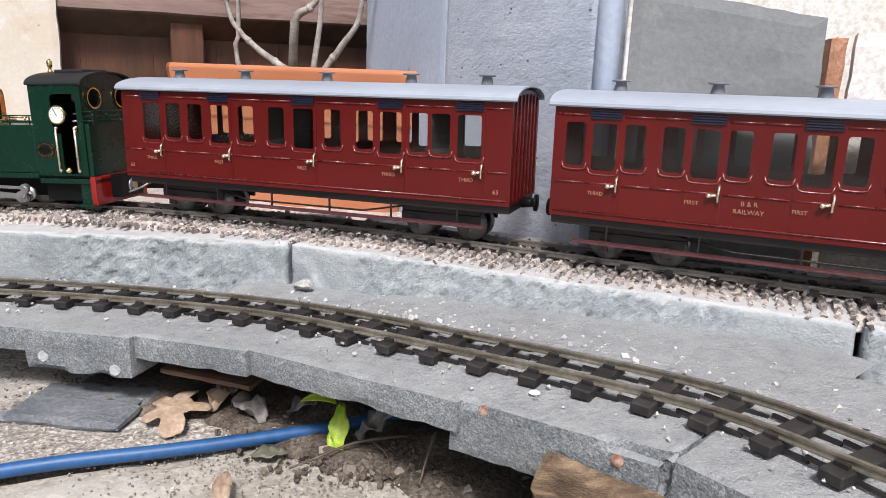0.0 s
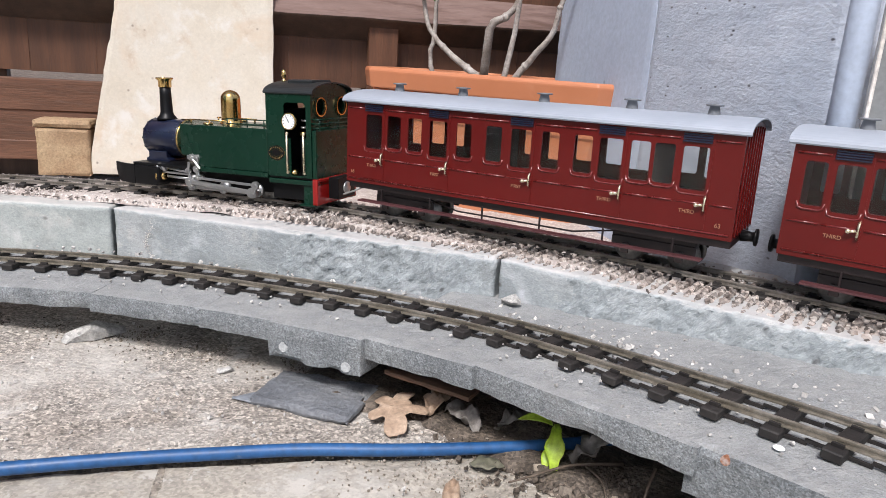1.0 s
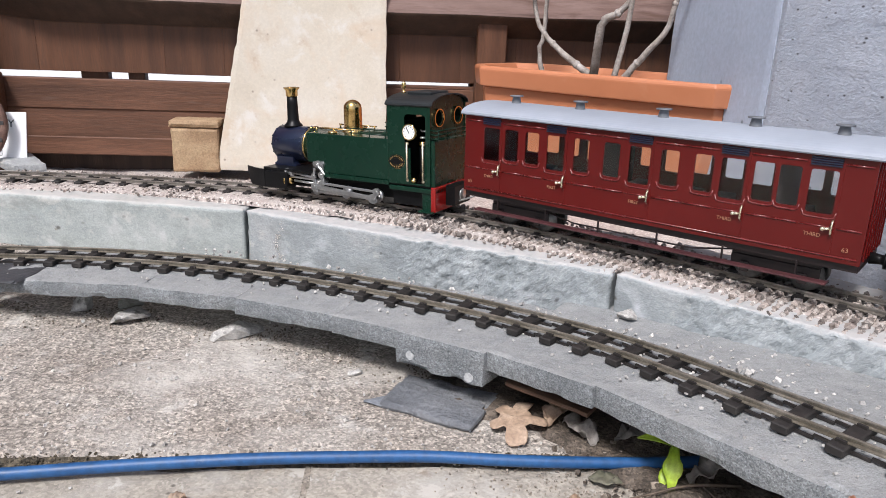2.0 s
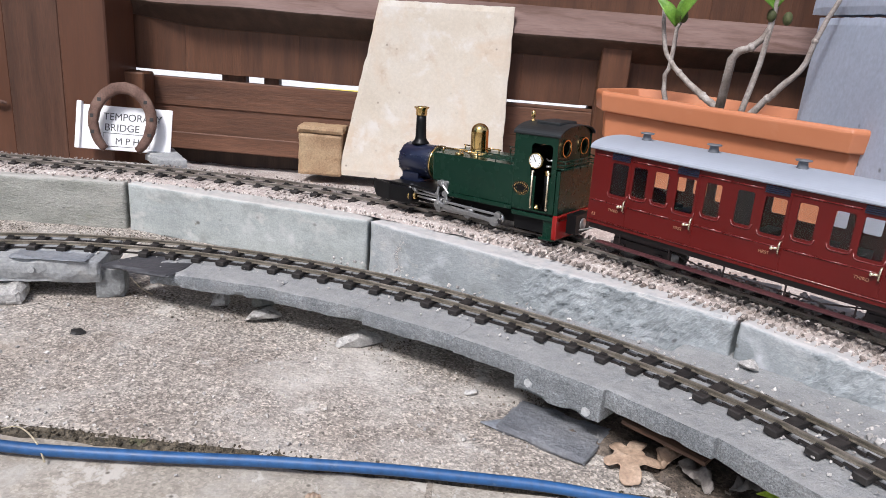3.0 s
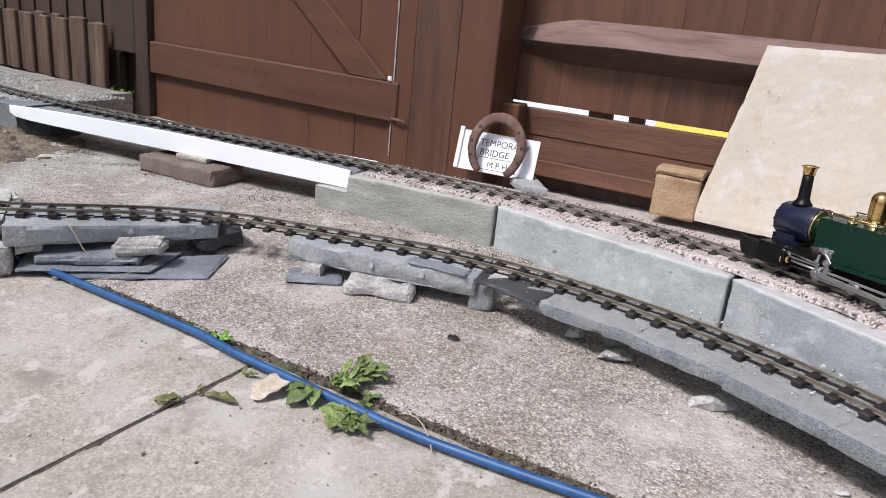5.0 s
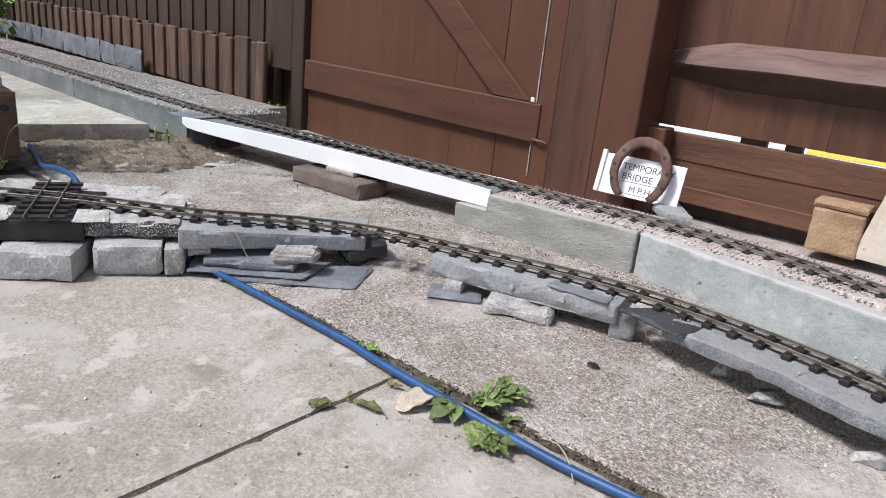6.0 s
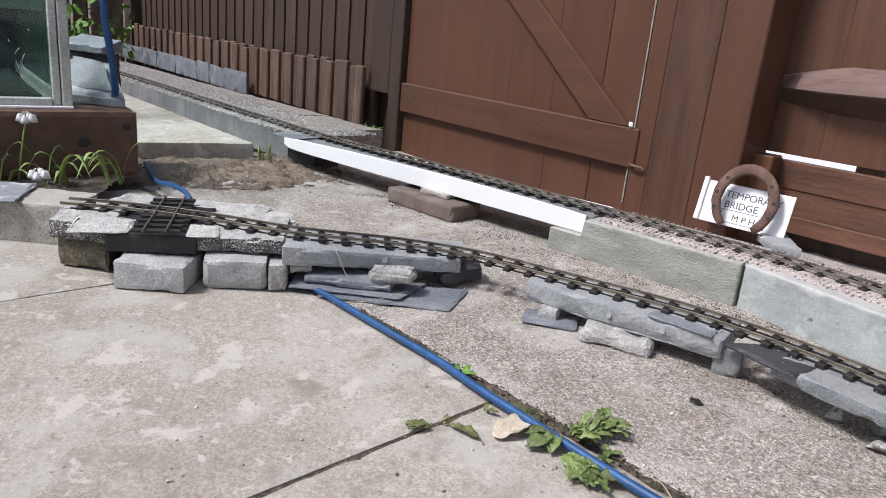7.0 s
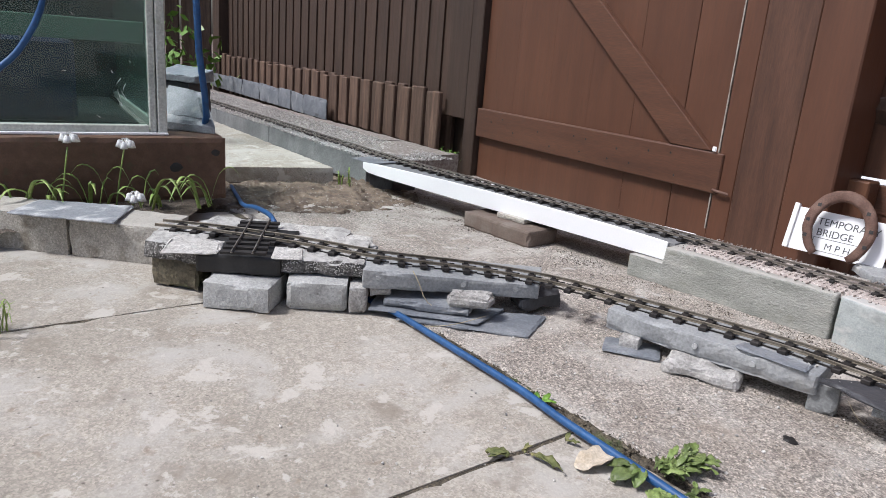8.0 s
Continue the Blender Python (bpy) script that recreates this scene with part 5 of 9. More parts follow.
board("ledge", gate, -0.985, 0.0, 0.0, 0.0195, 0.932, 1.03, M_GATEH, bev=0.003)
bm = bmesh.new()
brace = [(-0.036, 0.2405), (-0.062, 0.2390), (-0.158, 0.2405), (-0.985, 0.905), (-0.985, 0.931), (-0.905, 0.931)]
fr, bk_ = [[bm.verts.new((x, y, z)) for x, z in brace] for y in (0.001, 0.0195)]
bm.faces.new(fr)
bm.faces.new(bk_[::-1])
for i in range(6):
    bm.faces.new((fr[i], bk_[i], bk_[(i + 1) % 6], fr[(i + 1) % 6]))
bmesh.ops.recalc_face_normals(bm, faces=bm.faces)
bmesh.ops.bevel(bm, geom=list(bm.edges), offset=0.0025, segments=2, affect="EDGES", profile=0.6)
part("diagonal_brace", bm, M_GATEH, gate)
for x, z in [(-0.9, 0.2), (-0.84, 0.215), (-0.78, 0.18), (-0.66, 0.20), (-0.60, 0.165), (-0.5, 0.21), (-0.45, 0.208), (-0.47, 0.17), (-0.36, 0.168), (-0.33, 0.2), (-0.28, 0.17), (-0.22, 0.212), (-0.15, 0.218), (-0.13, 0.165)]:
    bm = bmesh.new()
    cyl(bm, (x, -0.0008, z), (x, 0.002, z), 0.003, n=8)
    part("nail", bm, M_TAR, gate)
bm = bmesh.new()
tube(bm, [(-0.01, -0.004, 0.152), (0.012, -0.006, 0.151), (0.025, -0.004, 0.150), (0.03, 0.0, 0.147)], 0.0035, n=8)
part("bolt", bm, M_RUST, gate, "rusty bolt")
# Light showing in the gate gap is painted as a solid pale strip.
M_GAPLIGHT = mat("white_gap_filler", [(0.10, 0.075, 0.055), (0.30, 0.27, 0.23), (0.42, 0.39, 0.35)], 30, 300, bump=0.4)
bm = bmesh.new()
box(bm, -0.0222, -0.0185, 0.008, 0.014, 0.055, 1.7)
part("gap_strip", bm, M_GAPLIGHT, gate, "pale light strip in the gap")
bm = bmesh.new()
vs = box(bm, -0.031, -0.019, -0.004, 0.0, 0.240, 0.252, bev=0.002)
part("putty_blob", bm, M_WHITE, gate, "small white blob of filler")

posts = [("gate_post", -0.0155, 0.0392, 0.006, 0.07, M_GATE), ("gate_post", 0.0440, 0.1665, -0.004, 0.09, M_POST), ("gate_post", 0.1712, 0.272, -0.014, 0.09, M_GATE)]
gp = tagged(empty("gate_posts", GM), "heavy brown timber posts beside the gate", "post", kind="structure")
for nm, a, b, y0, y1, m in posts:
    board("post", gp, a, b, y0, y1, -0.02, 1.85, m, bev=0.003)
lp = tagged(empty("corner_post", GM), "dark brown corner post beside the gate", "post", kind="structure")
board("post", lp, -1.055, -0.99, -0.004, 0.06, -0.02, 1.85, M_WOODF, bev=0.003)
board("post", lp, -1.19, -1.06, 0.0, 0.05, 0.19, 1.85, M_WOODF, bev=0.003)
# Added board closes the gap where the bright outside showed through.
board("back_board", lp, -1.24, -0.98, 0.062, 0.08, -0.02, 0.6, M_WOODF, bev=0.001)

# ---- feather edge fence along the far track ----
ff = tagged(empty("board_fence", GM), "brown upright feather edge board fence behind the far track", "fence", kind="structure")
x, k = -1.19, 0
while x > -4.0:
    bm = bmesh.new()
    w = 0.108
    va = [bm.verts.new(c) for c in ((-0.004, 0.05, -0.9), (w, 0.05, -0.9), (w, 0.037, -0.9), (-0.004, 0.045, -0.9))]
    vb = [bm.verts.new((v.co.x, v.co.y, 0.9)) for v in va]
    for j in range(4):
        bm.faces.new((va[j], va[(j + 1) % 4], vb[(j + 1) % 4], vb[j]))
    bm.faces.new(va[::-1])
    bm.faces.new(vb)
    bmesh.ops.recalc_face_normals(bm, faces=bm.faces)
    ob = part("board", bm, M_WOODF, ff)
    ob.location = (x - w, 0, 0.9)
    x -= w
    k += 1
board("post", ff, -4.15, -4.0, -0.02, 0.08, 0, 1.85, M_WOODF)
pk = tagged(empty("picket_edging", GM), "short faded brown pickets standing along the far track", "picket edging", kind="structure")
x, k = -1.185, 0
while x > -3.9:
    w = 0.052 + 0.01 * ((k * 7) % 3) / 3
    h = 0.272 + 0.02 * noise.noise(Vector((k * 1.7, 0, 0))) + 0.004 * (k % 2)
    ob = board("picket", pk, x - w, x - 0.002, -0.032 + 0.012 * (k % 2), -0.012 + 0.012 * (k % 2), 0.06, h, M_PICKET, bev=0.004, wob=0.02)
    x -= w
    k += 1
for k, (a, b, t) in enumerate([(-2.36, -2.09, 0.156), (-2.53, -2.372, 0.148), (-2.70, -2.54, 0.158), (-3.02, -2.712, 0.150), (-3.33, -3.03, 0.154), (-3.6, -3.345, 0.148), (-3.95, -3.61, 0.150), (-4.4, -3.96, 0.144)]):
    bm = rough_box([(a, -0.075), (b, -0.072), (b, -0.062), (a, -0.065)], 0.06, [t + 0.01 * (k % 2), t, t, t + 0.01 * (k % 2)], cell=0.02, amp=0.001, edge=0.002, chip=0.02, seed=120 + k)
    ob = tagged(part("upright_slate", bm, M_SLATE), "blue grey slate standing on edge behind the ballast", "slate", group="upright slates by the far track")
    ob.matrix_world = GM

# ---- things against the fence ----
def quad_plate(name, corners, thick, material, label, category, cell=0.012, seed=0, chip=0.01, kind=""):
    """A slab over four corners in space (bottom left, bottom right, top right, top left, seen from the front)."""
    c = [Vector(p) for p in corners]
    nrm = ((c[1] - c[0]).cross(c[3] - c[0])).normalized()
    nx, nz = max(3, int((c[1] - c[0]).length / cell)), max(3, int((c[3] - c[0]).length / cell))
    bm = bmesh.new()
    sides = []
    for off in (0.0, -thick):
        g = []
        for k in range(nz + 1):
            row = []
            for i in range(nx + 1):
                u, w = i / nx, k / nz
                p = c[0] * (1 - u) * (1 - w) + c[1] * u * (1 - w) + c[2] * u * w + c[3] * (1 - u) * w
                ed = i in (0, nx) or k in (0, nz)
                q = p + Vector((seed, 0, 0))
                h = 0.0006 * noise.noise(q * 60) + 0.0007 * noise.noise(q * 12)
                mid = (c[0] + c[1] + c[2] + c[3]) / 4
                if ed:
                    p = p + (mid - p).normalized() * (0.003 * abs(noise.noise(q * 55)) + chip * max(0, noise.noise(q * 24) - 0.15))
                    h -= 0.0015 if off == 0 else -0.0015
                row.append(bm.verts.new(p + nrm * (off + h)))
            g.append(row)
        sides.append(g)
    f, b = sides
    for k in range(nz):
        for i in range(nx):
            bm.faces.new((f[k][i], f[k][i + 1], f[k + 1][i + 1], f[k + 1][i]))
            bm.faces.new((b[k][i], b[k + 1][i], b[k + 1][i + 1], b[k][i + 1]))
    rim_f = f[0][:-1] + [r[-1] for r in f[:-1]] + f[-1][:0:-1] + [r[0] for r in f[:0:-1]]
    rim_b = b[0][:-1] + [r[-1] for r in b[:-1]] + b[-1][:0:-1] + [r[0] for r in b[:0:-1]]
    n = len(rim_f)
    for i in range(n):
        bm.faces.new((rim_f[i], rim_b[i], rim_b[(i + 1) % n], rim_f[(i + 1) % n]))
    bmesh.ops.recalc_face_normals(bm, faces=bm.faces)
    return tagged(part(name, bm, material), label, category, kind=kind)


quad_plate("leaning_slab", [(-0.872, 1.236, 0.055), (-0.568, 1.396, 0.055), (-0.590, 1.422, 0.418), (-0.816, 1.279, 0.412)], 0.016, M_CREAM,
           "cream stone slab leaning upright against the fence", "stone slab", seed=3, chip=0.004)

def by_fence(x0, x1, y0, y1):
    return [tuple((FM @ Vector((x, y, 0))).xy) for x, y in ((x0, y0), (x1, y0), (x1, y1), (x0, y1))]


bm = rough_box(by_fence(0.342, 0.434, -0.060, -0.003), 0.05, 0.138, cell=0.006, amp=0.0008, scale=180, edge=0.003, chip=0.004, seed=5)
offcut = tagged(part("timber_offcut", bm, M_OFFCUT), "sawn square timber offcut standing by the fence", "timber")
bm = rough_box(by_fence(0.339, 0.437, -0.062, -0.002), 0.1385, 0.1535, cell=0.006, amp=0.0008, scale=180, edge=0.003, chip=0.004, seed=6)
part("top_layer", bm, M_OFFCUT, offcut, "paler sawn top layer")

# terracotta trough with a young fig
POTM = Matrix.Translation((-0.143, 1.462, 0.0)) @ Matrix.Rotation(math.atan2(-0.103, 0.473), 4, "Z")
pot = tagged(empty("plant_trough", POTM), "terracotta coloured plastic plant trough with cut corners", "planter")


def octo(lx, ly, c):
    return [(-lx + c, -ly), (lx - c, -ly), (lx, -ly + c), (lx, ly - c), (lx - c, ly), (-lx + c, ly), (-lx, ly - c), (-lx, -ly + c)]


def loft(levels):
    """levels: (half length, half width, corner cut, z), bottom up and back down the inside."""
    bm = bmesh.new()
    rings = [[bm.verts.new((x, y, z)) for x, y in octo(lx, ly, c)] for lx, ly, c, z in levels]
    for a, b in zip(rings, rings[1:]):
        for i in range(8):
            bm.faces.new((a[i], a[(i + 1) % 8], b[(i + 1) % 8], b[i]))
    bm.faces.new(rings[0][::-1])
    bm.faces.new(rings[-1])
    bmesh.ops.recalc_face_normals(bm, faces=bm.faces)
    es = [e for e in bm.edges if e.calc_face_angle(0) > 0.35]
    bmesh.ops.bevel(bm, geom=es, offset=0.0028, segments=2, affect="EDGES", profile=0.6)
    return bm


part("body", loft([(0.184, 0.07, 0.012, 0.045), (0.220, 0.088, 0.016, 0.195), (0.225, 0.092, 0.016, 0.199), (0.230, 0.094, 0.017, 0.247)]), M_TERRA, pot, smooth=False)
part("rim", loft([(0.228, 0.094, 0.016, 0.2475), (0.258, 0.106, 0.045, 0.2475), (0.262, 0.110, 0.047, 0.277), (0.259, 0.107, 0.045, 0.283), (0.246, 0.094, 0.040, 0.283), (0.236, 0.087, 0.036, 0.262)]), M_TERRA, pot)
bm = bmesh.new()
bmesh.ops.create_grid(bm, x_segments=30, y_segments=14, size=1)
for v in bm.verts:
    v.co = Vector((v.co.x * 0.225, v.co.y * 0.08, 0.2635 + 0.004 * noise.noise(v.co * 9)))
part("soil", bm, M_SOIL, pot, "dark potting soil")

fig = tagged(empty("fig_plant"), "young fig with bare pale stems and a few fresh leaves", "plant")


def stem(pts, r, taper, name="stem"):
    bm = bmesh.new()
    sp, _ = spline(pts, 0.006)
    out = []
    for i, p in enumerate(sp):
        v = Vector(p)
        out.append(v + Vector((noise.noise(v * 60), noise.noise(v * 60 + Vector((3, 0, 0))), 0)) * 0.0022)
    tube(bm, out, r, n=8, taper=taper)
    for i in range(6, len(out) - 2, 9):
        bmesh.ops.create_uvsphere(bm, u_segments=7, v_segments=5, radius=(r + (taper - r) * i / len(out)) * 1.28, matrix=Matrix.Translation(out[i]))
    return part(name, bm, M_BARK, fig, smooth=True)


stem([(-0.184, 1.468, 0.258), (-0.180, 1.468, 0.317), (-0.176, 1.467, 0.365), (-0.148, 1.461, 0.381), (-0.128, 1.456, 0.405), (-0.122, 1.455, 0.446), (-0.120, 1.45, 0.50)], 0.0082, 0.0042)
stem([(-0.183, 1.469, 0.270), (-0.228, 1.478, 0.297), (-0.279, 1.489, 0.332), (-0.306, 1.494, 0.365), (-0.318, 1.497, 0.41), (-0.326, 1.498, 0.47)], 0.0068, 0.0038)
stem([(-0.148, 1.461, 0.258), (-0.134, 1.458, 0.331), (-0.127, 1.456, 0.383), (-0.124, 1.455, 0.428), (-0.116, 1.44, 0.49)], 0.0055, 0.0036)
stem([(-0.140, 1.459, 0.258), (-0.088, 1.448, 0.322), (-0.059, 1.442, 0.361), (-0.050, 1.440, 0.406), (-0.034, 1.436, 0.449), (-0.02, 1.43, 0.49)], 0.0066, 0.0036)
stem([(-0.283, 1.489, 0.258), (-0.299, 1.493, 0.310), (-0.288, 1.491, 0.343), (-0.292, 1.491, 0.391), (-0.280, 1.489, 0.416)], 0.0050, 0.0036)


def leaf(base, tip, width, curl=0.2, lobes=0, up=(0, 0, 1), n=10, fold=0.25, wav=0.0, seed=0, thick=0.0005):
    """A single leaf blade with a folded midrib, as a thin closed mesh."""
    base, tip = Vector(base), Vector(tip)
    d = tip - base
    L = d.length
    d.normalize()
    side = d.cross(Vector(up))
    if side.length < 1e-3:
        side = d.cross(Vector((1, 0, 0)))
    side.normalize()
    nrm = side.cross(d).normalized()
    bm = bmesh.new()
    layers = []
    for off in (0.0, -thick):
        rows = []
        for i in range(n + 1):
            t = i / n
            w = width * (math.sin(math.pi * min(1.0, t * 0.94 + 0.05)) ** 0.8) * (1.0 if not lobes else (0.55 + 0.45 * abs(math.cos(math.pi * lobes * t))))
            c = base + d * (L * t) + nrm * (curl * L * (t - t * t) * 2 - curl * 0.3 * L * t * t + off)
            row = []
            for s in (-1, -0.5, 0, 0.5, 1):
                wob = wav * L * noise.noise(Vector((t * 5, s * 2, seed)))
                row.append(bm.verts.new(c + side * (w * s * 0.5) + nrm * (fold * abs(s) * w * 0.5 + wob)))
            rows.append(row)
        layers.append(rows)
    a, b = layers
    for i in range(n):
        for k in range(4):
            bm.faces.new((a[i][k], a[i][k + 1], a[i + 1][k + 1], a[i + 1][k]))
            bm.faces.new((b[i][k], b[i + 1][k], b[i + 1][k + 1], b[i][k + 1]))
        for k in (0, 4):
            f = (a[i][k], a[i + 1][k], b[i + 1][k], b[i][k])
            bm.faces.new(f if k == 0 else f[::-1])
    bm.faces.new(a[0] + b[0][::-1])
    bm.faces.new(a[n][::-1] + b[n])
    bmesh.ops.recalc_face_normals(bm, faces=bm.faces)
    return bm


for b, t, w in [((-0.292, 1.491, 0.405), (-0.325, 1.470, 0.452), 0.024), ((-0.288, 1.491, 0.41), (-0.245, 1.465, 0.470), 0.024), ((-0.29, 1.49, 0.41), (-0.282, 1.475, 0.455), 0.014),
                ((-0.122, 1.455, 0.44), (-0.16, 1.43, 0.475), 0.024), ((-0.122, 1.455, 0.445), (-0.085, 1.43, 0.49), 0.026), ((-0.12, 1.452, 0.47), (-0.12, 1.42, 0.52), 0.022), ((-0.326, 1.498, 0.46), (-0.35, 1.47, 0.51), 0.022)]:
    part("leaf", leaf(b, t, w, 0.25, up=(0.2, -0.6, 0.6)), M_LEAF, fig, "fresh bright green leaf", smooth=True)
for p in ((-0.279, 1.486, 0.422), (-0.126, 1.452, 0.432), (-0.10, 1.446, 0.428)):
    bm = bmesh.new()
    bmesh.ops.create_uvsphere(bm, u_segments=10, v_segments=7, radius=0.0095, matrix=Matrix.Translation(p) @ Matrix.Diagonal((0.8, 0.8, 1.15, 1)))
    part("fruit", bm, M_BUD, fig, "small green fig", smooth=True)

# concrete boards and slates standing behind the track
W0, W1 = Vector((-0.067, 1.520, 0)), Vector((0.297, 0.970, 0))
WD = (W1 - W0).normalized()
WN = Vector((-WD.y, WD.x, 0))


def wp(u, z, back=0.0):
    """A place on the line of standing boards: u metres along it, back metres behind it."""
    p = W0 + WD * u + WN * back
    return (p.x, p.y, z)


quad_plate("concrete_board", [wp(0.0, 0.03), wp(0.33, 0.03), wp(0.33, 0.436), wp(0.0, 0.436)], 0.04, M_BOARD, "smooth blue grey concrete board standing on edge", "concrete board", seed=7, chip=0.002)
quad_plate("concrete_board", [wp(0.3315, 0.03), wp(0.671, 0.03), wp(0.671, 0.434), wp(0.3315, 0.436)], 0.04, M_BOARDR, "rough tooled blue grey concrete board standing on edge", "concrete board", seed=8, chip=0.002)
quad_plate("concrete_board", [wp(-0.03, 0.439), wp(0.675, 0.437), wp(0.675, 0.84), wp(-0.03, 0.84)], 0.04, M_BOARD, "second blue grey concrete board stacked above another", "concrete board", seed=9, chip=0.002)
bm = bmesh.new()
cyl(bm, (0.313, 0.968, 0.03), (0.313, 0.968, 0.8), 0.0125, n=20)
tagged(part("grey_pipe", bm, M_BOARD, smooth=True), "grey upright pipe beside the boards", "pipe")
bm = bmesh.new()
box(bm, 0.3275, 0.331, 0.948, 0.962, 0.03, 0.8, bev=0.001)
tagged(part("pale_strip", bm, M_PALE), "narrow pale upright strip beside the pipe", "trim", kind="structure")
quad_plate("leaning_slate", [(0.331, 0.946, 0.05), (0.496, 0.912, 0.05), (0.490, 0.922, 0.337), (0.329, 0.952, 0.366)], 0.008, M_SLATEL, "large dark grey slate leaning upright behind the track", "slate", seed=10, chip=0.006)
bm = rough_box([(0.496, 0.928), (0.511, 0.925), (0.516, 0.96), (0.50, 0.96)], 0.03, 0.322, cell=0.012, amp=0.001, edge=0.003, seed=12)
tagged(part("brick_pier", bm, M_ORANGE), "narrow orange brown brick pier behind the slate", "brick pier", kind="structure")
quad_plate("pale_slab", [(0.510, 0.905, 0.05), (0.85, 0.81, 0.05), (0.85, 0.825, 0.322), (0.512, 0.915, 0.326)], 0.03, M_PALE, "pale whitish stone slab standing behind the track", "stone slab", seed=13, chip=0.003)
bm = rough_box([(0.34, 1.10), (2.2, 0.66), (2.24, 0.8), (0.38, 1.25)], -0.02, 2.2, cell=0.06, amp=0.002, scale=20, edge=0.004, seed=15)
tagged(part("wall_east", bm, M_PALE), "pale cream rendered garden wall", "wall", kind="structure")

# ---- sign with horseshoe ----
SL, SR = Vector((-1.250, 0.889, 0.0)), Vector((-1.104, 0.997, 0.0))
sd = (SR - SL).normalized()
SM = Matrix.Translation((*((SL + SR) / 2).xy, 0.083)) @ Matrix.Rotation(math.atan2(sd.y, sd.x), 4, "Z") @ Matrix.Rotation(radians(-16), 4, "X")
sign = tagged(empty("bridge_sign", SM), "handwritten white plastic sign leaning beside the track", "sign")
bm = bmesh.new()
box(bm, -0.09, 0.09, 0.0, 0.003, 0.0, 0.088, bev=0.0008)
part("board", bm, M_WHITE, sign)
bm = bmesh.new()
box(bm, -0.098, -0.088, -0.006, 0.005, 0.0, 0.094, bev=0.002, seg=2)
part("edge_trim", bm, M_WHITE, sign, "white rounded edge trim")


def text(body, size, material, parent, m, name="lettering", depth=0.0003, align="CENTER", thin=0.0):
    cu = bpy.data.curves.new(name, "FONT")
    cu.body, cu.size, cu.align_x, cu.extrude, cu.offset = body, size, align, depth, -thin
    tmp = bpy.data.objects.new(name, cu)
    scene.collection.objects.link(tmp)
    bpy.context.view_layer.update()
    me = bpy.data.meshes.new_from_object(tmp.evaluated_get(bpy.context.evaluated_depsgraph_get()))
    bpy.data.objects.remove(tmp)
    me.materials.clear()
    me.materials.append(material)
    ob = new(name, me)
    ob.parent = parent
    ob.matrix_local = m
    return ob


ST = Matrix.Rotation(radians(90), 4, "X")
text("TEMPORARY", 0.0205, M_BLACK, sign, Matrix.Translation((0.012, -0.0005, 0.060)) @ ST, thin=0.00012)
text("BRIDGE", 0.0205, M_BLACK, sign, Matrix.Translation((-0.008, -0.0005, 0.0385)) @ ST, thin=0.00012)
text("M P H", 0.0190, M_BLACK, sign, Matrix.Translation((0.004, -0.0005, 0.0125)) @ ST, thin=0.00012)
bm = bmesh.new()
for x0, x1, z0, z1 in ((-0.045, 0.048, 0.0335, 0.0343), (-0.045, 0.048, 0.0075, 0.0083), (-0.045, -0.0442, 0.0075, 0.0343), (0.0472, 0.048, 0.0075, 0.0343)):
    box(bm, x0, x1, -0.0007, 0.001, z0, z1)
part("box_outline", bm, M_BLACK, sign, "drawn box outline")
slab("flat_slate", [(-1.140, 0.962), (-1.056, 0.942), (-1.030, 0.984), (-1.150, 1.034)], 0.070, 0.0865, M_SLATEG, "flat grey slate lying behind the sign", "slate", seed=17, chip=0.012)

HM = Matrix.Translation((-1.160, 0.925, 0.084)) @ Matrix.Rotation(math.atan2(sd.y, sd.x), 4, "Z") @ Matrix.Rotation(radians(-14), 4, "X")
shoe = tagged(empty("horseshoe", HM), "rusty iron horseshoe standing on its open end", "horseshoe")
bm = bmesh.new()
N = 44
rings = []
for i in range(N + 1):
    a = radians(-54 + 288 * i / N)
    rx, rz = 0.056 - 0.004 * max(0.0, -math.sin(a)), 0.066
    c = Vector((rx * math.cos(a), 0, 0.060 + rz * math.sin(a)))
    tn = Vector((-rx * math.sin(a), 0, rz * math.cos(a))).normalized()
    out = Vector((tn.z, 0, -tn.x))
    w = 0.0112 * (0.7 + 0.4 * math.sin(math.pi * i / N))
    rings.append([bm.verts.new(c + out * (w * q) + Vector((0, y, 0))) for q, y in ((-0.85, -0.0035), (-0.4, -0.0052), (0.5, -0.0052), (1.0, -0.003), (1.0, 0.003), (0.5, 0.0045), (-0.85, 0.003))])
for a, b in zip(rings, rings[1:]):
    for k in range(7):
        bm.faces.new((a[k], a[(k + 1) % 7], b[(k + 1) % 7], b[k]))
bm.faces.new(rings[0])
bm.faces.new(rings[-1][::-1])
bmesh.ops.recalc_face_normals(bm, faces=bm.faces)
for v in bm.verts:
    v.co += Vector((noise.noise(v.co * 120), 0, noise.noise(v.co * 120 + Vector((4, 0, 0))))) * 0.0012
part("iron", bm, M_RUST, shoe, smooth=True)
for a in (-20, 8, 40, 140, 172, 200):
    bm = bmesh.new()
    r = radians(a)
    box(bm, -0.0034, 0.0034, -0.0060, -0.004, -0.0034, 0.0034)
    part("nail_hole", bm, M_TAR, shoe, "dark nail hole").matrix_local = Matrix.Translation((0.0585 * math.cos(r), 0, 0.060 + 0.0645 * math.sin(r)))

# ---- blue pipe ----
def hose(name, pts, r, label):
    bm = bmesh.new()
    sp, _ = spline(pts, 0.012)
    out = [Vector(p) + Vector((0, 0, 0.0012 * noise.noise(Vector(p) * 9))) for p in sp]
    tube(bm, out, r, n=14)
    return tagged(part(name, bm, M_HOSE, smooth=True), label, "pipe")


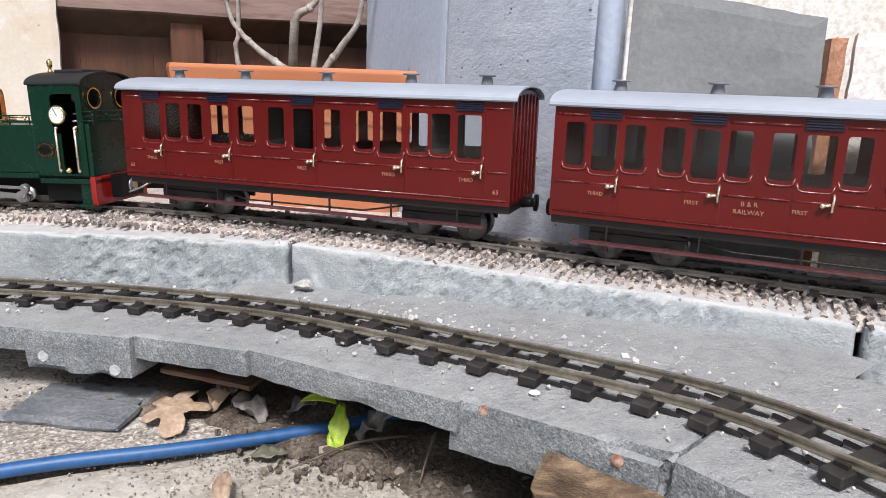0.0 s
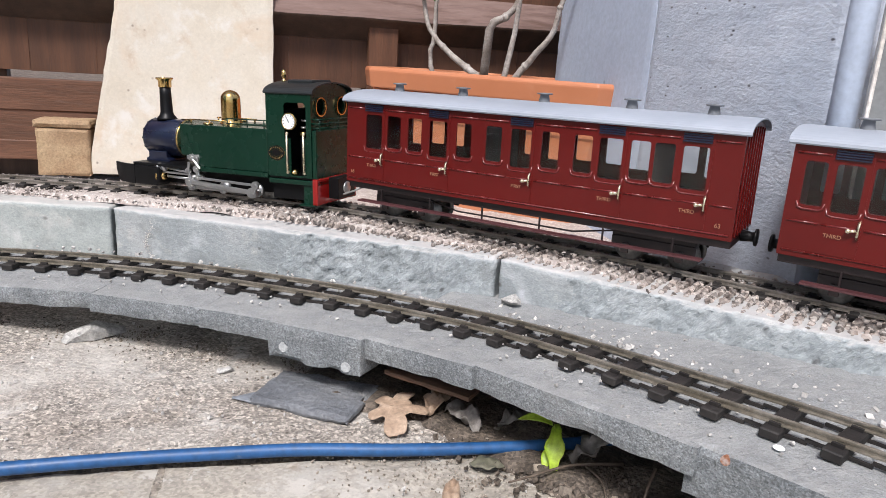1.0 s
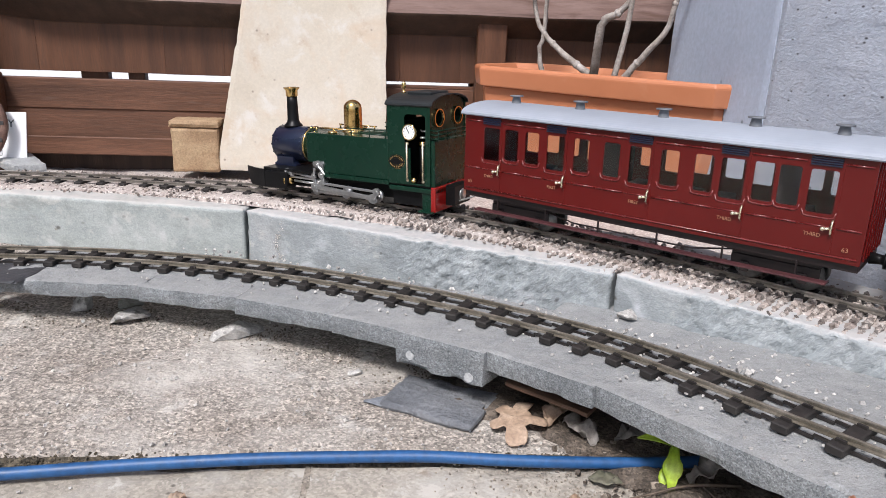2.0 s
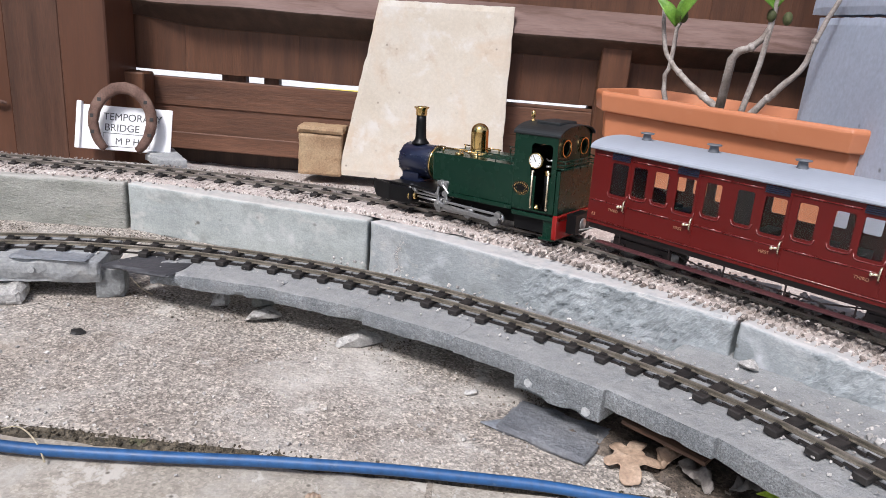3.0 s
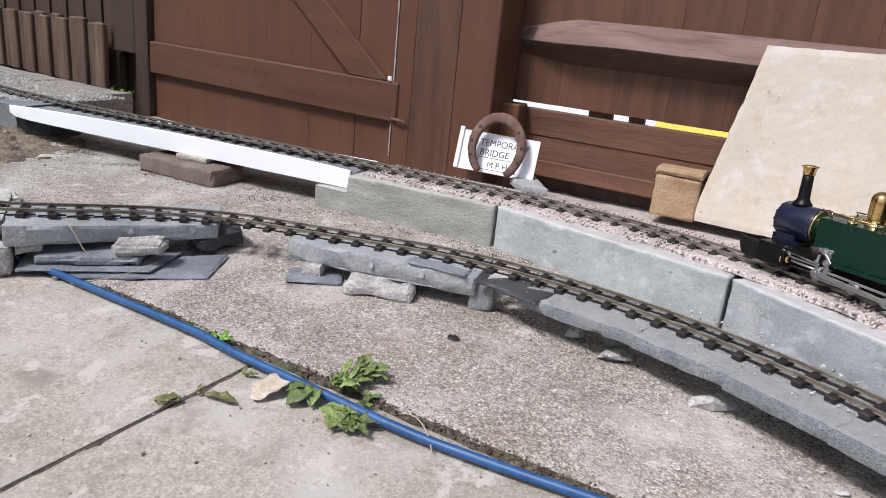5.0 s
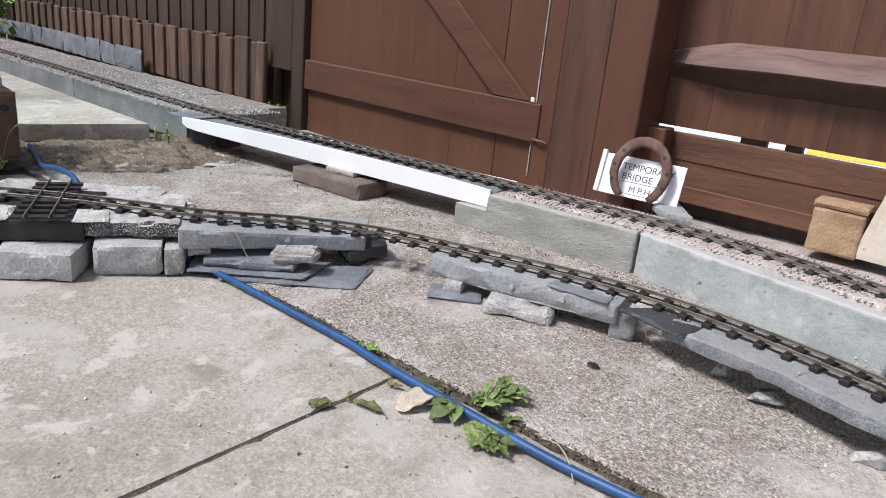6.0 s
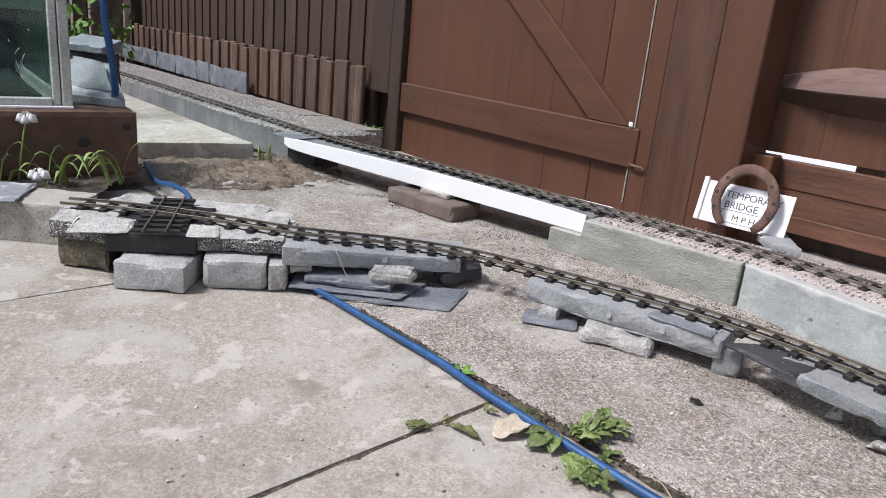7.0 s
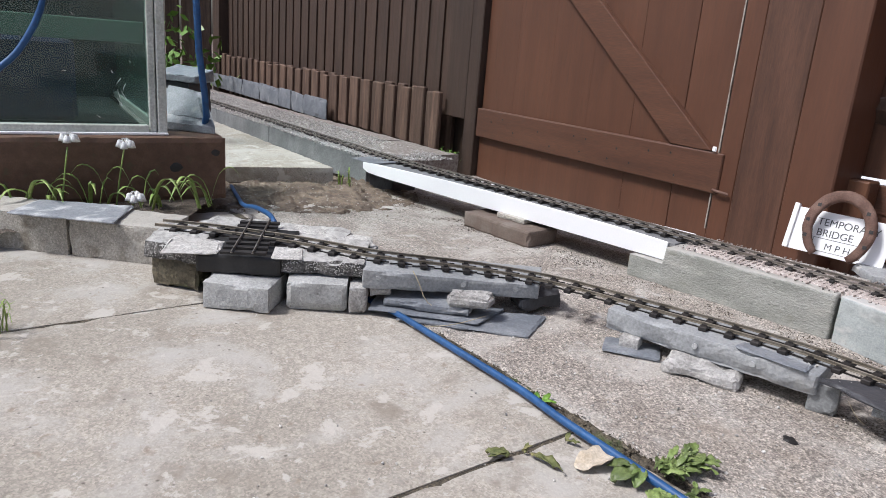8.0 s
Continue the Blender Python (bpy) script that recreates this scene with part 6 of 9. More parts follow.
hose("water_pipe", [(0.26, 0.86, 0.012), (0.19, 0.795, 0.009), (0.117, 0.746, 0.0072), (0.009, 0.684, 0.0072), (-0.086, 0.634, 0.0075), (-0.23, 0.538, 0.0072), (-0.379, 0.424, 0.0072), (-0.444, 0.380, 0.0075),
                    (-0.529, 0.332, 0.008), (-0.647, 0.266, 0.0085), (-0.739, 0.221, 0.0078), (-0.914, 0.116, 0.0072), (-0.985, 0.072, 0.0072), (-1.04, 0.03, 0.0072), (-1.2, -0.07, 0.0072)], 0.0051,
     "blue plastic water pipe lying along the paving joint")
hose("water_pipe", [(-1.25, -0.152, 0.076), (-1.30, -0.172, 0.082), (-1.40, -0.215, 0.070), (-1.53, -0.258, 0.042), (-1.70, -0.30, 0.016), (-1.90, -0.36, 0.012)], 0.0050, "blue plastic pipe running behind the crossing")
hose("water_pipe", [(-1.70, -0.385, 0.195), (-1.672, -0.372, 0.24), (-1.665, -0.385, 0.36), (-1.66, -0.392, 0.50), (-1.655, -0.40, 0.9)], 0.008, "blue plastic pipe rising beside the greenhouse")
hose("water_pipe", [(-1.36, -0.90, 0.20), (-1.41, -0.79, 0.262), (-1.449, -0.725, 0.318), (-1.467, -0.687, 0.364), (-1.485, -0.650, 0.45), (-1.49, -0.64, 0.56), (-1.48, -0.65, 0.9)], 0.0068,
     "blue plastic pipe hanging across the greenhouse glass")

# ---- timber beam and greenhouse ----
beam = tagged(part("timber_beam", rough_box([(-1.10, -1.48), (-1.640, -0.320), (-1.74, -0.366), (-1.20, -1.526)], 0.03, 0.180, cell=0.012, amp=0.0006, scale=60, edge=0.005, chip=0.0015, seed=20), M_BEAM),
              "heavy brown painted timber beam with dark knots", "timber beam")
for x, y, z, r in ((-1.591, -0.424, 0.110, 0.013), (-1.629, -0.343, 0.144, 0.0095)):
    bm = bmesh.new()
    bmesh.ops.create_uvsphere(bm, u_segments=14, v_segments=8, radius=r, matrix=Matrix.Translation((x, y, z)) @ Matrix.Rotation(math.atan2(0.422, 0.907), 4, "Z") @ Matrix.Diagonal((0.14, 1.1, 0.8, 1)))
    for v in bm.verts:
        v.co += Vector((0.0, noise.noise(v.co * 150), noise.noise(v.co * 150 + Vector((2, 0, 0))))) * r * 0.22
    part("knot", bm, M_TAR, beam, "dark knot")

GD = Vector((-0.422, 0.907, 0.0))
GB = Vector((-0.907, -0.422, 0.0))
GO = Vector((-1.640, -0.320, 0.0)) + GB * 0.035 - GD * 0.130     # greenhouse corner on the beam
GHM = Matrix.Translation(GO) @ Matrix.Rotation(math.atan2(-GD.y, -GD.x), 4, "Z")
gh = tagged(empty("greenhouse", GHM), "old aluminium framed greenhouse with dirty glass", "greenhouse")


def gpart(name, x0, x1, y0, y1, z0, z1, material, label="", bev=0.002):
    bm = bmesh.new()
    box(bm, x0, x1, y0, y1, z0, z1, bev=bev)
    return part(name, bm, material, gh, label)


# local x runs away from the corner along the beam, minus y goes back into the greenhouse
gpart("corner_post", -0.004, 0.016, -0.03, 0.0, 0.181, 1.9, M_ALU, "pale aluminium corner post")
gpart("corner_post", 0.018, 0.034, -0.028, -0.006, 0.181, 1.9, M_ALU)
gpart("sill", 0.036, 1.2, -0.026, 0.0, 0.181, 0.202, M_ALU, "pale aluminium sill")
gpart("sill", -0.004, 0.014, -1.2, -0.032, 0.181, 0.202, M_ALU)
# Bright line below the sill, built as a thin white strip.
gpart("drip_strip", -0.004, 1.2, 0.003, 0.012, 0.1805, 0.186, M_WHITE, "thin white strip below the sill", bev=0.001)
gpart("glass_pane", 0.034, 1.2, -0.016, -0.012, 0.2, 1.8, M_GLASS, "dirty glass pane", bev=0)
gpart("glass_pane", 0.004, 0.008, -1.2, -0.03, 0.2, 1.8, M_GLASS, "dirty glass pane", bev=0)
M_GREENP = mat("dull_green_paint", [(0.20, 0.34, 0.26), (0.27, 0.42, 0.32)], 12, 160, bump=0.3)
M_NAVY = mat("dark_blue_cloth", [(0.020, 0.028, 0.085), (0.034, 0.044, 0.125)], 20, 200, bump=0.3)
# Near-black colour stands in for the dim inside of the open-topped greenhouse.
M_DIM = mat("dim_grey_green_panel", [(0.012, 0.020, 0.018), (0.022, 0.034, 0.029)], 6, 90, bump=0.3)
gpart("staging_rail", 0.03, 1.2, -0.12, -0.08, 0.380, 0.428, M_GREENP, "dull green staging rail behind the glass")
gpart("storage_bin", 0.17, 0.7, -0.4, -0.16, 0.19, 0.378, M_NAVY, "dark blue bin behind the glass", bev=0.01)
# Added panel that keeps the view through the glass dark.
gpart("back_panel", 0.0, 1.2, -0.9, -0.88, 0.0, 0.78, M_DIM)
for ob in gh.children:
    if ob.name.startswith("glass_pane"):
        ob.visible_shadow = False
# dried white smears on the pane
gr = random.Random(5)
for k, (x, z, l, a) in enumerate(((0.094, 0.297, 0.016, -55), (0.0835, 0.284, 0.018, -70), (0.0855, 0.268, 0.020, 65), (0.094, 0.252, 0.018, 60), (0.095, 0.270, 0.022, 78), (0.107, 0.318, 0.006, 80), (0.070, 0.342, 0.006, 70), (0.202, 0.315, 0.008, 5), (0.180, 0.435, 0.006, 80), (0.139, 0.218, 0.008, 30))):
    bm = bmesh.new()
    d = Vector((math.cos(radians(a)), 0, math.sin(radians(a)))) * l / 2
    c = Vector((x, -0.0116, z))
    tube(bm, [c - d, c - d * 0.3 + Vector((gr.uniform(-0.001, 0.001), 0, 0.001)), c + d * 0.4 + Vector((0.001, 0, gr.uniform(-0.001, 0.001))), c + d], 0.0009, n=6, taper=0.0003)
    part("smear", bm, M_PLUG, gh, "dried white smear on the glass")
# Added dark block that fills the inside below the staging.
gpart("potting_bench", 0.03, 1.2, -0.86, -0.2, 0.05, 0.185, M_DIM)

# slates and a block on the beam beside the greenhouse
slab("slate_shard", [(-1.722, -0.505), (-1.672, -0.352), (-1.742, -0.392), (-1.80, -0.50)], [0.181, 0.181, 0.235, 0.235], [0.203, 0.199, 0.275, 0.282], M_SLATE, "thick blue grey slate lying on the beam end", "slate", seed=130, chip=0.012)
slab("slate_shard", [(-1.735, -0.495), (-1.690, -0.385), (-1.735, -0.41), (-1.785, -0.49)], [0.213, 0.213, 0.271, 0.275], [0.220, 0.219, 0.279, 0.283], M_SLATE, "thin slate resting on a thicker one", "slate", seed=131, chip=0.012)
slab("dark_block", [(-1.80, -0.52), (-1.765, -0.435), (-1.85, -0.40), (-1.90, -0.50)], [0.05, 0.05, 0.05, 0.05], 0.292, M_SLATED, "dark stone block behind the beam", "stone", seed=132)
slab("slate_shard", [(-1.80, -0.53), (-1.745, -0.415), (-1.84, -0.39), (-1.91, -0.50)], 0.293, [0.312, 0.309, 0.324, 0.33], M_SLATE, "pale blue grey slate lying on the dark block", "slate", seed=133, chip=0.015)

# soil bed and plants behind the kerb blocks
bm = bmesh.new()
bmesh.ops.create_grid(bm, x_segments=40, y_segments=24, size=1)
for v in bm.verts:
    a, b = (v.co.x + 1) / 2, (v.co.y + 1) / 2
    p = Vector((-1.28 - 0.22 * b - 0.12 * a, -0.36 - 0.70 * (1 - a), 0))
    p.x += 0.26 * (1 - a)
    v.co = Vector((p.x, p.y, 0.034 + 0.010 * noise.noise(p * 40)))
tagged(part("soil_bed", bm, M_SOILD, smooth=True), "dark soil bed between kerb and timber beam", "soil", kind="structure")


def blade(pts, w, material, parent, name="blade"):
    bm = bmesh.new()
    sp, _ = spline(pts, 0.01)
    prev = None
    n = len(sp)
    for i, p in enumerate(sp):
        t = i / max(1, n - 1)
        d = Vector(sp[min(i + 1, n - 1)]) - Vector(sp[max(i - 1, 0)])
        s = d.cross(Vector((0, 0, 1)))
        s = s.normalized() if s.length > 1e-5 else Vector((1, 0, 0))
        ww = w * (0.7 + 0.5 * math.sin(math.pi * t)) * (1 - t ** 4)
        c = Vector(p)
        row = [bm.verts.new(c + s * ww * 0.5), bm.verts.new(c + Vector((0, 0, -ww * 0.25))), bm.verts.new(c - s * ww * 0.5), bm.verts.new(c + Vector((0, 0, -ww * 0.1)))]
        if prev:
            for k in range(4):
                bm.faces.new((prev[k], prev[(k + 1) % 4], row[(k + 1) % 4], row[k]))
        prev = row
    bmesh.ops.recalc_face_normals(bm, faces=bm.faces)
    return part(name, bm, material, parent, smooth=True)


rr = random.Random(8)


def clump(name, label, centre, spread, count, length, w, material, lean=1.0, toward=(0.6, 0.1)):
    cl = tagged(empty(name), label, "plant")
    for k in range(count):
        x, y = centre[0] + rr.uniform(-1, 1) * spread[0], centre[1] + rr.uniform(-1, 1) * spread[1]
        a = rr.uniform(0, 2 * math.pi)
        dx, dy = math.cos(a) + toward[0], math.sin(a) + toward[1]
        L = length * rr.uniform(0.6, 1.1)
        h = L * rr.uniform(0.5, 0.75)
        z = centre[2]
        o = L * 0.55 * lean
        blade([(x, y, z), (x + dx * o * 0.25, y + dy * o * 0.25, z + h * 0.8), (x + dx * o * 0.65, y + dy * o * 0.65, z + h), (x + dx * o, y + dy * o, z + h * rr.uniform(0.35, 0.75))], w, material, cl)
    return cl


for c, n in (((-1.40, -0.66, 0.035), 9), ((-1.455, -0.55, 0.035), 9), ((-1.50, -0.45, 0.035), 9), ((-1.535, -0.37, 0.035), 8)):
    clump("strappy_plant", "clump of arching strap shaped green leaves beside the beam", c, (0.03, 0.035), n - 1, 0.122, 0.0092, M_GRASS, 1.3)
rr = random.Random(31)


def flower(name, base, top, label):
    f = tagged(empty(name), label, "flower")
    bm = bmesh.new()
    b, t = Vector(base), Vector(top)
    sp, _ = spline([b, b * 0.6 + t * 0.4 + Vector((0.004, 0, 0)), t + Vector((0, 0, 0.002))], 0.01)
    tube(bm, [Vector(p) for p in sp], 0.0017, n=6)
    part("stalk", bm, M_GRASS, f, smooth=True)
    for k in range(6):
        a = k * 1.05
        c = t + Vector((0.013 * math.cos(a), 0.013 * math.sin(a), -0.006 + 0.003 * (k % 2)))
        bm = bmesh.new()
        tube(bm, [t + Vector((0, 0, 0.003)), (t + c) / 2 + Vector((0, 0, 0.005)), c], 0.0007, n=5)
        lathe(bm, [(0.001, 0.004), (0.0040, 0.002), (0.0062, -0.005), (0.0085, -0.0115), (0.0055, -0.010)], 8, Matrix.Translation(c))
        part("bell", bm, M_FLOWER, f, "white bell shaped floret", smooth=True)
    return f


flower("white_flower", (-1.425, -0.615, 0.033), (-1.462, -0.606, 0.192), "white nodding bell flower on a green stalk")
flower("white_flower", (-1.475, -0.523, 0.033), (-1.503, -0.506, 0.180), "white nodding bell flower on a green stalk")
flower("white_flower", (-1.42, -0.47, 0.05), (-1.385, -0.452, 0.090), "white flower drooping over the kerb")

clump("grass_tuft", "tuft of pale green grass on the patio", (-0.865, -0.485, -0.003), (0.02, 0.02), 26, 0.075, 0.0022, M_GRASS, 0.9, (0.0, 0.0))
clump("grass_tuft", "green grass tuft beside the bridge end", (-2.02, -0.05, 0.0), (0.03, 0.025), 12, 0.085, 0.005, M_GRASS, 0.6, (0.2, -0.2))
clump("weed", "small green weed at the foot of the gate", (-2.38, 0.30, 0.05), (0.08, 0.03), 26, 0.05, 0.008, M_LEAF, 0.9, (0.2, -0.2))


def rosette(name, label, leaves, material=M_LEAF):
    r = tagged(empty(name), label, "plant")
    for k, (b, t, w, lobes) in enumerate(leaves):
        part("leaf", leaf(b, t, w, 0.14 if lobes else 0.1, lobes, seed=k, wav=0.17, fold=0.15 + 0.35 * ((k * 7) % 5) / 5), material, r, smooth=True)
    return r


LV = []
# broad leaves on the patio side of the pipe, a tight mat beside them, and a longer spray on the path side
for bx0, by0, dx, dy, L, w in ((-0.545, 0.322, 0.012, -0.030, 0.036, 0.024), (-0.548, 0.318, -0.012, -0.026, 0.028, 0.017), (-0.540, 0.326, 0.020, -0.016, 0.026, 0.016), (-0.552, 0.316, -0.02, -0.008, 0.018, 0.011)):
    e = Vector((dx, dy)).normalized() * L
    LV.append(((bx0, by0, 0.012), (bx0 + e.x, by0 + e.y, 0.004), w, 0))
for k in range(24):
    t = rr.random()
    bx0, by0 = -0.512 + 0.036 * t + rr.uniform(-0.006, 0.006), 0.328 + 0.014 * t + rr.uniform(-0.007, 0.007)
    ang, L = rr.uniform(-0.8, 1.2), rr.uniform(0.018, 0.030)
    LV.append(((bx0, by0, 0.006), (bx0 + L * math.cos(ang), by0 + L * math.sin(ang), 0.004 + rr.uniform(0, 0.004)), L * rr.uniform(0.5, 0.7), rr.choice((0, 2))))
for k in range(64):
    t = rr.random() ** 0.9
    bx0, by0 = -0.542 - 0.022 * t + rr.uniform(-0.010, 0.010), 0.340 + 0.052 * t + rr.uniform(-0.006, 0.006)
    ang, L = 1.75 + rr.uniform(-1.3, 1.1), rr.uniform(0.012, 0.032)
    LV.append(((bx0, by0, 0.007 + 0.006 * rr.random()), (bx0 + L * math.cos(ang), by0 + L * math.sin(ang), 0.002 + rr.uniform(0, 0.020)), L * rr.uniform(0.24, 0.46), rr.choice((0, 3, 3))))
rosette("dandelion", "leafy green dandelion growing over the blue pipe", LV, M_DAND)
LV = []
for k in range(6):
    b = (-0.513 + rr.uniform(-0.012, 0.012), 0.374 + rr.uniform(-0.010, 0.010), 0.002)
    ang, L = rr.uniform(0, 6.3), rr.uniform(0.010, 0.016)
    LV.append((b, (b[0] + L * math.cos(ang), b[1] + L * math.sin(ang), 0.005), L * 0.55, 0))
rosette("creeping_weed", "small yellow green weed at the path edge", LV, M_DAND)
LV = [((-0.5775, 0.190, 0.004), (-0.586, 0.164, 0.003), 0.016, 0), ((-0.579, 0.186, 0.006), (-0.576, 0.166, 0.002), 0.010, 0), ((-0.580, 0.218, 0.002), (-0.552, 0.243, 0.002), 0.012, 0), ((-0.584, 0.214, 0.001), (-0.566, 0.226, 0.006), 0.008, 0),
      ((-0.590, 0.206, 0.001), (-0.586, 0.216, 0.010), 0.005, 0), ((-0.585, 0.208, 0.001), (-0.596, 0.214, 0.008), 0.005, 0), ((-0.612, 0.262, 0.001), (-0.602, 0.276, 0.005), 0.006, 0), ((-0.612, 0.262, 0.001), (-0.624, 0.270, 0.005), 0.006, 0)]
M_WEED = mat("yellowing_weed_leaf", [(0.08, 0.10, 0.03), (0.15, 0.16, 0.055), (0.24, 0.21, 0.10)], 60, 300, bump=0.3)
rosette("creeping_weed", "small yellowing weed in the paving joint", LV, M_WEED)
rosette("creeping_weed", "small green weed beside the pipe", [((-0.70, 0.255, 0.003), (-0.715, 0.268, 0.008), 0.008, 0), ((-0.70, 0.255, 0.003), (-0.69, 0.27, 0.008), 0.008, 0), ((-0.705, 0.25, 0.003), (-0.72, 0.25, 0.007), 0.007, 0)])


def dry_leaf(name, c, L, w, ang, material, label, lobes=3, tilt=0.012, wav=0.26):
    o = tagged(empty(name), label, "dead leaf")
    d = Vector((math.cos(ang), math.sin(ang), 0))
    c = Vector(c)
    part("blade", leaf(c - d * L / 2, c + d * L / 2 + Vector((0, 0, tilt)), w, 0.22 if wav > 0.2 else 0.06, lobes, wav=wav, seed=c.x * 9, n=14), material, o, smooth=True)
    return o


M_PALELEAF = mat("pale_papery_leaf", [(0.42, 0.34, 0.24), (0.52, 0.45, 0.35), (0.58, 0.52, 0.43)], 40, 300, rough=(0.5, 0.8), bump=0.5)
fl = tagged(empty("fig_leaf"), "large pale brown dead lobed leaf on the ground", "dead leaf")
bm = bmesh.new()
LOBES = ((1.62, 0.034, 0.46), (0.20, 0.029, 0.44), (-1.14, 0.033, 0.58), (-2.39, 0.024, 0.55), (2.55, 0.027, 0.46))
shells = []
for off in (0.0, -0.0006):
    shell = []
    for i in range(72):
        th = 2 * math.pi * i / 72
        reach = 0.0155
        for a, L, w in LOBES:
            dth = math.atan2(math.sin(th - a), math.cos(th - a))
            reach = max(reach, L * math.exp(-(dth / w) ** 4) * (1 + 0.06 * noise.noise(Vector((th * 7, L * 90, 0)))))
        shell.append([bm.verts.new((reach * f * math.cos(th), reach * f * math.sin(th), 0.0045 - 4.5 * (reach * f) ** 2 + 0.0035 * noise.noise(Vector((th * 1.5, f * 2, 4))) * f + off)) for f in (0.12, 0.4, 0.7, 0.88, 1.0)])
    shells.append(shell)
for i in range(72):
    for k in range(4):
        for n_, sh in enumerate(shells):
            q4 = (sh[i][k], sh[i][k + 1], sh[(i + 1) % 72][k + 1], sh[(i + 1) % 72][k])
            bm.faces.new(q4 if n_ == 0 else q4[::-1])
    bm.faces.new((shells[0][i][4], shells[1][i][4], shells[1][(i + 1) % 72][4], shells[0][(i + 1) % 72][4]))
for n_, sh in enumerate(shells):
    hub = [row[0] for row in sh]
    bm.faces.new(hub if n_ == 0 else hub[::-1])
bmesh.ops.recalc_face_normals(bm, faces=bm.faces)
part("blade", bm, M_TAN, fl, smooth=True).matrix_local = pose(-0.0165, 0.7375, 0.0085, 8, -6, 0)
dry_leaf("dead_leaf", (0.040, 0.752, 0.008), 0.040, 0.022, 2.7, M_DRYG, "crumpled grey dead leaf in the hollow", 0, 0.006)
dry_leaf("dead_leaf", (0.156, 0.732, 0.010), 0.040, 0.020, 0.4, M_DRYG, "crumpled grey dead leaf in the hollow", tilt=0.02)
dry_leaf("dead_leaf", (0.078, 0.700, 0.002), 0.028, 0.018, 0.1, M_DEADG, "dark green brown dead leaf on the ground", 0, 0.003, 0.12)
dry_leaf("dead_leaf", (0.068, 0.645, 0.002), 0.030, 0.013, 1.9, M_DRY, "curled brown dead leaf standing on the paving", 0, 0.010)
dry_leaf("dead_leaf", (0.085, 0.768, 0.006), 0.036, 0.020, 0.5, M_DRYG, "crumpled grey dead leaf in the hollow", 3, 0.010)
dry_leaf("dead_leaf", (0.012, 0.768, 0.006), 0.040, 0.024, 1.4, M_DRY, "crumpled brown dead leaf in the hollow", 3, 0.012)
dry_leaf("dead_leaf", (-0.570, 0.285, 0.003), 0.062, 0.032, 2.07, M_PALELEAF, "pale dry leaf lying by the pipe", 0, 0.002, 0.10)
dry_leaf("dead_leaf", (-0.20, 0.512, 0.002), 0.014, 0.009, 0.5, M_DRY, "small orange dead leaf on the paving", 0, 0.002)
dry_leaf("dead_leaf", (0.03, 0.60, 0.001), 0.03, 0.016, 1.4, M_DRY, "curled brown dead leaf on the paving", 0, 0.004)
M_LIME = mat("lime_green_leaf", [(0.22, 0.36, 0.02), (0.32, 0.46, 0.03), (0.40, 0.52, 0.06)], 40, 300, rough=(0.35, 0.55), bump=0.2, depth=0.0006)
sp = tagged(empty("seedling"), "bright green seedling growing in the hollow", "plant")
for b, t, w, c, lobes in [((0.121, 0.726, 0.036), (0.096, 0.718, 0.041), 0.008, 0.5, 0), ((0.123, 0.734, 0.033), (0.128, 0.708, 0.003), 0.016, 0.3, 2), ((0.122, 0.730, 0.014), (0.119, 0.714, 0.004), 0.010, 0.3, 0), ((0.125, 0.736, 0.004), (0.122, 0.728, 0.034), 0.004, 0.2, 0)]:
    part("leaf", leaf(b, t, w, c, lobes, up=(0, -0.5, 0.8)), M_LIME, sp, smooth=True)


def twig(name, pts, r, label, material=M_TWIG):
    bm = bmesh.new()
    s, _ = spline(pts, 0.008)
    tube(bm, [Vector(p) for p in s], r, n=6, taper=r * 0.5)
    return tagged(part(name, bm, material, smooth=True), label, "twig")


twig("twig", [(0.176, 0.742, 0.008), (0.14, 0.715, 0.012), (0.11, 0.692, 0.006), (0.096, 0.682, 0.003)], 0.0015, "brown bent twig on the ground")
twig("twig", [(0.15, 0.722, 0.010), (0.165, 0.705, 0.010), (0.172, 0.682, 0.004)], 0.0009, "thin brown twig in the hollow")
twig("twig", [(0.20, 0.70, 0.035), (0.196, 0.69, 0.02), (0.193, 0.672, 0.003)], 0.0013, "thin brown twig hanging in the hollow")
twig("straw", [(-0.402, 0.396, 0.002), (-0.420, 0.398, 0.014), (-0.446, 0.397, 0.017), (-0.476, 0.393, 0.004)], 0.0009, "pale dry straw arching over the pipe", M_STRAW)
twig("straw", [(-0.93, 0.10, 0.004), (-0.925, 0.16, 0.012), (-0.945, 0.22, 0.022)], 0.0009, "pale dry straw by the slates", M_STRAW)
twig("straw", [(-0.992, 0.10, 0.076), (-0.982, 0.11, 0.06), (-0.975, 0.125, 0.03), (-0.965, 0.16, 0.014)], 0.0009, "pale dry straw hanging over the slab", M_STRAW)
twig("straw", [(-0.66, 0.665, 0.004), (-0.655, 0.645, 0.02), (-0.662, 0.63, 0.045)], 0.0008, "pale dry straw under the edging", M_STRAW)

# dark blotch and pale paint marks on the concrete
bm = bmesh.new()
bmesh.ops.create_uvsphere(bm, u_segments=12, v_segments=7, radius=0.0085, matrix=Matrix.Translation((-0.623, 0.543, 0.0012)) @ Matrix.Diagonal((1.2, 0.9, 0.25, 1)))
for v in bm.verts:
    v.co += Vector((noise.noise(v.co * 220), noise.noise(v.co * 220 + Vector((1, 0, 0))), 0)) * 0.004
tagged(part("tar_spot", bm, M_TAR), "dark spot of tar on the path", "tar spot")

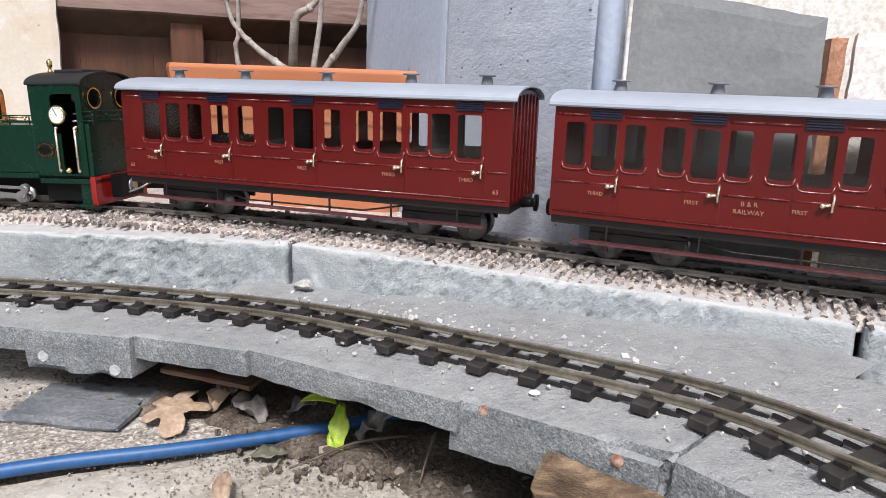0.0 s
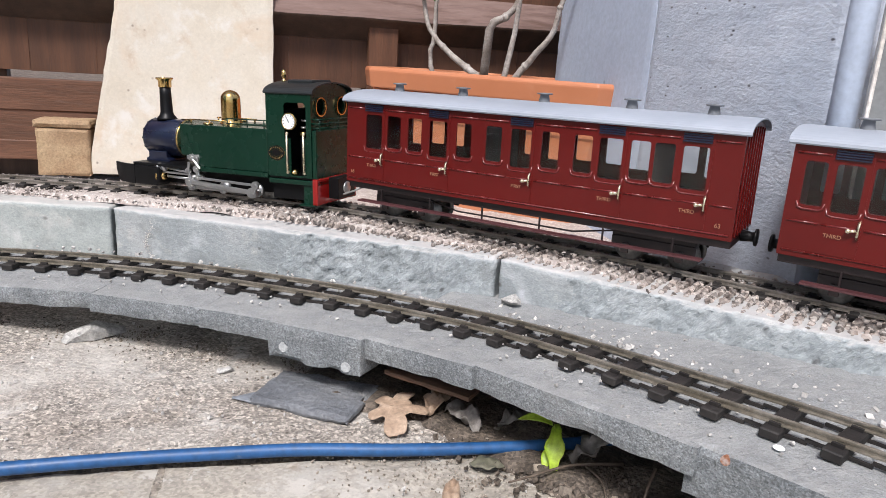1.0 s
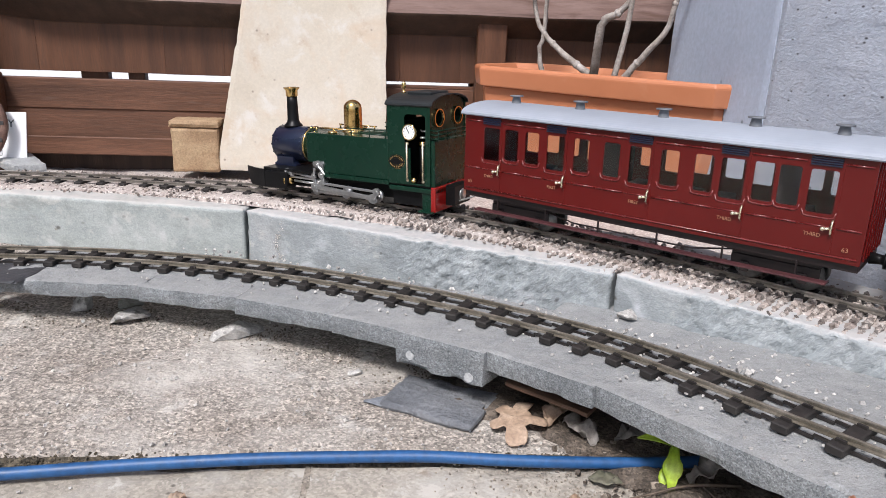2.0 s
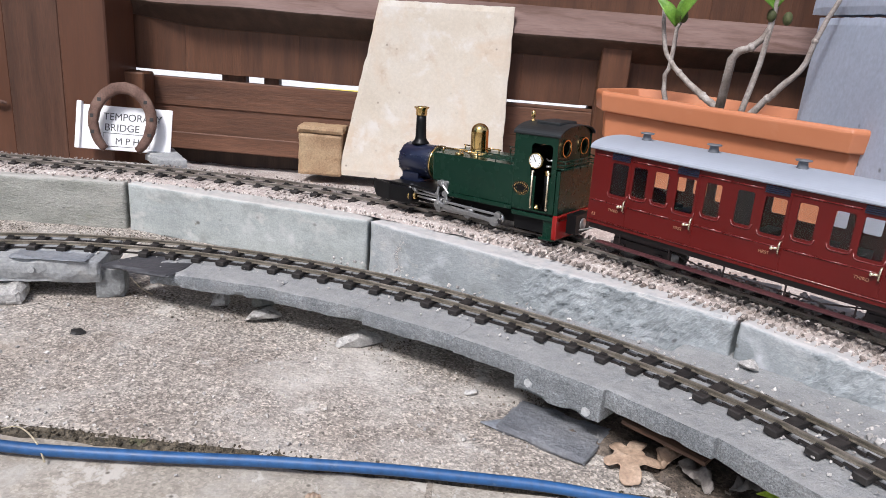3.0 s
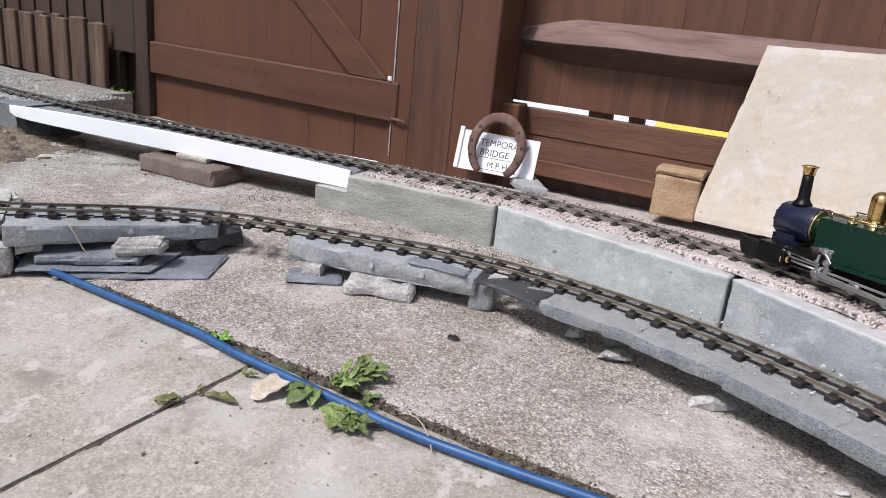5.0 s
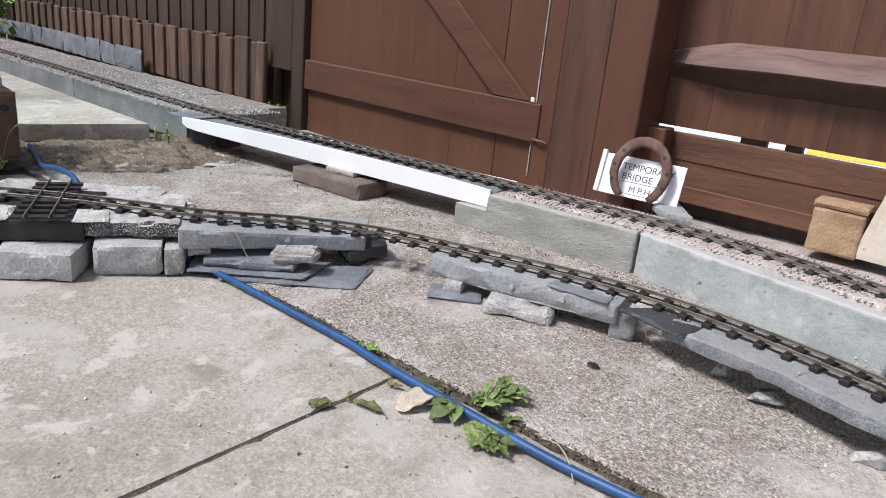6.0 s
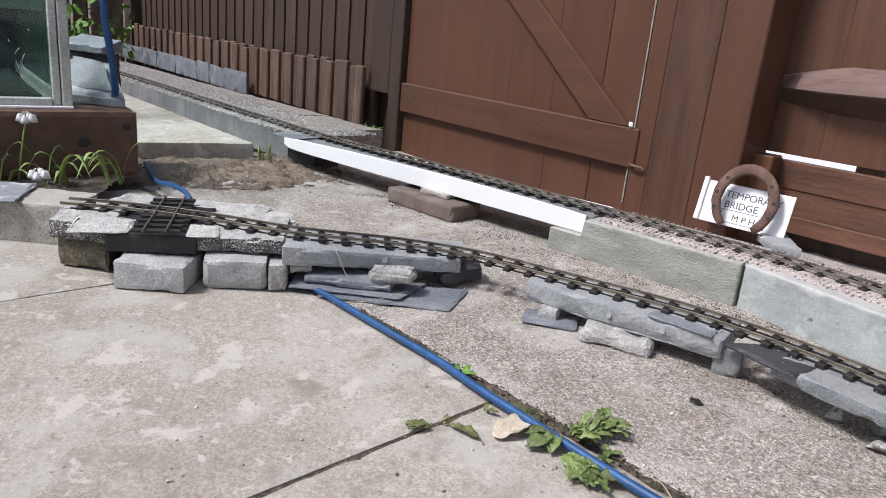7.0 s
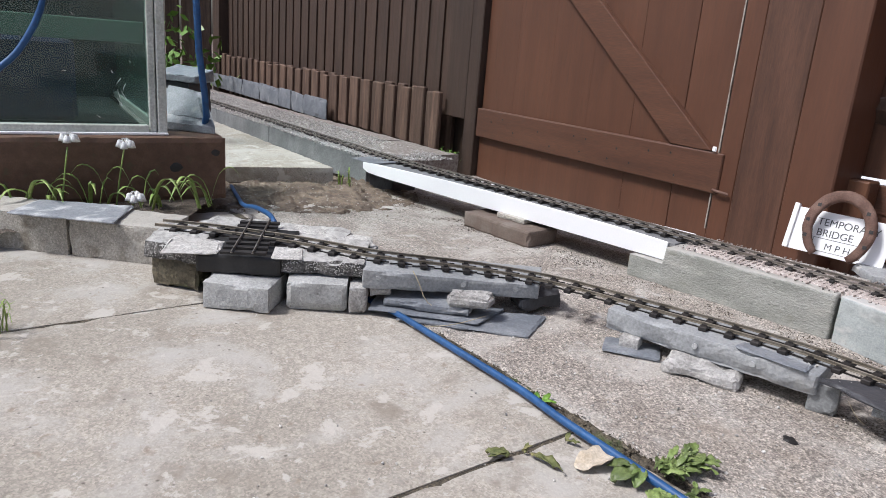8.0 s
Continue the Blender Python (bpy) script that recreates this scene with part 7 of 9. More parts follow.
# leafy bank and fence beyond the greenhouse
far = tagged(empty("far_fence"), "weathered brown board fence at the far end of the garden", "fence", kind="structure")
for k in range(16):
    x, y = -4.95 + 0.03 * k, -1.12 - 0.105 * k
    board("board", far, -0.05, 0.05, 0.0, 0.02, 0.0, 1.5, M_PICKET).matrix_local = Matrix.Translation((x - 0.5, y, 0.75)) @ Matrix.Rotation(radians(75), 4, "Z")
ivy = tagged(empty("leafy_bank"), "bank of green leafy plants beyond the ballast", "plant")
verts, faces = [], []
rg = np.random.default_rng(12)
for k in range(900):
    c = np.array([-4.6 + rg.normal(0, 0.28), -1.55 + rg.normal(0, 0.25), abs(rg.normal(0.22, 0.16))])
    u, v = rg.normal(size=3), rg.normal(size=3)
    u /= np.linalg.norm(u)
    v -= u * v.dot(u)
    v /= np.linalg.norm(v)
    s = rg.uniform(0.02, 0.045)
    i = len(verts)
    verts += [(c - u * s).tolist(), (c + v * s * 0.55).tolist(), (c + u * s).tolist(), (c - v * s * 0.55).tolist()]
    faces.append((i, i + 1, i + 2, i + 3))
me = bpy.data.meshes.new("foliage")
me.from_pydata(verts, [], faces)
me.materials.append(M_LEAF)
ob = new("foliage", me)
ob.parent = ivy
ob["kind"] = "stuff"

# ---- train ----
M_GREEN = mat("dark_green_enamel", [(0.0035, 0.021, 0.012), (0.0045, 0.026, 0.015)], 6, 40, rough=(0.22, 0.32), bump=0.0, mottle=0.06, coat=0.12, specular=0.3)
M_BLUEBLACK = mat("blue_black_enamel", [(0.006, 0.009, 0.024), (0.009, 0.013, 0.034)], 14, 60, rough=(0.24, 0.34), bump=0.0, mottle=0.1, coat=0.4)
M_COAL = mat("satin_black_enamel", [(0.004, 0.004, 0.0045), (0.007, 0.007, 0.0075)], 20, 80, rough=(0.3, 0.45), bump=0.0, mottle=0.2, specular=0.2)
M_ROOFB = mat("dark_grey_cab_roof", [(0.008, 0.010, 0.011), (0.013, 0.016, 0.017)], 20, 200, rough=(0.42, 0.55), bump=0.03, mottle=0.2)
M_BRASS = mat("polished_brass", [(0.66, 0.46, 0.17), (0.74, 0.54, 0.24)], 30, 80, rough=(0.10, 0.18), bump=0.0, metal=1.0, mottle=0.05)
M_STEEL = mat("bright_steel", [(0.42, 0.42, 0.42), (0.55, 0.55, 0.54)], 40, 300, rough=(0.24, 0.4), bump=0.05, metal=0.85, mottle=0.3)
M_WHEEL = mat("dull_steel_wheel", [(0.20, 0.20, 0.20), (0.32, 0.32, 0.31)], 60, 300, rough=(0.3, 0.5), bump=0.05, metal=0.7)
M_RED = mat("deep_red_enamel", [(0.22, 0.005, 0.004), (0.27, 0.008, 0.006)], 20, 60, rough=(0.2, 0.3), bump=0.0, mottle=0.08, coat=0.4)
M_MAROON = mat("crimson_coach_enamel", [(0.080, 0.0045, 0.0040), (0.094, 0.0052, 0.0045), (0.107, 0.0060, 0.0050)], 7, 60, rough=(0.26, 0.36), bump=0.0, mottle=0.06, coat=0.10, specular=0.3)
M_BEAD = mat("crimson_beading", [(0.115, 0.010, 0.009), (0.14, 0.014, 0.012)], 30, 90, rough=(0.22, 0.32), bump=0.0, mottle=0.1, coat=0.5)
M_UNDER = mat("dark_brown_underframe", [(0.010, 0.006, 0.006), (0.020, 0.011, 0.011)], 30, 200, rough=(0.4, 0.6), bump=0.05)
M_STEPB = mat("maroon_footboard", [(0.062, 0.020, 0.022), (0.095, 0.036, 0.038)], 30, 200, rough=(0.35, 0.5), bump=0.05)
M_ROOFC = mat("pale_blue_grey_roof", [(0.27, 0.295, 0.345), (0.30, 0.33, 0.38), (0.335, 0.365, 0.42)], 9, 120, rough=(0.4, 0.55), bump=0.04, mottle=0.12)
M_VENT = mat("dark_grey_ventilator", [(0.10, 0.108, 0.12), (0.15, 0.16, 0.175)], 40, 200, rough=(0.45, 0.6), bump=0.04, mottle=0.2)
M_LETTER = mat("faded_gold_lettering", [(0.32, 0.15, 0.085), (0.38, 0.19, 0.11)], 60, 200, bump=0.0, mottle=0.2)
M_DIAL = mat("white_dial", [(0.72, 0.73, 0.72), (0.78, 0.79, 0.78)], 40, 300, rough=(0.3, 0.4), bump=0.0, mottle=0.05)
M_INNER = mat("dim_coach_interior", [(0.035, 0.03, 0.028), (0.055, 0.048, 0.044)], 20, 200, bump=0.1)
M_HANDLE = mat("pale_brass_handle", [(0.72, 0.62, 0.42), (0.80, 0.72, 0.55)], 60, 200, rough=(0.2, 0.32), bump=0.0, metal=0.8, mottle=0.1)
M_PANE = glass_mat("coach_glazing", (0.95, 0.96, 0.95), 0.01, 1.0)

fineU, _ = spline(UPPER, 0.002)


def on_line(s):
    return Vector(fineU[int(round(s / 0.002))])


def ride(s_front, s_rear, inset):
    """The pose of a vehicle between two places on the upper line: x forwards, y to its left, z from the rail tops, origin under its rear end."""
    a, b = on_line(s_front - inset), on_line(s_rear + inset)
    d = a - b
    x = d.normalized()
    y = Vector((0, 0, 1)).cross(x).normalized()
    z = x.cross(y)
    o = (a + b) / 2 - x * ((s_front - s_rear) / 2) + Vector((0, 0, 0.005))
    return Matrix(((x.x, y.x, z.x, o.x), (x.y, y.y, z.y, o.y), (x.z, y.z, z.z, o.z), (0, 0, 0, 1)))


def rrect(x0, x1, z0, z1, r, n=4):
    out = []
    for cx, cz, a0 in ((x1 - r, z1 - r, 0), (x0 + r, z1 - r, 90), (x0 + r, z0 + r, 180), (x1 - r, z0 + r, 270)):
        for k in range(n + 1):
            a = radians(a0 + 90 * k / n)
            out.append((cx + r * math.cos(a), cz + r * math.sin(a)))
    return out


def circle(cx, cz, r, n=24, rz=None):
    return [(cx + r * math.cos(2 * math.pi * k / n), cz + (rz or r) * math.sin(2 * math.pi * k / n)) for k in range(n)]


def plate(outer, holes, thick, m=None, bm=None):
    """A flat plate in the x-z plane with holes, its front at y = 0 and its back at y = -thick."""
    own = bm is None
    bm = bm or bmesh.new()
    edges, old = [], set(bm.faces)
    for loop in [outer] + list(holes):
        vs = [bm.verts.new((x, 0, z)) for x, z in loop]
        edges += [bm.edges.new((vs[i], vs[(i + 1) % len(vs)])) for i in range(len(vs))]
    bmesh.ops.triangle_fill(bm, edges=edges, use_beauty=True, use_dissolve=False)
    fs = [f for f in bm.faces if f not in old]
    r = bmesh.ops.extrude_face_region(bm, geom=fs)
    vs = [g for g in r["geom"] if isinstance(g, bmesh.types.BMVert)]
    bmesh.ops.translate(bm, verts=vs, vec=(0, -thick, 0))
    fs = [f for f in bm.faces if f not in old]
    bmesh.ops.recalc_face_normals(bm, faces=fs)
    if m is not None:
        bmesh.ops.transform(bm, matrix=m, verts=list({v for f in fs for v in f.verts}))
    return bm


def prism(name, parent, material, poly, y0, y1, bev=0.0008, label="", seg=2):
    """An outline in the x-z plane drawn out from y0 to y1, with rounded edges."""
    bm = bmesh.new()
    a = [bm.verts.new((x, y0, z)) for x, z in poly]
    b = [bm.verts.new((x, y1, z)) for x, z in poly]
    n = len(poly)
    bm.faces.new(a)
    bm.faces.new(b[::-1])
    for i in range(n):
        bm.faces.new((a[i], b[i], b[(i + 1) % n], a[(i + 1) % n]))
    bmesh.ops.recalc_face_normals(bm, faces=bm.faces)
    if bev:
        es = [e for e in bm.edges if e.calc_face_angle(0) > 0.6]
        bmesh.ops.bevel(bm, geom=es, offset=bev, segments=seg, affect="EDGES", profile=0.6)
    return part(name, bm, material, parent, label)


def ring(bm, r0, r1, x0, x1, m, n=32):
    """An open ring round z, from radius r0 to r1 and from height x0 to x1."""
    rows = [[bm.verts.new((r * math.cos(2 * math.pi * k / n), r * math.sin(2 * math.pi * k / n), z)) for k in range(n)] for r, z in ((r0, x0), (r1, x0), (r1 * 0.98, x1), (r0, x1))]
    for j in range(4):
        a, b = rows[j], rows[(j + 1) % 4]
        for k in range(n):
            bm.faces.new((a[k], a[(k + 1) % n], b[(k + 1) % n], b[k]))
    bmesh.ops.recalc_face_normals(bm, faces=bm.faces)
    bmesh.ops.transform(bm, matrix=m, verts=bm.verts)


def bx(name, parent, material, x0, x1, y0, y1, z0, z1, bev=0.0008, label="", seg=2):
    bm = bmesh.new()
    box(bm, x0, x1, y0, y1, z0, z1, bev=bev, seg=seg)
    return part(name, bm, material, parent, label)


def rod(name, parent, material, pts, r, label="", n=10):
    bm = bmesh.new()
    tube(bm, pts, r, n=n)
    return part(name, bm, material, parent, label, smooth=True)


def turned(name, parent, material, profile, m, label="", n=28):
    bm = bmesh.new()
    lathe(bm, profile, n, m)
    return part(name, bm, material, parent, label, smooth=True)


AX = Matrix.Rotation(radians(90), 4, "Y")          # turns z to x


def ball_rivets(name, parent, material, places, r):
    bm = bmesh.new()
    for p in places:
        bmesh.ops.create_icosphere(bm, subdivisions=1, radius=r, matrix=Matrix.Translation(p))
    return part(name, bm, material, parent, smooth=True)


def wheelset(parent, x, r, gauge, face, material=M_WHEEL, width=0.006, spokes=8, axle=True):
    for s in (-1, 1):
        prof = [(0.0012, 0), (r * 0.98, 0), (r * 1.0, width * 0.75), (r * 1.12, width * 0.8), (r * 1.12, width), (r * 0.8, width), (r * 0.78, width * 0.6), (0.0012, width * 0.6)]
        m = Matrix.Translation((x, s * gauge, r)) @ Matrix.Rotation(radians(90 * s), 4, "X")
        w = turned("wheel", parent, material, prof, m, "steel flanged wheel", 26)
    if axle:
        rod("axle", parent, M_COAL, [(x, -gauge, r), (x, gauge, r)], 0.002)


# ---- locomotive ----
SF, SR_ = 1.599, 1.309
loco = tagged(empty("steam_locomotive", ride(SF, SR_, 0.07)), "dark green model steam tank locomotive with brass fittings", "locomotive")
HW = 0.044
bx("frame", loco, M_COAL, 0.006, 0.284, -0.020, 0.020, 0.010, 0.036)
bx("footplate", loco, M_COAL, 0.186, 0.306, -HW - 0.001, HW + 0.001, 0.0345, 0.0385)
bx("front_beam", loco, M_COAL, 0.299, 0.3065, -0.046, 0.046, 0.010, 0.0345, label="black front beam")
for s in (-1, 1):
    bm = bmesh.new()
    rows = []
    for k in range(13):
        t = k / 12
        x, y = 0.307 + 0.046 * t, s * (0.048 - 0.004 * t - 0.008 * t * t)
        lift = 0.016 * max(0.0, (t - 0.72) / 0.28) ** 2
        rows.append([bm.verts.new(p) for p in ((x, y, 0.009 + lift), (x + 0.0005, y - s * 0.002, 0.009 + lift), (x + 0.0005, y - s * 0.002, 0.0355), (x, y, 0.0355))])
    for a, b in zip(rows, rows[1:]):
        for k in range(4):
            bm.faces.new((a[k], a[(k + 1) % 4], b[(k + 1) % 4], b[k]))
    bm.faces.new(rows[0][::-1])
    bm.faces.new(rows[-1])
    bmesh.ops.recalc_face_normals(bm, faces=bm.faces)
    part("plough_blade", bm, M_COAL, loco, "black curved plough blade", smooth=False)
BZ, BR = 0.0695, 0.0258
SX = 0.2345
sb = turned("smokebox", loco, M_BLUEBLACK, [(0.002, 0.0), (BR * 0.98, 0.0), (BR, 0.001), (BR, 0.0695), (BR * 0.98, 0.0705), (0.002, 0.0705)], Matrix.Translation((SX, 0, BZ)) @ AX, "blue black smokebox", 48)
ball_rivets("rivets", sb, M_BLUEBLACK, [(x, BR * math.cos(a), BZ + BR * math.sin(a)) for x in (SX + 0.0035, 0.3005) for a in [2 * math.pi * k / 26 for k in range(26)]]
            + [(SX + 0.011 + 0.0095 * k, BR * math.cos(a), BZ + BR * math.sin(a)) for k in range(6) for a in (0.38, 2.76)], 0.0013)
turned("smokebox_door", sb, M_BLUEBLACK, [(0.001, 0.0), (0.021, 0.0), (0.0205, 0.002), (0.015, 0.0045), (0.001, 0.006)], Matrix.Translation((0.305, 0, BZ)) @ AX, n=32)
ball_rivets("door_bolts", sb, M_COAL, [(0.3065, 0.0235 * math.cos(a), BZ + 0.0235 * math.sin(a)) for a in [2 * math.pi * k / 12 for k in range(12)]], 0.0019)
turned("door_handle", sb, M_BRASS, [(0.0005, 0), (0.0022, 0.001), (0.0016, 0.004), (0.0005, 0.005)], Matrix.Translation((0.310, 0.0, BZ)) @ AX, "brass door knob", 12)
prism("saddle", loco, M_BLUEBLACK, [(0.256, 0.038), (0.298, 0.038), (0.298, 0.041), (0.293, 0.044), (0.293, 0.052), (0.261, 0.052), (0.261, 0.044), (0.256, 0.041)], -0.021, 0.021, 0.0008, "blue black smokebox saddle")
CH = Matrix.Translation((0.275, 0, BZ + BR - 0.001))
chim = turned("chimney", loco, M_COAL, [(0.0140, 0.0), (0.0130, 0.0025), (0.0098, 0.006), (0.0084, 0.010), (0.0077, 0.034), (0.0075, 0.046), (0.004, 0.046)], CH, "tall black chimney")
turned("chimney_cap", chim, M_BRASS, [(0.0076, 0.0435), (0.0088, 0.044), (0.0088, 0.0525), (0.0116, 0.0550), (0.0118, 0.0565), (0.0100, 0.057), (0.0056, 0.056), (0.0056, 0.048)], CH, "flared brass chimney cap")
turned("boiler", loco, M_GREEN, [(0.002, 0), (BR * 0.99, 0), (BR * 0.99, 0.150), (0.002, 0.150)], Matrix.Translation((0.082, 0, BZ)) @ AX, "dark green boiler", 48)
bm = bmesh.new()
ring(bm, BR * 0.9, BR * 1.05, 0, 0.0036, Matrix.Translation((0.2305, 0, BZ)) @ AX, 48)
part("boiler_band", bm, M_BRASS, loco, "polished brass boiler band", smooth=True)
for s in (-1, 1):
    tank = prism("side_tank", loco, M_GREEN, [(0.0925, 0.0395), (0.190, 0.0395), (0.1945, 0.042), (0.1965, 0.0475), (0.2005, 0.0525), (0.2120, 0.0535), (0.2120, 0.0935), (0.0925, 0.0935)],
                 min(s * 0.014, s * HW), max(s * 0.014, s * HW), 0.0012, "long dark green side tank")
    bx("tank_skirt", tank, M_GREEN, 0.0925, 0.192, min(s * 0.030, s * (HW + 0.0012)), max(s * 0.030, s * (HW + 0.0012)), 0.0335, 0.0393, bev=0.0006)
    fill = turned("tank_filler", tank, M_BRASS, [(0.0005, 0.0), (0.0062, 0.0), (0.0062, 0.0025), (0.005, 0.003), (0.0005, 0.0034)], Matrix.Translation((0.178, s * 0.034, 0.0935)), "brass tank filler lid", 18)
    rod("handrail", tank, M_BRASS, [(0.152, s * 0.0265, 0.0985), (0.210, s * 0.0265, 0.0985)], 0.0010, "thin brass handrail")
    for x in (0.155, 0.182, 0.208):
        rod("rail_knob", tank, M_BRASS, [(x, s * 0.0265, 0.0932), (x, s * 0.0265, 0.0992)], 0.0012, n=8)
    for z in (0.0975, 0.1035):
        rod("coal_rail", tank, M_GREEN, [(0.094, s * 0.041, z), (0.148, s * 0.041, z)], 0.0008)
    for x in (0.098, 0.120, 0.146):
        rod("rail_post", tank, M_GREEN, [(x, s * 0.041, 0.093), (x, s * 0.041, 0.104)], 0.0008, n=6)
dome = turned("dome", loco, M_BRASS, [(0.0168, 0.0), (0.0160, 0.0015), (0.0134, 0.0042), (0.0127, 0.008)] + [(0.0127, 0.010 + 0.0075 * k) for k in range(4)] + [(0.0127 * math.cos(radians(15 * k)), 0.0335 + 0.0117 * math.sin(radians(15 * k))) for k in range(1, 6)] + [(0.0006, 0.0452)],
              Matrix.Translation((0.170, 0, BZ + BR - 0.003)), "polished brass steam dome", 40)
turned("safety_valve", loco, M_BRASS, [(0.006, 0.0), (0.0050, 0.003), (0.0034, 0.006), (0.0030, 0.016), (0.0042, 0.018), (0.0030, 0.021), (0.0005, 0.022)], Matrix.Translation((0.1085, 0.004, BZ + BR - 0.002)), "brass safety valve", 18)
rod("pipework", loco, M_BRASS, [(0.180, 0.012, 0.0975), (0.205, 0.014, 0.0975), (0.232, 0.014, 0.0965)], 0.0009, "thin brass pipe")

# cab
XR = 0.0275
flip_y = Matrix.Scale(-1, 4, (0, 1, 0))
for s in (-1, 1):
    up_, lo_ = rrect(0.0345, 0.0665, 0.084, 0.127, 0.0055), rrect(0.0395, 0.0575, 0.0390, 0.094, 0.0010)
    doorway = up_[:10] + [(0.0345, 0.0850), (0.0395, 0.0840)] + lo_[10:] + [(0.0575, 0.0840), (0.0660, 0.0845)]
    # Far side left closed so the cab stays dark through the doorway.
    bm = plate([(XR, 0.037), (0.0915, 0.037), (0.0915, 0.1385), (XR, 0.1385)], [doorway] if s > 0 else [], 0.0014)
    if s < 0:
        bmesh.ops.transform(bm, matrix=Matrix.Scale(-1, 4, (0, 1, 0)), verts=bm.verts)
        bmesh.ops.reverse_faces(bm, faces=bm.faces)
    bmesh.ops.translate(bm, verts=bm.verts, vec=(0, s * (HW + 0.001), 0))
    cs = part("cab_side", bm, M_GREEN, loco, "dark green cab side, tall doorway on the near side only")
    ball_rivets("rivets", cs, M_GREEN, [(x, s * (HW + 0.001), z) for z in (0.1355, 0.1) for x in (0.031, 0.072, 0.078, 0.084, 0.089)] + [(x, s * (HW + 0.001), 0.06 + 0.007 * k) for x in (0.0300, 0.0885) for k in range(10)], 0.00055)
    for x in (0.0365, 0.0605):
        rl = rod("grab_rail", cs, M_HANDLE, [(x, s * (HW + 0.0045), 0.043), (x, s * (HW + 0.0045), 0.090)], 0.0013, "upright pale metal grab rail")
        for z in (0.043, 0.090):
            ball_rivets("rail_knob", rl, M_HANDLE, [(x, s * (HW + 0.0035), z)], 0.0024)
    np_ = bm = plate(circle(0.0790, 0.0655, 0.0128, 32, 0.0096), [], 0.0009)
    if s < 0:
        bmesh.ops.transform(bm, matrix=Matrix.Scale(-1, 4, (0, 1, 0)), verts=bm.verts)
        bmesh.ops.reverse_faces(bm, faces=bm.faces)
    bmesh.ops.translate(bm, verts=bm.verts, vec=(0, s * (HW + 0.0010), 0))
    npl = part("name_plate", bm, M_BRASS, loco, "oval brass name plate")
    bm = plate(circle(0.0790, 0.0655, 0.0119, 32, 0.0087), [circle(0.0790, 0.0655, 0.0078, 28, 0.0050)], 0.0006)
    if s < 0:
        bmesh.ops.transform(bm, matrix=Matrix.Scale(-1, 4, (0, 1, 0)), verts=bm.verts)
        bmesh.ops.reverse_faces(bm, faces=bm.faces)
    bmesh.ops.translate(bm, verts=bm.verts, vec=(0, s * (HW + 0.0014), 0))
    part("plate_ground", bm, M_COAL, npl, "dark band on the plate")
    bm = bmesh.new()
    for k in range(9):
        a = radians(20 + 140 * k / 8)
        for q in (1, -1):
            c = Vector((0.0790 + 0.0099 * math.cos(a) * q, s * (HW + 0.0015), 0.0655 + 0.0069 * math.sin(a) * q))
            box(bm, c.x - 0.0007, c.x + 0.0007, c.y - 0.0003, c.y + 0.0003, c.z - 0.0010, c.z + 0.0010)
    part("lettering_bars", bm, M_BRASS, npl, "raised brass lettering bars")
    bm = plate(circle(0.0790, 0.0655, 0.0069, 28, 0.0041), [], 0.0006)
    if s < 0:
        bmesh.ops.transform(bm, matrix=flip_y, verts=bm.verts)
        bmesh.ops.reverse_faces(bm, faces=bm.faces)
    bmesh.ops.translate(bm, verts=bm.verts, vec=(0, s * (HW + 0.0013), 0))
    part("plate_centre", bm, M_COAL, npl, "dark centre of the plate")
CT = [( -0.0445, 0.1385)] + [(0.0445 * math.cos(radians(180 - 180 * k / 14)), 0.1385 + 0.0115 * math.sin(radians(180 * k / 14))) for k in range(1, 14)] + [(0.0445, 0.1385)]
RZ = Matrix.Rotation(radians(90), 4, "Z")
rear = plate([(-0.0445, 0.037), (0.0445, 0.037)] + CT[::-1], [circle(-0.0235, 0.122, 0.0105), circle(0.0235, 0.122, 0.0105)], 0.0014, Matrix.Translation((XR + 0.0014, 0, 0)) @ RZ)
part("cab_rear", rear, M_GREEN, loco, "dark green cab back with round windows")
front = plate([(-0.0445, 0.0945), (0.0445, 0.0945)] + CT[::-1], [circle(-0.029, 0.122, 0.0085), circle(0.029, 0.122, 0.0085)], 0.0014, Matrix.Translation((0.0915, 0, 0)) @ RZ)
part("cab_front", front, M_GREEN, loco, "dark green cab front with round windows")
for x, yy, r in ((XR - 0.0004, 0.0235, 0.0105), (0.0925, 0.029, 0.0085)):
    for s in (-1, 1):
        bm = bmesh.new()
        ring(bm, r * 0.96, r * 1.12, 0, 0.0016, Matrix.Translation((x - 0.0010, s * yy, 0.122)) @ AX)
        part("window_ring", bm, M_BRASS, loco, "brass window ring", smooth=False)
# roof
bm = bmesh.new()
rows = []
for x in (XR - 0.0035, 0.0945):
    top = [(0.0468 * math.cos(radians(180 - 180 * k / 18)), 0.1383 + 0.0130 * math.sin(radians(180 * k / 18))) for k in range(19)]
    low_ = [(y * 0.985, z - 0.0014) for y, z in top]
    rows.append([bm.verts.new((x, y, z)) for y, z in top + low_[::-1]])
n = len(rows[0])
for k in range(n):
    bm.faces.new((rows[0][k], rows[0][(k + 1) % n], rows[1][(k + 1) % n], rows[1][k]))
bm.faces.new(rows[0][::-1])
bm.faces.new(rows[1])
bmesh.ops.recalc_face_normals(bm, faces=bm.faces)
roof = part("cab_roof", bm, M_ROOFB, loco, "dark arched cab roof")
bm = bmesh.new()
box(bm, 0.040, 0.076, -0.022, 0.022, 0.1485, 0.1535, bev=0.0012)
part("roof_hatch", bm, M_ROOFB, roof)
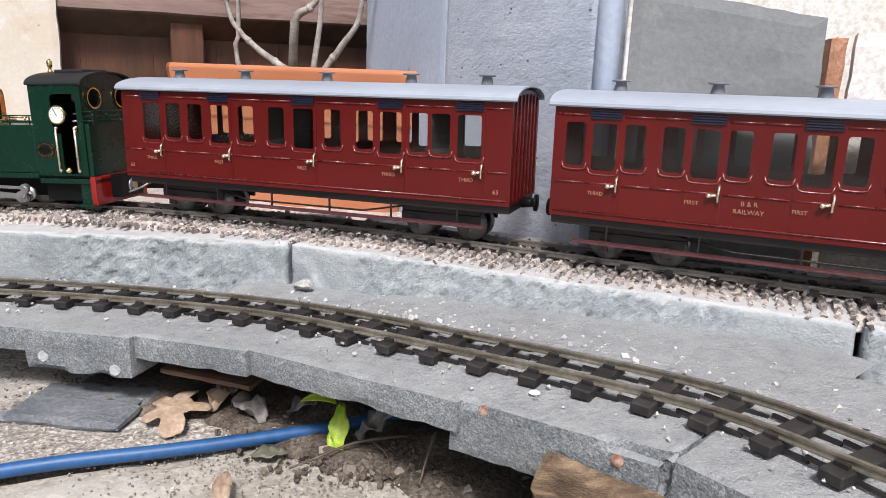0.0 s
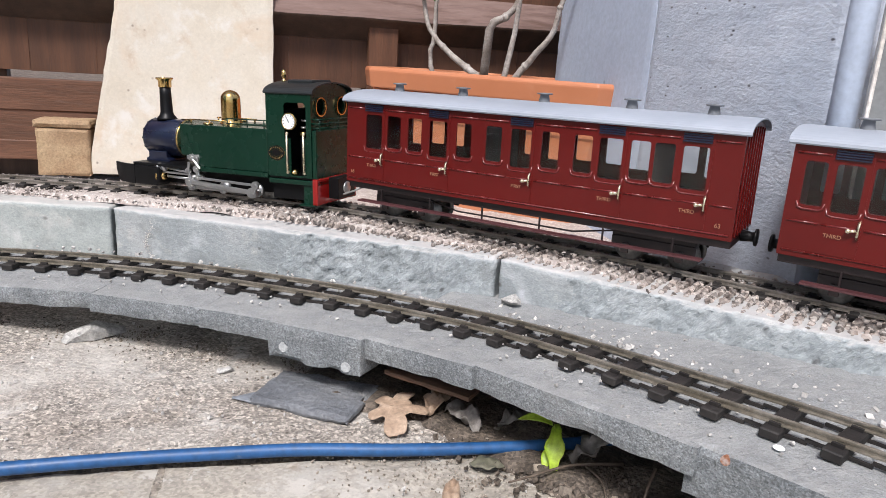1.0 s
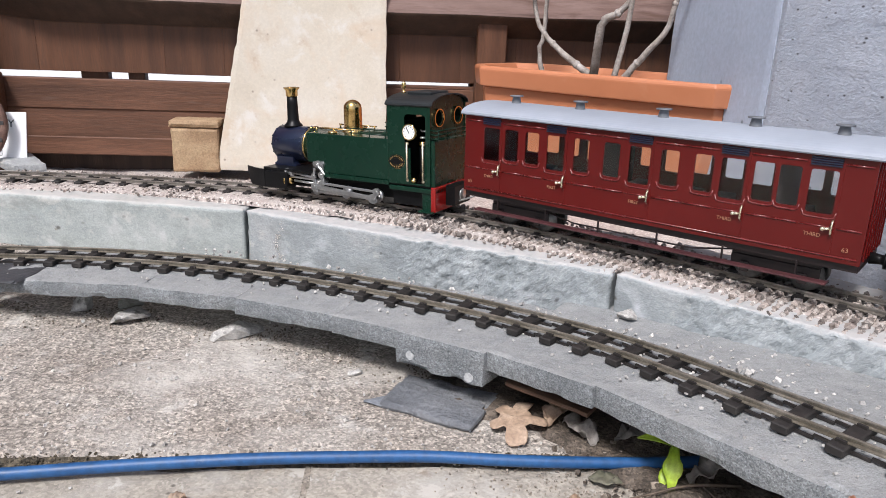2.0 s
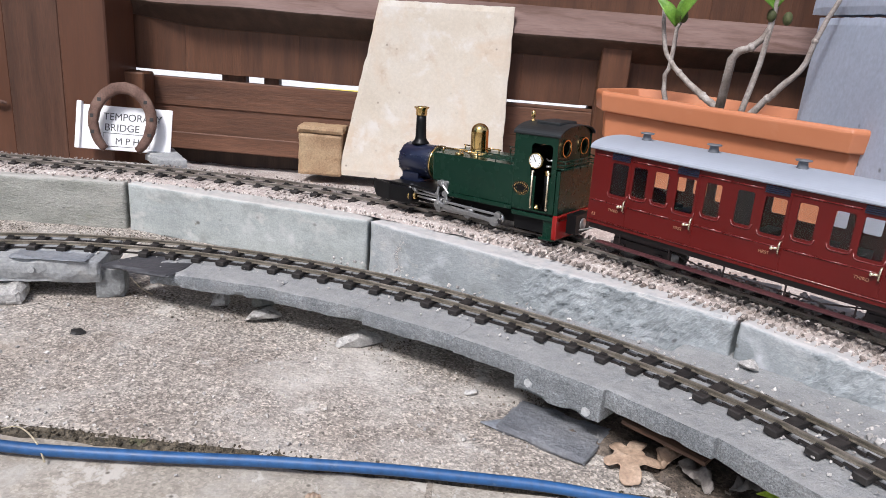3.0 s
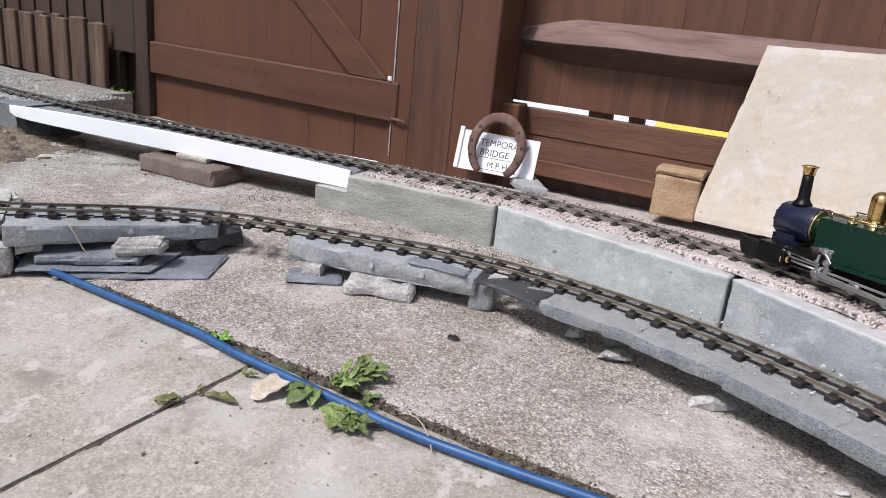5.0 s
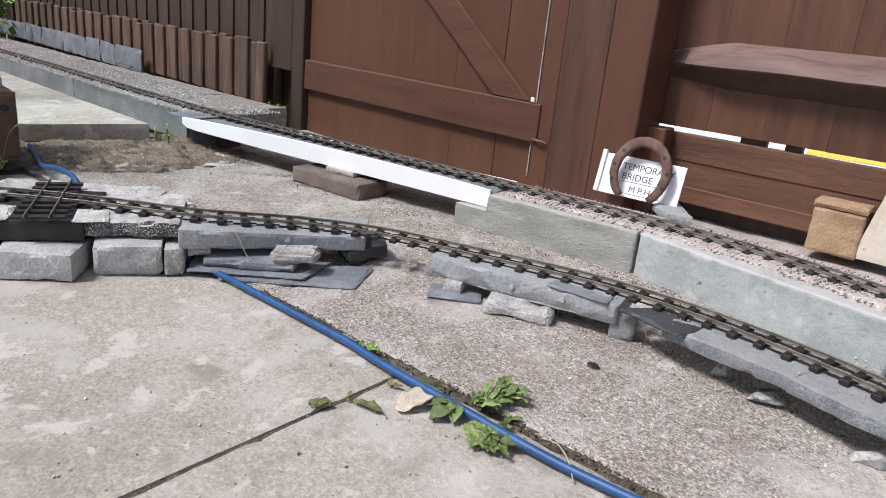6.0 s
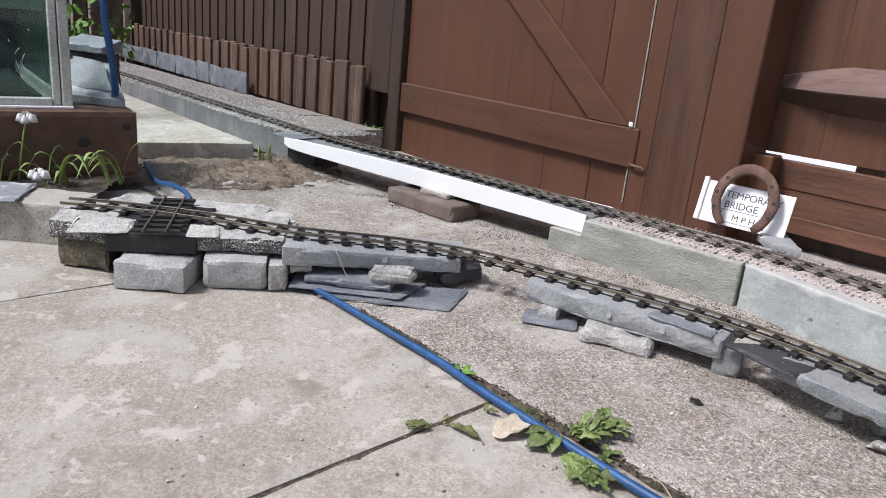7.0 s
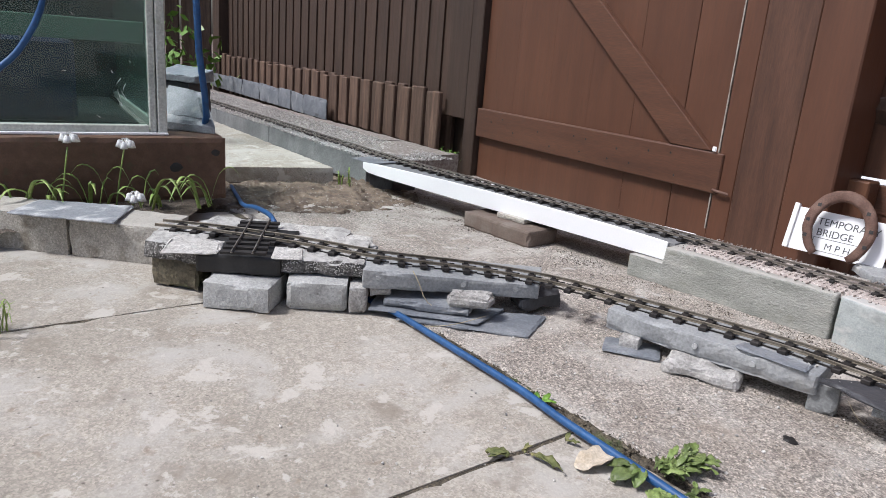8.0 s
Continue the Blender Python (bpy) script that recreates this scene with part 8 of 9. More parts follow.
turned("whistle", roof, M_BRASS, [(0.0028, 0), (0.0030, 0.002), (0.0017, 0.003), (0.0017, 0.006), (0.0030, 0.007), (0.0030, 0.013), (0.0012, 0.0145), (0.0005, 0.016)], Matrix.Translation((0.088, 0.012, 0.1500)), "brass whistle", 14)
# bunker and coal rails
bx("bunker", loco, M_GREEN, XR - 0.006, XR - 0.0002, -HW, HW, 0.036, 0.095, bev=0.0012, label="dark green coal bunker")
for z in (0.098, 0.103, 0.108):
    rod("coal_rail", loco, M_GREEN, [(XR, HW, z), (XR - 0.010, HW, z), (XR - 0.011, HW - 0.001, z), (XR - 0.011, -HW + 0.001, z), (XR - 0.010, -HW, z), (XR, -HW, z)], 0.0009)
for y in (-0.042, -0.02, 0.0, 0.02, 0.042):
    rod("rail_post", loco, M_GREEN, [(XR - 0.0108, y, 0.094), (XR - 0.0108, y, 0.109)], 0.0008, n=6)
rb = bx("rear_beam", loco, M_RED, XR - 0.008, XR - 0.0008, -0.046, 0.046, 0.004, 0.0365, bev=0.0014, label="deep red rear beam")
turned("buffer", rb, M_STEEL, [(0.002, 0), (0.0055, 0.0), (0.005, 0.006), (0.0035, 0.007), (0.0035, 0.011), (0.0080, 0.012), (0.0080, 0.0145), (0.001, 0.015)], Matrix.Translation((XR - 0.008, 0, 0.022)) @ Matrix.Rotation(radians(-90), 4, "Y"), "steel centre buffer", 20)
rod("coupling_hook", rb, M_STEEL, [(XR - 0.008, 0.008, 0.016), (XR - 0.020, 0.008, 0.014), (XR - 0.036, 0.006, 0.020), (XR - 0.050, 0.003, 0.027)], 0.0012, "steel coupling hook")
bx("cab_floor", loco, M_COAL, XR, 0.092, -0.043, 0.043, 0.034, 0.0372)
bx("valance", loco, M_GREEN, XR - 0.008, 0.0915, -0.0450, 0.0450, 0.028, 0.0338, bev=0.0008)
for s in (-1, 1):
    st = bx("step_plate", loco, M_GREEN, XR - 0.006, XR + 0.014, min(s * 0.0405, s * 0.0425), max(s * 0.0405, s * 0.0425), 0.004, 0.028, bev=0.0006, label="dark green step plate")
    bx("step", st, M_GREEN, XR - 0.006, XR + 0.016, min(s * 0.036, s * 0.050), max(s * 0.036, s * 0.050), 0.003, 0.0052, bev=0.0006)
    bx("ash_panel", loco, M_COAL, XR + 0.016, 0.090, min(s * 0.034, s * 0.038), max(s * 0.034, s * 0.038), 0.008, 0.0335, bev=0.0006)
# cab fittings
gauge = turned("pressure_gauge", loco, M_BRASS, [(0.0005, 0), (0.0100, 0), (0.0105, 0.0015), (0.0105, 0.004), (0.0092, 0.0045), (0.0092, 0.0036), (0.0005, 0.0036)], Matrix.Translation((0.0585, 0.0425, 0.1045)) @ Matrix.Rotation(radians(-90), 4, "X"), "round pressure gauge with a brass rim", 32)
bm = plate(circle(0.0585, 0.1045, 0.0091, 28), [], 0.0004)
bmesh.ops.translate(bm, verts=bm.verts, vec=(0, 0.0466, 0))
dial = part("dial", bm, M_DIAL, gauge, "white gauge dial")
bm = bmesh.new()
box(bm, -0.0005, 0.0005, 0, 0.0004, -0.0015, 0.0068, m=Matrix.Translation((0.0585, 0.0466, 0.1045)) @ Matrix.Rotation(radians(30), 4, "Y"))
for k in range(11):
    a = radians(-50 + 28 * k)
    box(bm, -0.0003, 0.0003, 0, 0.0003, 0.0068, 0.0082, m=Matrix.Translation((0.0585, 0.0466, 0.1045)) @ Matrix.Rotation(a - radians(90), 4, "Y"))
part("needle", bm, M_BLACK, dial, "black needle and marks")
bx("backhead", loco, M_COAL, 0.074, 0.084, -0.03, 0.03, 0.038, 0.118, bev=0.004)
rod("feed_pipe", loco, M_COAL, [(0.0470, 0.032, 0.040), (0.0465, 0.032, 0.062), (0.0465, 0.032, 0.090)], 0.0044, "black rubber feed pipe", 14)
turned("hose_clip", loco, M_BRASS, [(0.0040, 0), (0.0056, 0), (0.0056, 0.006), (0.0040, 0.006)], Matrix.Translation((0.0465, 0.032, 0.086)), "brass hose clip", 18)
rod("regulator", loco, M_STEEL, [(0.056, 0.022, 0.105), (0.0465, 0.034, 0.105), (0.038, 0.036, 0.106)], 0.0010, "steel regulator handle")
turned("valve_wheel", loco, M_STEEL, [(0.0005, 0), (0.0035, 0), (0.0035, 0.002), (0.0005, 0.002)], Matrix.Translation((0.0465, 0.032, 0.096)), "small valve wheel", 12)
turned("lubricator", loco, M_BRASS, [(0.0005, 0), (0.0042, 0), (0.0042, 0.006), (0.0015, 0.007), (0.0005, 0.009)], Matrix.Translation((0.0545, 0.038, 0.0425)) @ Matrix.Rotation(radians(-90), 4, "X"), "brass drain cock", 16)
# wheels, cylinders and rods
for x in (0.112, 0.157, 0.202):
    wheelset(loco, x, 0.0165, 0.0175, 0, M_WHEEL)


def bar(name, s, y, pts, h, t, label, eyes=()):
    """A flat rod through plan points in the x-z plane, with round ends."""
    bm = bmesh.new()
    for (x0, z0), (x1, z1) in zip(pts, pts[1:]):
        ln, an = math.hypot(x1 - x0, z1 - z0), math.atan2(z1 - z0, x1 - x0)
        m = Matrix.Translation(((x0 + x1) / 2, s * y, (z0 + z1) / 2)) @ Matrix.Rotation(-an, 4, "Y")
        box(bm, -ln / 2, ln / 2, -t / 2, t / 2, -h / 2, h / 2, bev=min(h, t) * 0.25, m=m)
    for x, z, r in eyes:
        cyl(bm, (x, s * y - t * 0.75, z), (x, s * y + t * 0.75, z), r, n=18)
        cyl(bm, (x, s * y - t * 1.1, z), (x, s * y + t * 1.1, z), r * 0.45, n=12)
    return part(name, bm, M_STEEL, loco, label)


for s in (-1, 1):
    cb = prism("cylinder_block", loco, M_COAL, [(0.2505, 0.0343), (0.2505, 0.014), (0.2545, 0.0085), (0.293, 0.0085), (0.2985, 0.012), (0.2985, 0.0343)], min(s * 0.024, s * 0.0475), max(s * 0.024, s * 0.0475), 0.0025, "black cylinder block", 3)
    cy = s * 0.0375
    back = Matrix.Rotation(radians(-90), 4, "Y")
    cov = turned("cylinder_cover", cb, M_BRASS, [(0.001, 0.0), (0.0108, 0.0), (0.0108, 0.0022), (0.0085, 0.0032), (0.0055, 0.0040), (0.0050, 0.0085), (0.0036, 0.0090), (0.001, 0.0092)], Matrix.Translation((0.2508, cy, 0.0215)) @ back, "polished brass cylinder cover", 32)
    ball_rivets("cover_bolts", cov, M_STEEL, [(0.2480, cy + 0.0088 * math.cos(a), 0.0215 + 0.0088 * math.sin(a)) for a in [2 * math.pi * k / 8 for k in range(8)]], 0.0013)
    turned("valve_gland", cb, M_STEEL, [(0.001, 0.0), (0.0058, 0.0), (0.0058, 0.003), (0.0042, 0.004), (0.0042, 0.0085), (0.0052, 0.0090), (0.0052, 0.0115), (0.001, 0.012)], Matrix.Translation((0.2508, s * 0.040, 0.0335)) @ back, "steel valve gland", 20)
    rod("piston_rod", cb, M_STEEL, [(0.243, cy, 0.0215), (0.198, cy, 0.0205)], 0.0017, "steel piston rod")
    rod("valve_rod", cb, M_STEEL, [(0.241, s * 0.040, 0.0335), (0.202, s * 0.040, 0.0300)], 0.0019, "steel valve rod")
    bar("slide_bar", s, 0.0375, [(0.249, 0.0270), (0.186, 0.0265)], 0.0026, 0.005, "steel slide bar")
    bar("crosshead", s, 0.0400, [(0.207, 0.0205), (0.196, 0.0205)], 0.0115, 0.0070, "steel crosshead", [(0.2015, 0.0190, 0.0042)])
    bar("coupling_rod", s, 0.0400, [(0.202, 0.0110), (0.157, 0.0110), (0.112, 0.0110)], 0.0046, 0.0024, "steel coupling rod", [(0.202, 0.0110, 0.0052), (0.157, 0.0110, 0.0052), (0.112, 0.0110, 0.0052)])
    bar("connecting_rod", s, 0.0455, [(0.2015, 0.0190), (0.114, 0.0120)], 0.0062, 0.0028, "steel connecting rod", [(0.2015, 0.0190, 0.0046), (0.114, 0.0120, 0.0066)])
    bar("return_crank", s, 0.0490, [(0.112, 0.0115), (0.107, 0.0225)], 0.0050, 0.0026, "steel return crank", [(0.107, 0.0225, 0.0052)])
    bar("eccentric_rod", s, 0.0480, [(0.187, 0.0250), (0.107, 0.0225)], 0.0032, 0.0020, "steel eccentric rod", [(0.187, 0.0250, 0.0034)])
    bar("expansion_link", s, 0.0450, [(0.187, 0.0230), (0.1900, 0.0360), (0.1880, 0.0500)], 0.0056, 0.0034, "steel curved link", [(0.1900, 0.0360, 0.0046), (0.1880, 0.0500, 0.0034)])
    bar("combination_lever", s, 0.0445, [(0.1985, 0.0130), (0.2030, 0.0330), (0.2010, 0.0440)], 0.0040, 0.0026, "steel combination lever", [(0.2030, 0.0330, 0.0036), (0.1985, 0.0130, 0.0030)])
    bar("radius_rod", s, 0.0430, [(0.2030, 0.0370), (0.1760, 0.0340)], 0.0032, 0.0022, "steel radius rod")
    bar("lifting_link", s, 0.0470, [(0.1960, 0.0500), (0.1830, 0.0370)], 0.0030, 0.0022, "steel lifting link", [(0.1960, 0.0500, 0.0030)])
    bar("link_bracket", s, 0.0420, [(0.2060, 0.0505), (0.1840, 0.0525)], 0.0064, 0.0060, "steel link bracket", [(0.1960, 0.0510, 0.0048)])
    bar("union_link", s, 0.0465, [(0.1985, 0.0130), (0.2060, 0.0150)], 0.0030, 0.0020, "steel union link")
    for x in (0.112, 0.157, 0.202):
        turned("crank", loco, M_STEEL, [(0.0005, 0), (0.0078, 0), (0.0078, 0.0036), (0.0005, 0.0040)], Matrix.Translation((x, s * 0.0345, 0.0150)) @ Matrix.Rotation(radians(-90 * s), 4, "X"), "steel outside crank", 20)

# long boiler and short front end: stretch along the loco, round fittings only move
KX, KY = (-0.1, 0.0925, 0.25, 0.305, 0.353, 0.5), (-0.1, 0.0925, 0.277, 0.3175, 0.355, 0.502)
bpy.context.view_layer.update()
inv = loco.matrix_world.inverted()
rel = {ob: inv @ ob.matrix_world for ob in loco.children_recursive}
for ob, m in rel.items():
    ob.data.transform(m)
for ob in rel:
    ob.matrix_parent_inverse = Matrix.Identity(4)
    ob.matrix_basis = Matrix.Identity(4)
    xs = [v.co.x for v in ob.data.vertices]
    lo, hi = min(xs), max(xs)
    mid = (lo + hi) / 2
    for v in ob.data.vertices:
        v.co.x = float(np.interp(v.co.x, KX, KY)) if hi - lo > 0.05 else v.co.x + float(np.interp(mid, KX, KY)) - mid

# ---- coaches ----
def coach(name, L, comps, pitch, start, label, words, s_front, van=False):
    co = tagged(empty(name, ride(s_front, s_front - L, 0.085)), label, "railway coach", group="crimson coaches of the train")
    W = 0.0465
    Z0, Z1 = 0.0295, 0.1265
    # positions are counted from the front end back
    fx = lambda d: L - d
    holes, doors, lights = [], [], []
    k_ = pitch / 0.0893
    at = start if isinstance(start, tuple) else tuple(start + pitch * i for i in range(comps))
    for i, c in enumerate(at):
        wide = 1.14 if isinstance(start, tuple) and i in (1, 2) else 1.0
        for dx, hw, z0, z1 in ((-0.0278 * k_ * wide, 0.0092 * k_, 0.0750, 0.1120), (0.0, 0.0118 * k_, 0.0715, 0.1125), (0.0278 * k_ * wide, 0.0092 * k_, 0.0750, 0.1120)):
            if c + dx + hw > L - 0.004 or c + dx - hw < 0.004:
                continue
            holes.append(rrect(fx(c + dx) - hw, fx(c + dx) + hw, z0, z1, 0.0024, 3))
            lights.append((fx(c + dx), hw, z0, z1))
        doors.append(fx(c))
    if van:
        c = L - 0.068
        holes.append(rrect(fx(c) - 0.0115, fx(c) + 0.0115, 0.075, 0.1115, 0.0024, 3))
        lights.append((fx(c), 0.0115, 0.075, 0.1115))
    flip = Matrix.Scale(-1, 4, (0, 1, 0))
    for s in (1, -1):
        def place(bm, y):
            if s < 0:
                bmesh.ops.transform(bm, matrix=flip, verts=bm.verts)
                bmesh.ops.reverse_faces(bm, faces=bm.faces)
            bmesh.ops.translate(bm, verts=bm.verts, vec=(0, s * y, 0))
            return bm
        side = part("side", place(plate([(0, Z0), (L, Z0), (L, Z1), (0, Z1)], holes, 0.0016), W), M_MAROON, co, "glossy crimson coach side")
        for x, hw, z0, z1 in lights:
            bm = bmesh.new()
            box(bm, x - hw - 0.001, x + hw + 0.001, s * (W - 0.0013) - 0.0002, s * (W - 0.0013) + 0.0002, z0 - 0.001, z1 + 0.001)
            gl = part("window_pane", bm, M_PANE, side, "clear window glazing")
            gl.visible_shadow = False
        # beading
        bm = bmesh.new()
        r = 0.00095

        def bead(pts):
            tube(bm, [(x, s * (W + 0.0002), z) for x, z in pts], r, n=6)
        for i, xd in enumerate(doors):
            a, b = xd - 0.0152, xd + 0.0152
            lo = (xd + doors[i + 1]) / 2 + 0.0005 if i < len(doors) - 1 else (0.003 if not van else xd - pitch / 2)
            hi = (xd + doors[i - 1]) / 2 - 0.0005 if i else L - 0.003
            for z in (0.0605,):
                bead([(lo, z), (a - 0.001, z)])
                bead([(a + 0.001, z), (b - 0.001, z)])
                bead([(b + 0.001, z), (hi, z)])
            bead([(lo, 0.1185), (a, 0.1185)])
            bead([(b, 0.1185), (hi, 0.1185)])
            for x, hw, z0, z1 in [l for l in lights if min(doors, key=lambda q: abs(q - l[0])) == xd]:
                q = 0.0022
                bead([(x - hw - q, z0 + 0.003), (x - hw - q + 0.0012, z0 - 0.0022), (x - hw + 0.0025, z0 - 0.0034), (x + hw - 0.0025, z0 - 0.0034), (x + hw + q - 0.0012, z0 - 0.0022), (x + hw + q, z0 + 0.003)])
        bead([(0.003, 0.0345), (L - 0.003, 0.0345)])
        if van:
            bead([(0.003, 0.0605), (0.075, 0.0605)])
        part("beading", bm, M_BEAD, side, "raised crimson beading", smooth=True)
        for i, xd in enumerate(doors):
            bm = plate([(xd - 0.0143, 0.036), (xd + 0.0143, 0.036), (xd + 0.0143, 0.1195), (xd - 0.0143, 0.1195)], [rrect(xd - 0.0112 * k_, xd + 0.0112 * k_, 0.0722, 0.1118, 0.0022, 3)], 0.0007)
            door = part("door", place(bm, W + 0.0006), M_MAROON, side)
            # louvred vent hood over the door
            bm = bmesh.new()
            for k in range(4):
                box(bm, xd - 0.0125, xd + 0.0125, s * (W + 0.0006) - 0.0012, s * (W + 0.0006) + 0.0016, 0.1155 + 0.0021 * k, 0.1170 + 0.0021 * k, bev=0.0003)
            part("door_vent", bm, M_BLUEBLACK, door, "dark louvred vent")
            bm = bmesh.new()
            hx = xd - 0.0128
            tube(bm, [(hx, s * (W + 0.0018), 0.0535), (hx, s * (W + 0.0042), 0.0555), (hx, s * (W + 0.0042), 0.0655), (hx, s * (W + 0.0018), 0.0675)], 0.0011, n=7)
            tube(bm, [(hx + 0.0015, s * (W + 0.003), 0.0600), (hx + 0.0062, s * (W + 0.0042), 0.0592)], 0.0014, n=7)
            bmesh.ops.create_uvsphere(bm, u_segments=8, v_segments=6, radius=0.0021, matrix=Matrix.Translation((hx + 0.0068, s * (W + 0.0042), 0.0592)))
            part("handle", bm, M_HANDLE, door, "brass door handle", smooth=True)
        # lettering
        rot = Matrix.Rotation(radians(90), 4, "X") if s < 0 else Matrix.Rotation(radians(180), 4, "Z") @ Matrix.Rotation(radians(90), 4, "X")
        for body, d, z, size in words:
            x = fx(d)
            text(body, size, M_LETTER, side, Matrix.Translation((x, s * (W + 0.0014), z)) @ rot, depth=0.0001)
    # ends
    arch = lambda w, h, n=12: [(w * math.cos(radians(180 * k / n)), Z1 + h * math.sin(radians(180 * k / n))) for k in range(n + 1)]
    for x, dirn in ((0.0, -1), (L, 1)):
        bm = plate([(-W + 0.0016, Z0), (W - 0.0016, Z0)] + arch(W - 0.0016, 0.0085), [], 0.0016, Matrix.Translation((x if dirn > 0 else x, 0, 0)) @ Matrix.Rotation(radians(-90 * dirn), 4, "Z"))
        end = part("end", bm, M_MAROON, co, "planked crimson coach end")
        for k in range(-3, 4):
            y = k * 0.0125
            bx("end_strip", end, M_MAROON, x - 0.0012 if dirn < 0 else x - 0.0002, x + 0.0002 if dirn < 0 else x + 0.0012, y - 0.0012, y + 0.0012, 0.032, 0.1255 + 0.006 * (1 - (k / 4) ** 2), bev=0.0004, seg=1)
        buf = turned("coupler", end, M_COAL, [(0.002, 0), (0.0060, 0.0), (0.0048, 0.008), (0.0048, 0.011), (0.0085, 0.012), (0.0085, 0.0142), (0.001, 0.015)],
                     Matrix.Translation((x, 0, 0.0275)) @ Matrix.Rotation(radians(90 * dirn), 4, "Y"), "black centre coupler", 18)
    # roof
    bm = bmesh.new()
    top = [((W + 0.0045) * math.cos(radians(180 * k / 20)), 0.1262 + 0.0128 * math.sin(radians(180 * k / 20)) ** 0.9) for k in range(21)]
    under = [(y * 0.985, z - 0.0013) for y, z in top]
    rows = [[bm.verts.new((x, y, z)) for y, z in top + under[::-1]] for x in (-0.0045, L * 0.33, L * 0.66, L + 0.0045)]
    n = len(rows[0])
    for a, b in zip(rows, rows[1:]):
        for k in range(n):
            bm.faces.new((a[k], a[(k + 1) % n], b[(k + 1) % n], b[k]))
    for rws, fl in ((rows[0], True), (rows[-1], False)):
        for k in range(20):
            q = (rws[k], rws[k + 1], rws[n - 2 - k], rws[n - 1 - k])
            bm.faces.new(q)
    bmesh.ops.recalc_face_normals(bm, faces=bm.faces)
    roof = part("roof", bm, M_ROOFC, co, "pale blue grey arched roof")
    for c in at:
        x = fx(c)
        turned("roof_vent", roof, M_VENT, [(0.0066, 0), (0.0060, 0.001), (0.0044, 0.0092), (0.0082, 0.0096), (0.0082, 0.0109), (0.002, 0.0113)], Matrix.Translation((x, 0.0, 0.1375)), "small roof ventilator", 16)
    # inside
    bx("floor", co, M_INNER, 0.002, L - 0.002, -W + 0.002, W - 0.002, 0.030, 0.033, bev=0)
    for i in range(comps + 1):
        x = fx((at[0] - pitch / 2) if i == 0 else at[i - 1] + pitch / 2 if i == comps else (at[i - 1] + at[i]) / 2)
        if 0.004 < x < L - 0.004 and i % 2 == 0:
            bx("partition", co, M_INNER, x - 0.0012, x + 0.0012, -W + 0.002, W - 0.002, 0.033, 0.126, bev=0)
    for i in range(comps):
        for d in (-0.030, 0.030):
            x = fx(at[i] + d)
            if 0.012 < x < L - 0.012:
                bx("seat", co, M_INNER, x - 0.009, x + 0.009, -W + 0.003, W - 0.003, 0.033, 0.0600, bev=0.002)
    # underframe, footboards and bogies
    before = set(co.children_recursive)
    bx("solebar", co, M_UNDER, 0.001, L - 0.001, -W + 0.004, W - 0.004, 0.0325, 0.0398, bev=0.0006)
    for s in (-1, 1):
        fb = bx("footboard", co, M_STEPB, 0.022, L - 0.022, min(s * 0.043, s * 0.053), max(s * 0.043, s * 0.053), 0.0190, 0.0208, bev=0.0004, label="long maroon footboard")
        for k in range(6):
            x = 0.05 + (L - 0.1) * k / 5
            bx("hanger", fb, M_UNDER, x - 0.0009, x + 0.0009, min(s * 0.0425, s * 0.0440), max(s * 0.0425, s * 0.0440), 0.0205, 0.034, bev=0.0002, seg=1)
        rod("truss_rod", co, M_UNDER, [(0.10, s * 0.036, 0.0325), (0.15, s * 0.036, 0.0230), (L - 0.15, s * 0.036, 0.0230), (L - 0.10, s * 0.036, 0.0325)], 0.0009)
    for xb in (0.072, L - 0.072):
        bog = bx("bogie", co, M_UNDER, xb - 0.040, xb + 0.040, -0.0285, 0.0285, 0.0255, 0.0325, bev=0.0008, label="dark two axle bogie")
        for s in (-1, 1):
            bx("side_frame", bog, M_UNDER, xb - 0.040, xb + 0.040, min(s * 0.0265, s * 0.0295), max(s * 0.0265, s * 0.0295), 0.0150, 0.0255, bev=0.0008)
            for d in (-0.026, 0.026):
                bx("axlebox", bog, M_UNDER, xb + d - 0.004, xb + d + 0.004, min(s * 0.0292, s * 0.0325), max(s * 0.0292, s * 0.0325), 0.0095, 0.0195, bev=0.0008)
        for d in (-0.026, 0.026):
            wheelset(bog, xb + d, 0.0140, 0.0175, 0)
    under_parts = set(co.children_recursive) - before
    lift = Matrix(((1, 0, 0, 0), (0, 1, 0, 0), (0, 0, 0.9588, 0.040 - 0.0295 * 0.9588), (0, 0, 0, 1)))
    for ob in co.children_recursive:
        if ob in under_parts or any(ob.parent is u for u in under_parts):
            continue
        if ob.matrix_basis == Matrix.Identity(4):
            ob.data.transform(lift)
        else:
            ob.matrix_basis = Matrix.Translation((0, 0, 0.040 - 0.0295 * 0.9588 - 0.0412 * ob.matrix_basis.translation.z)) @ ob.matrix_basis
    return co


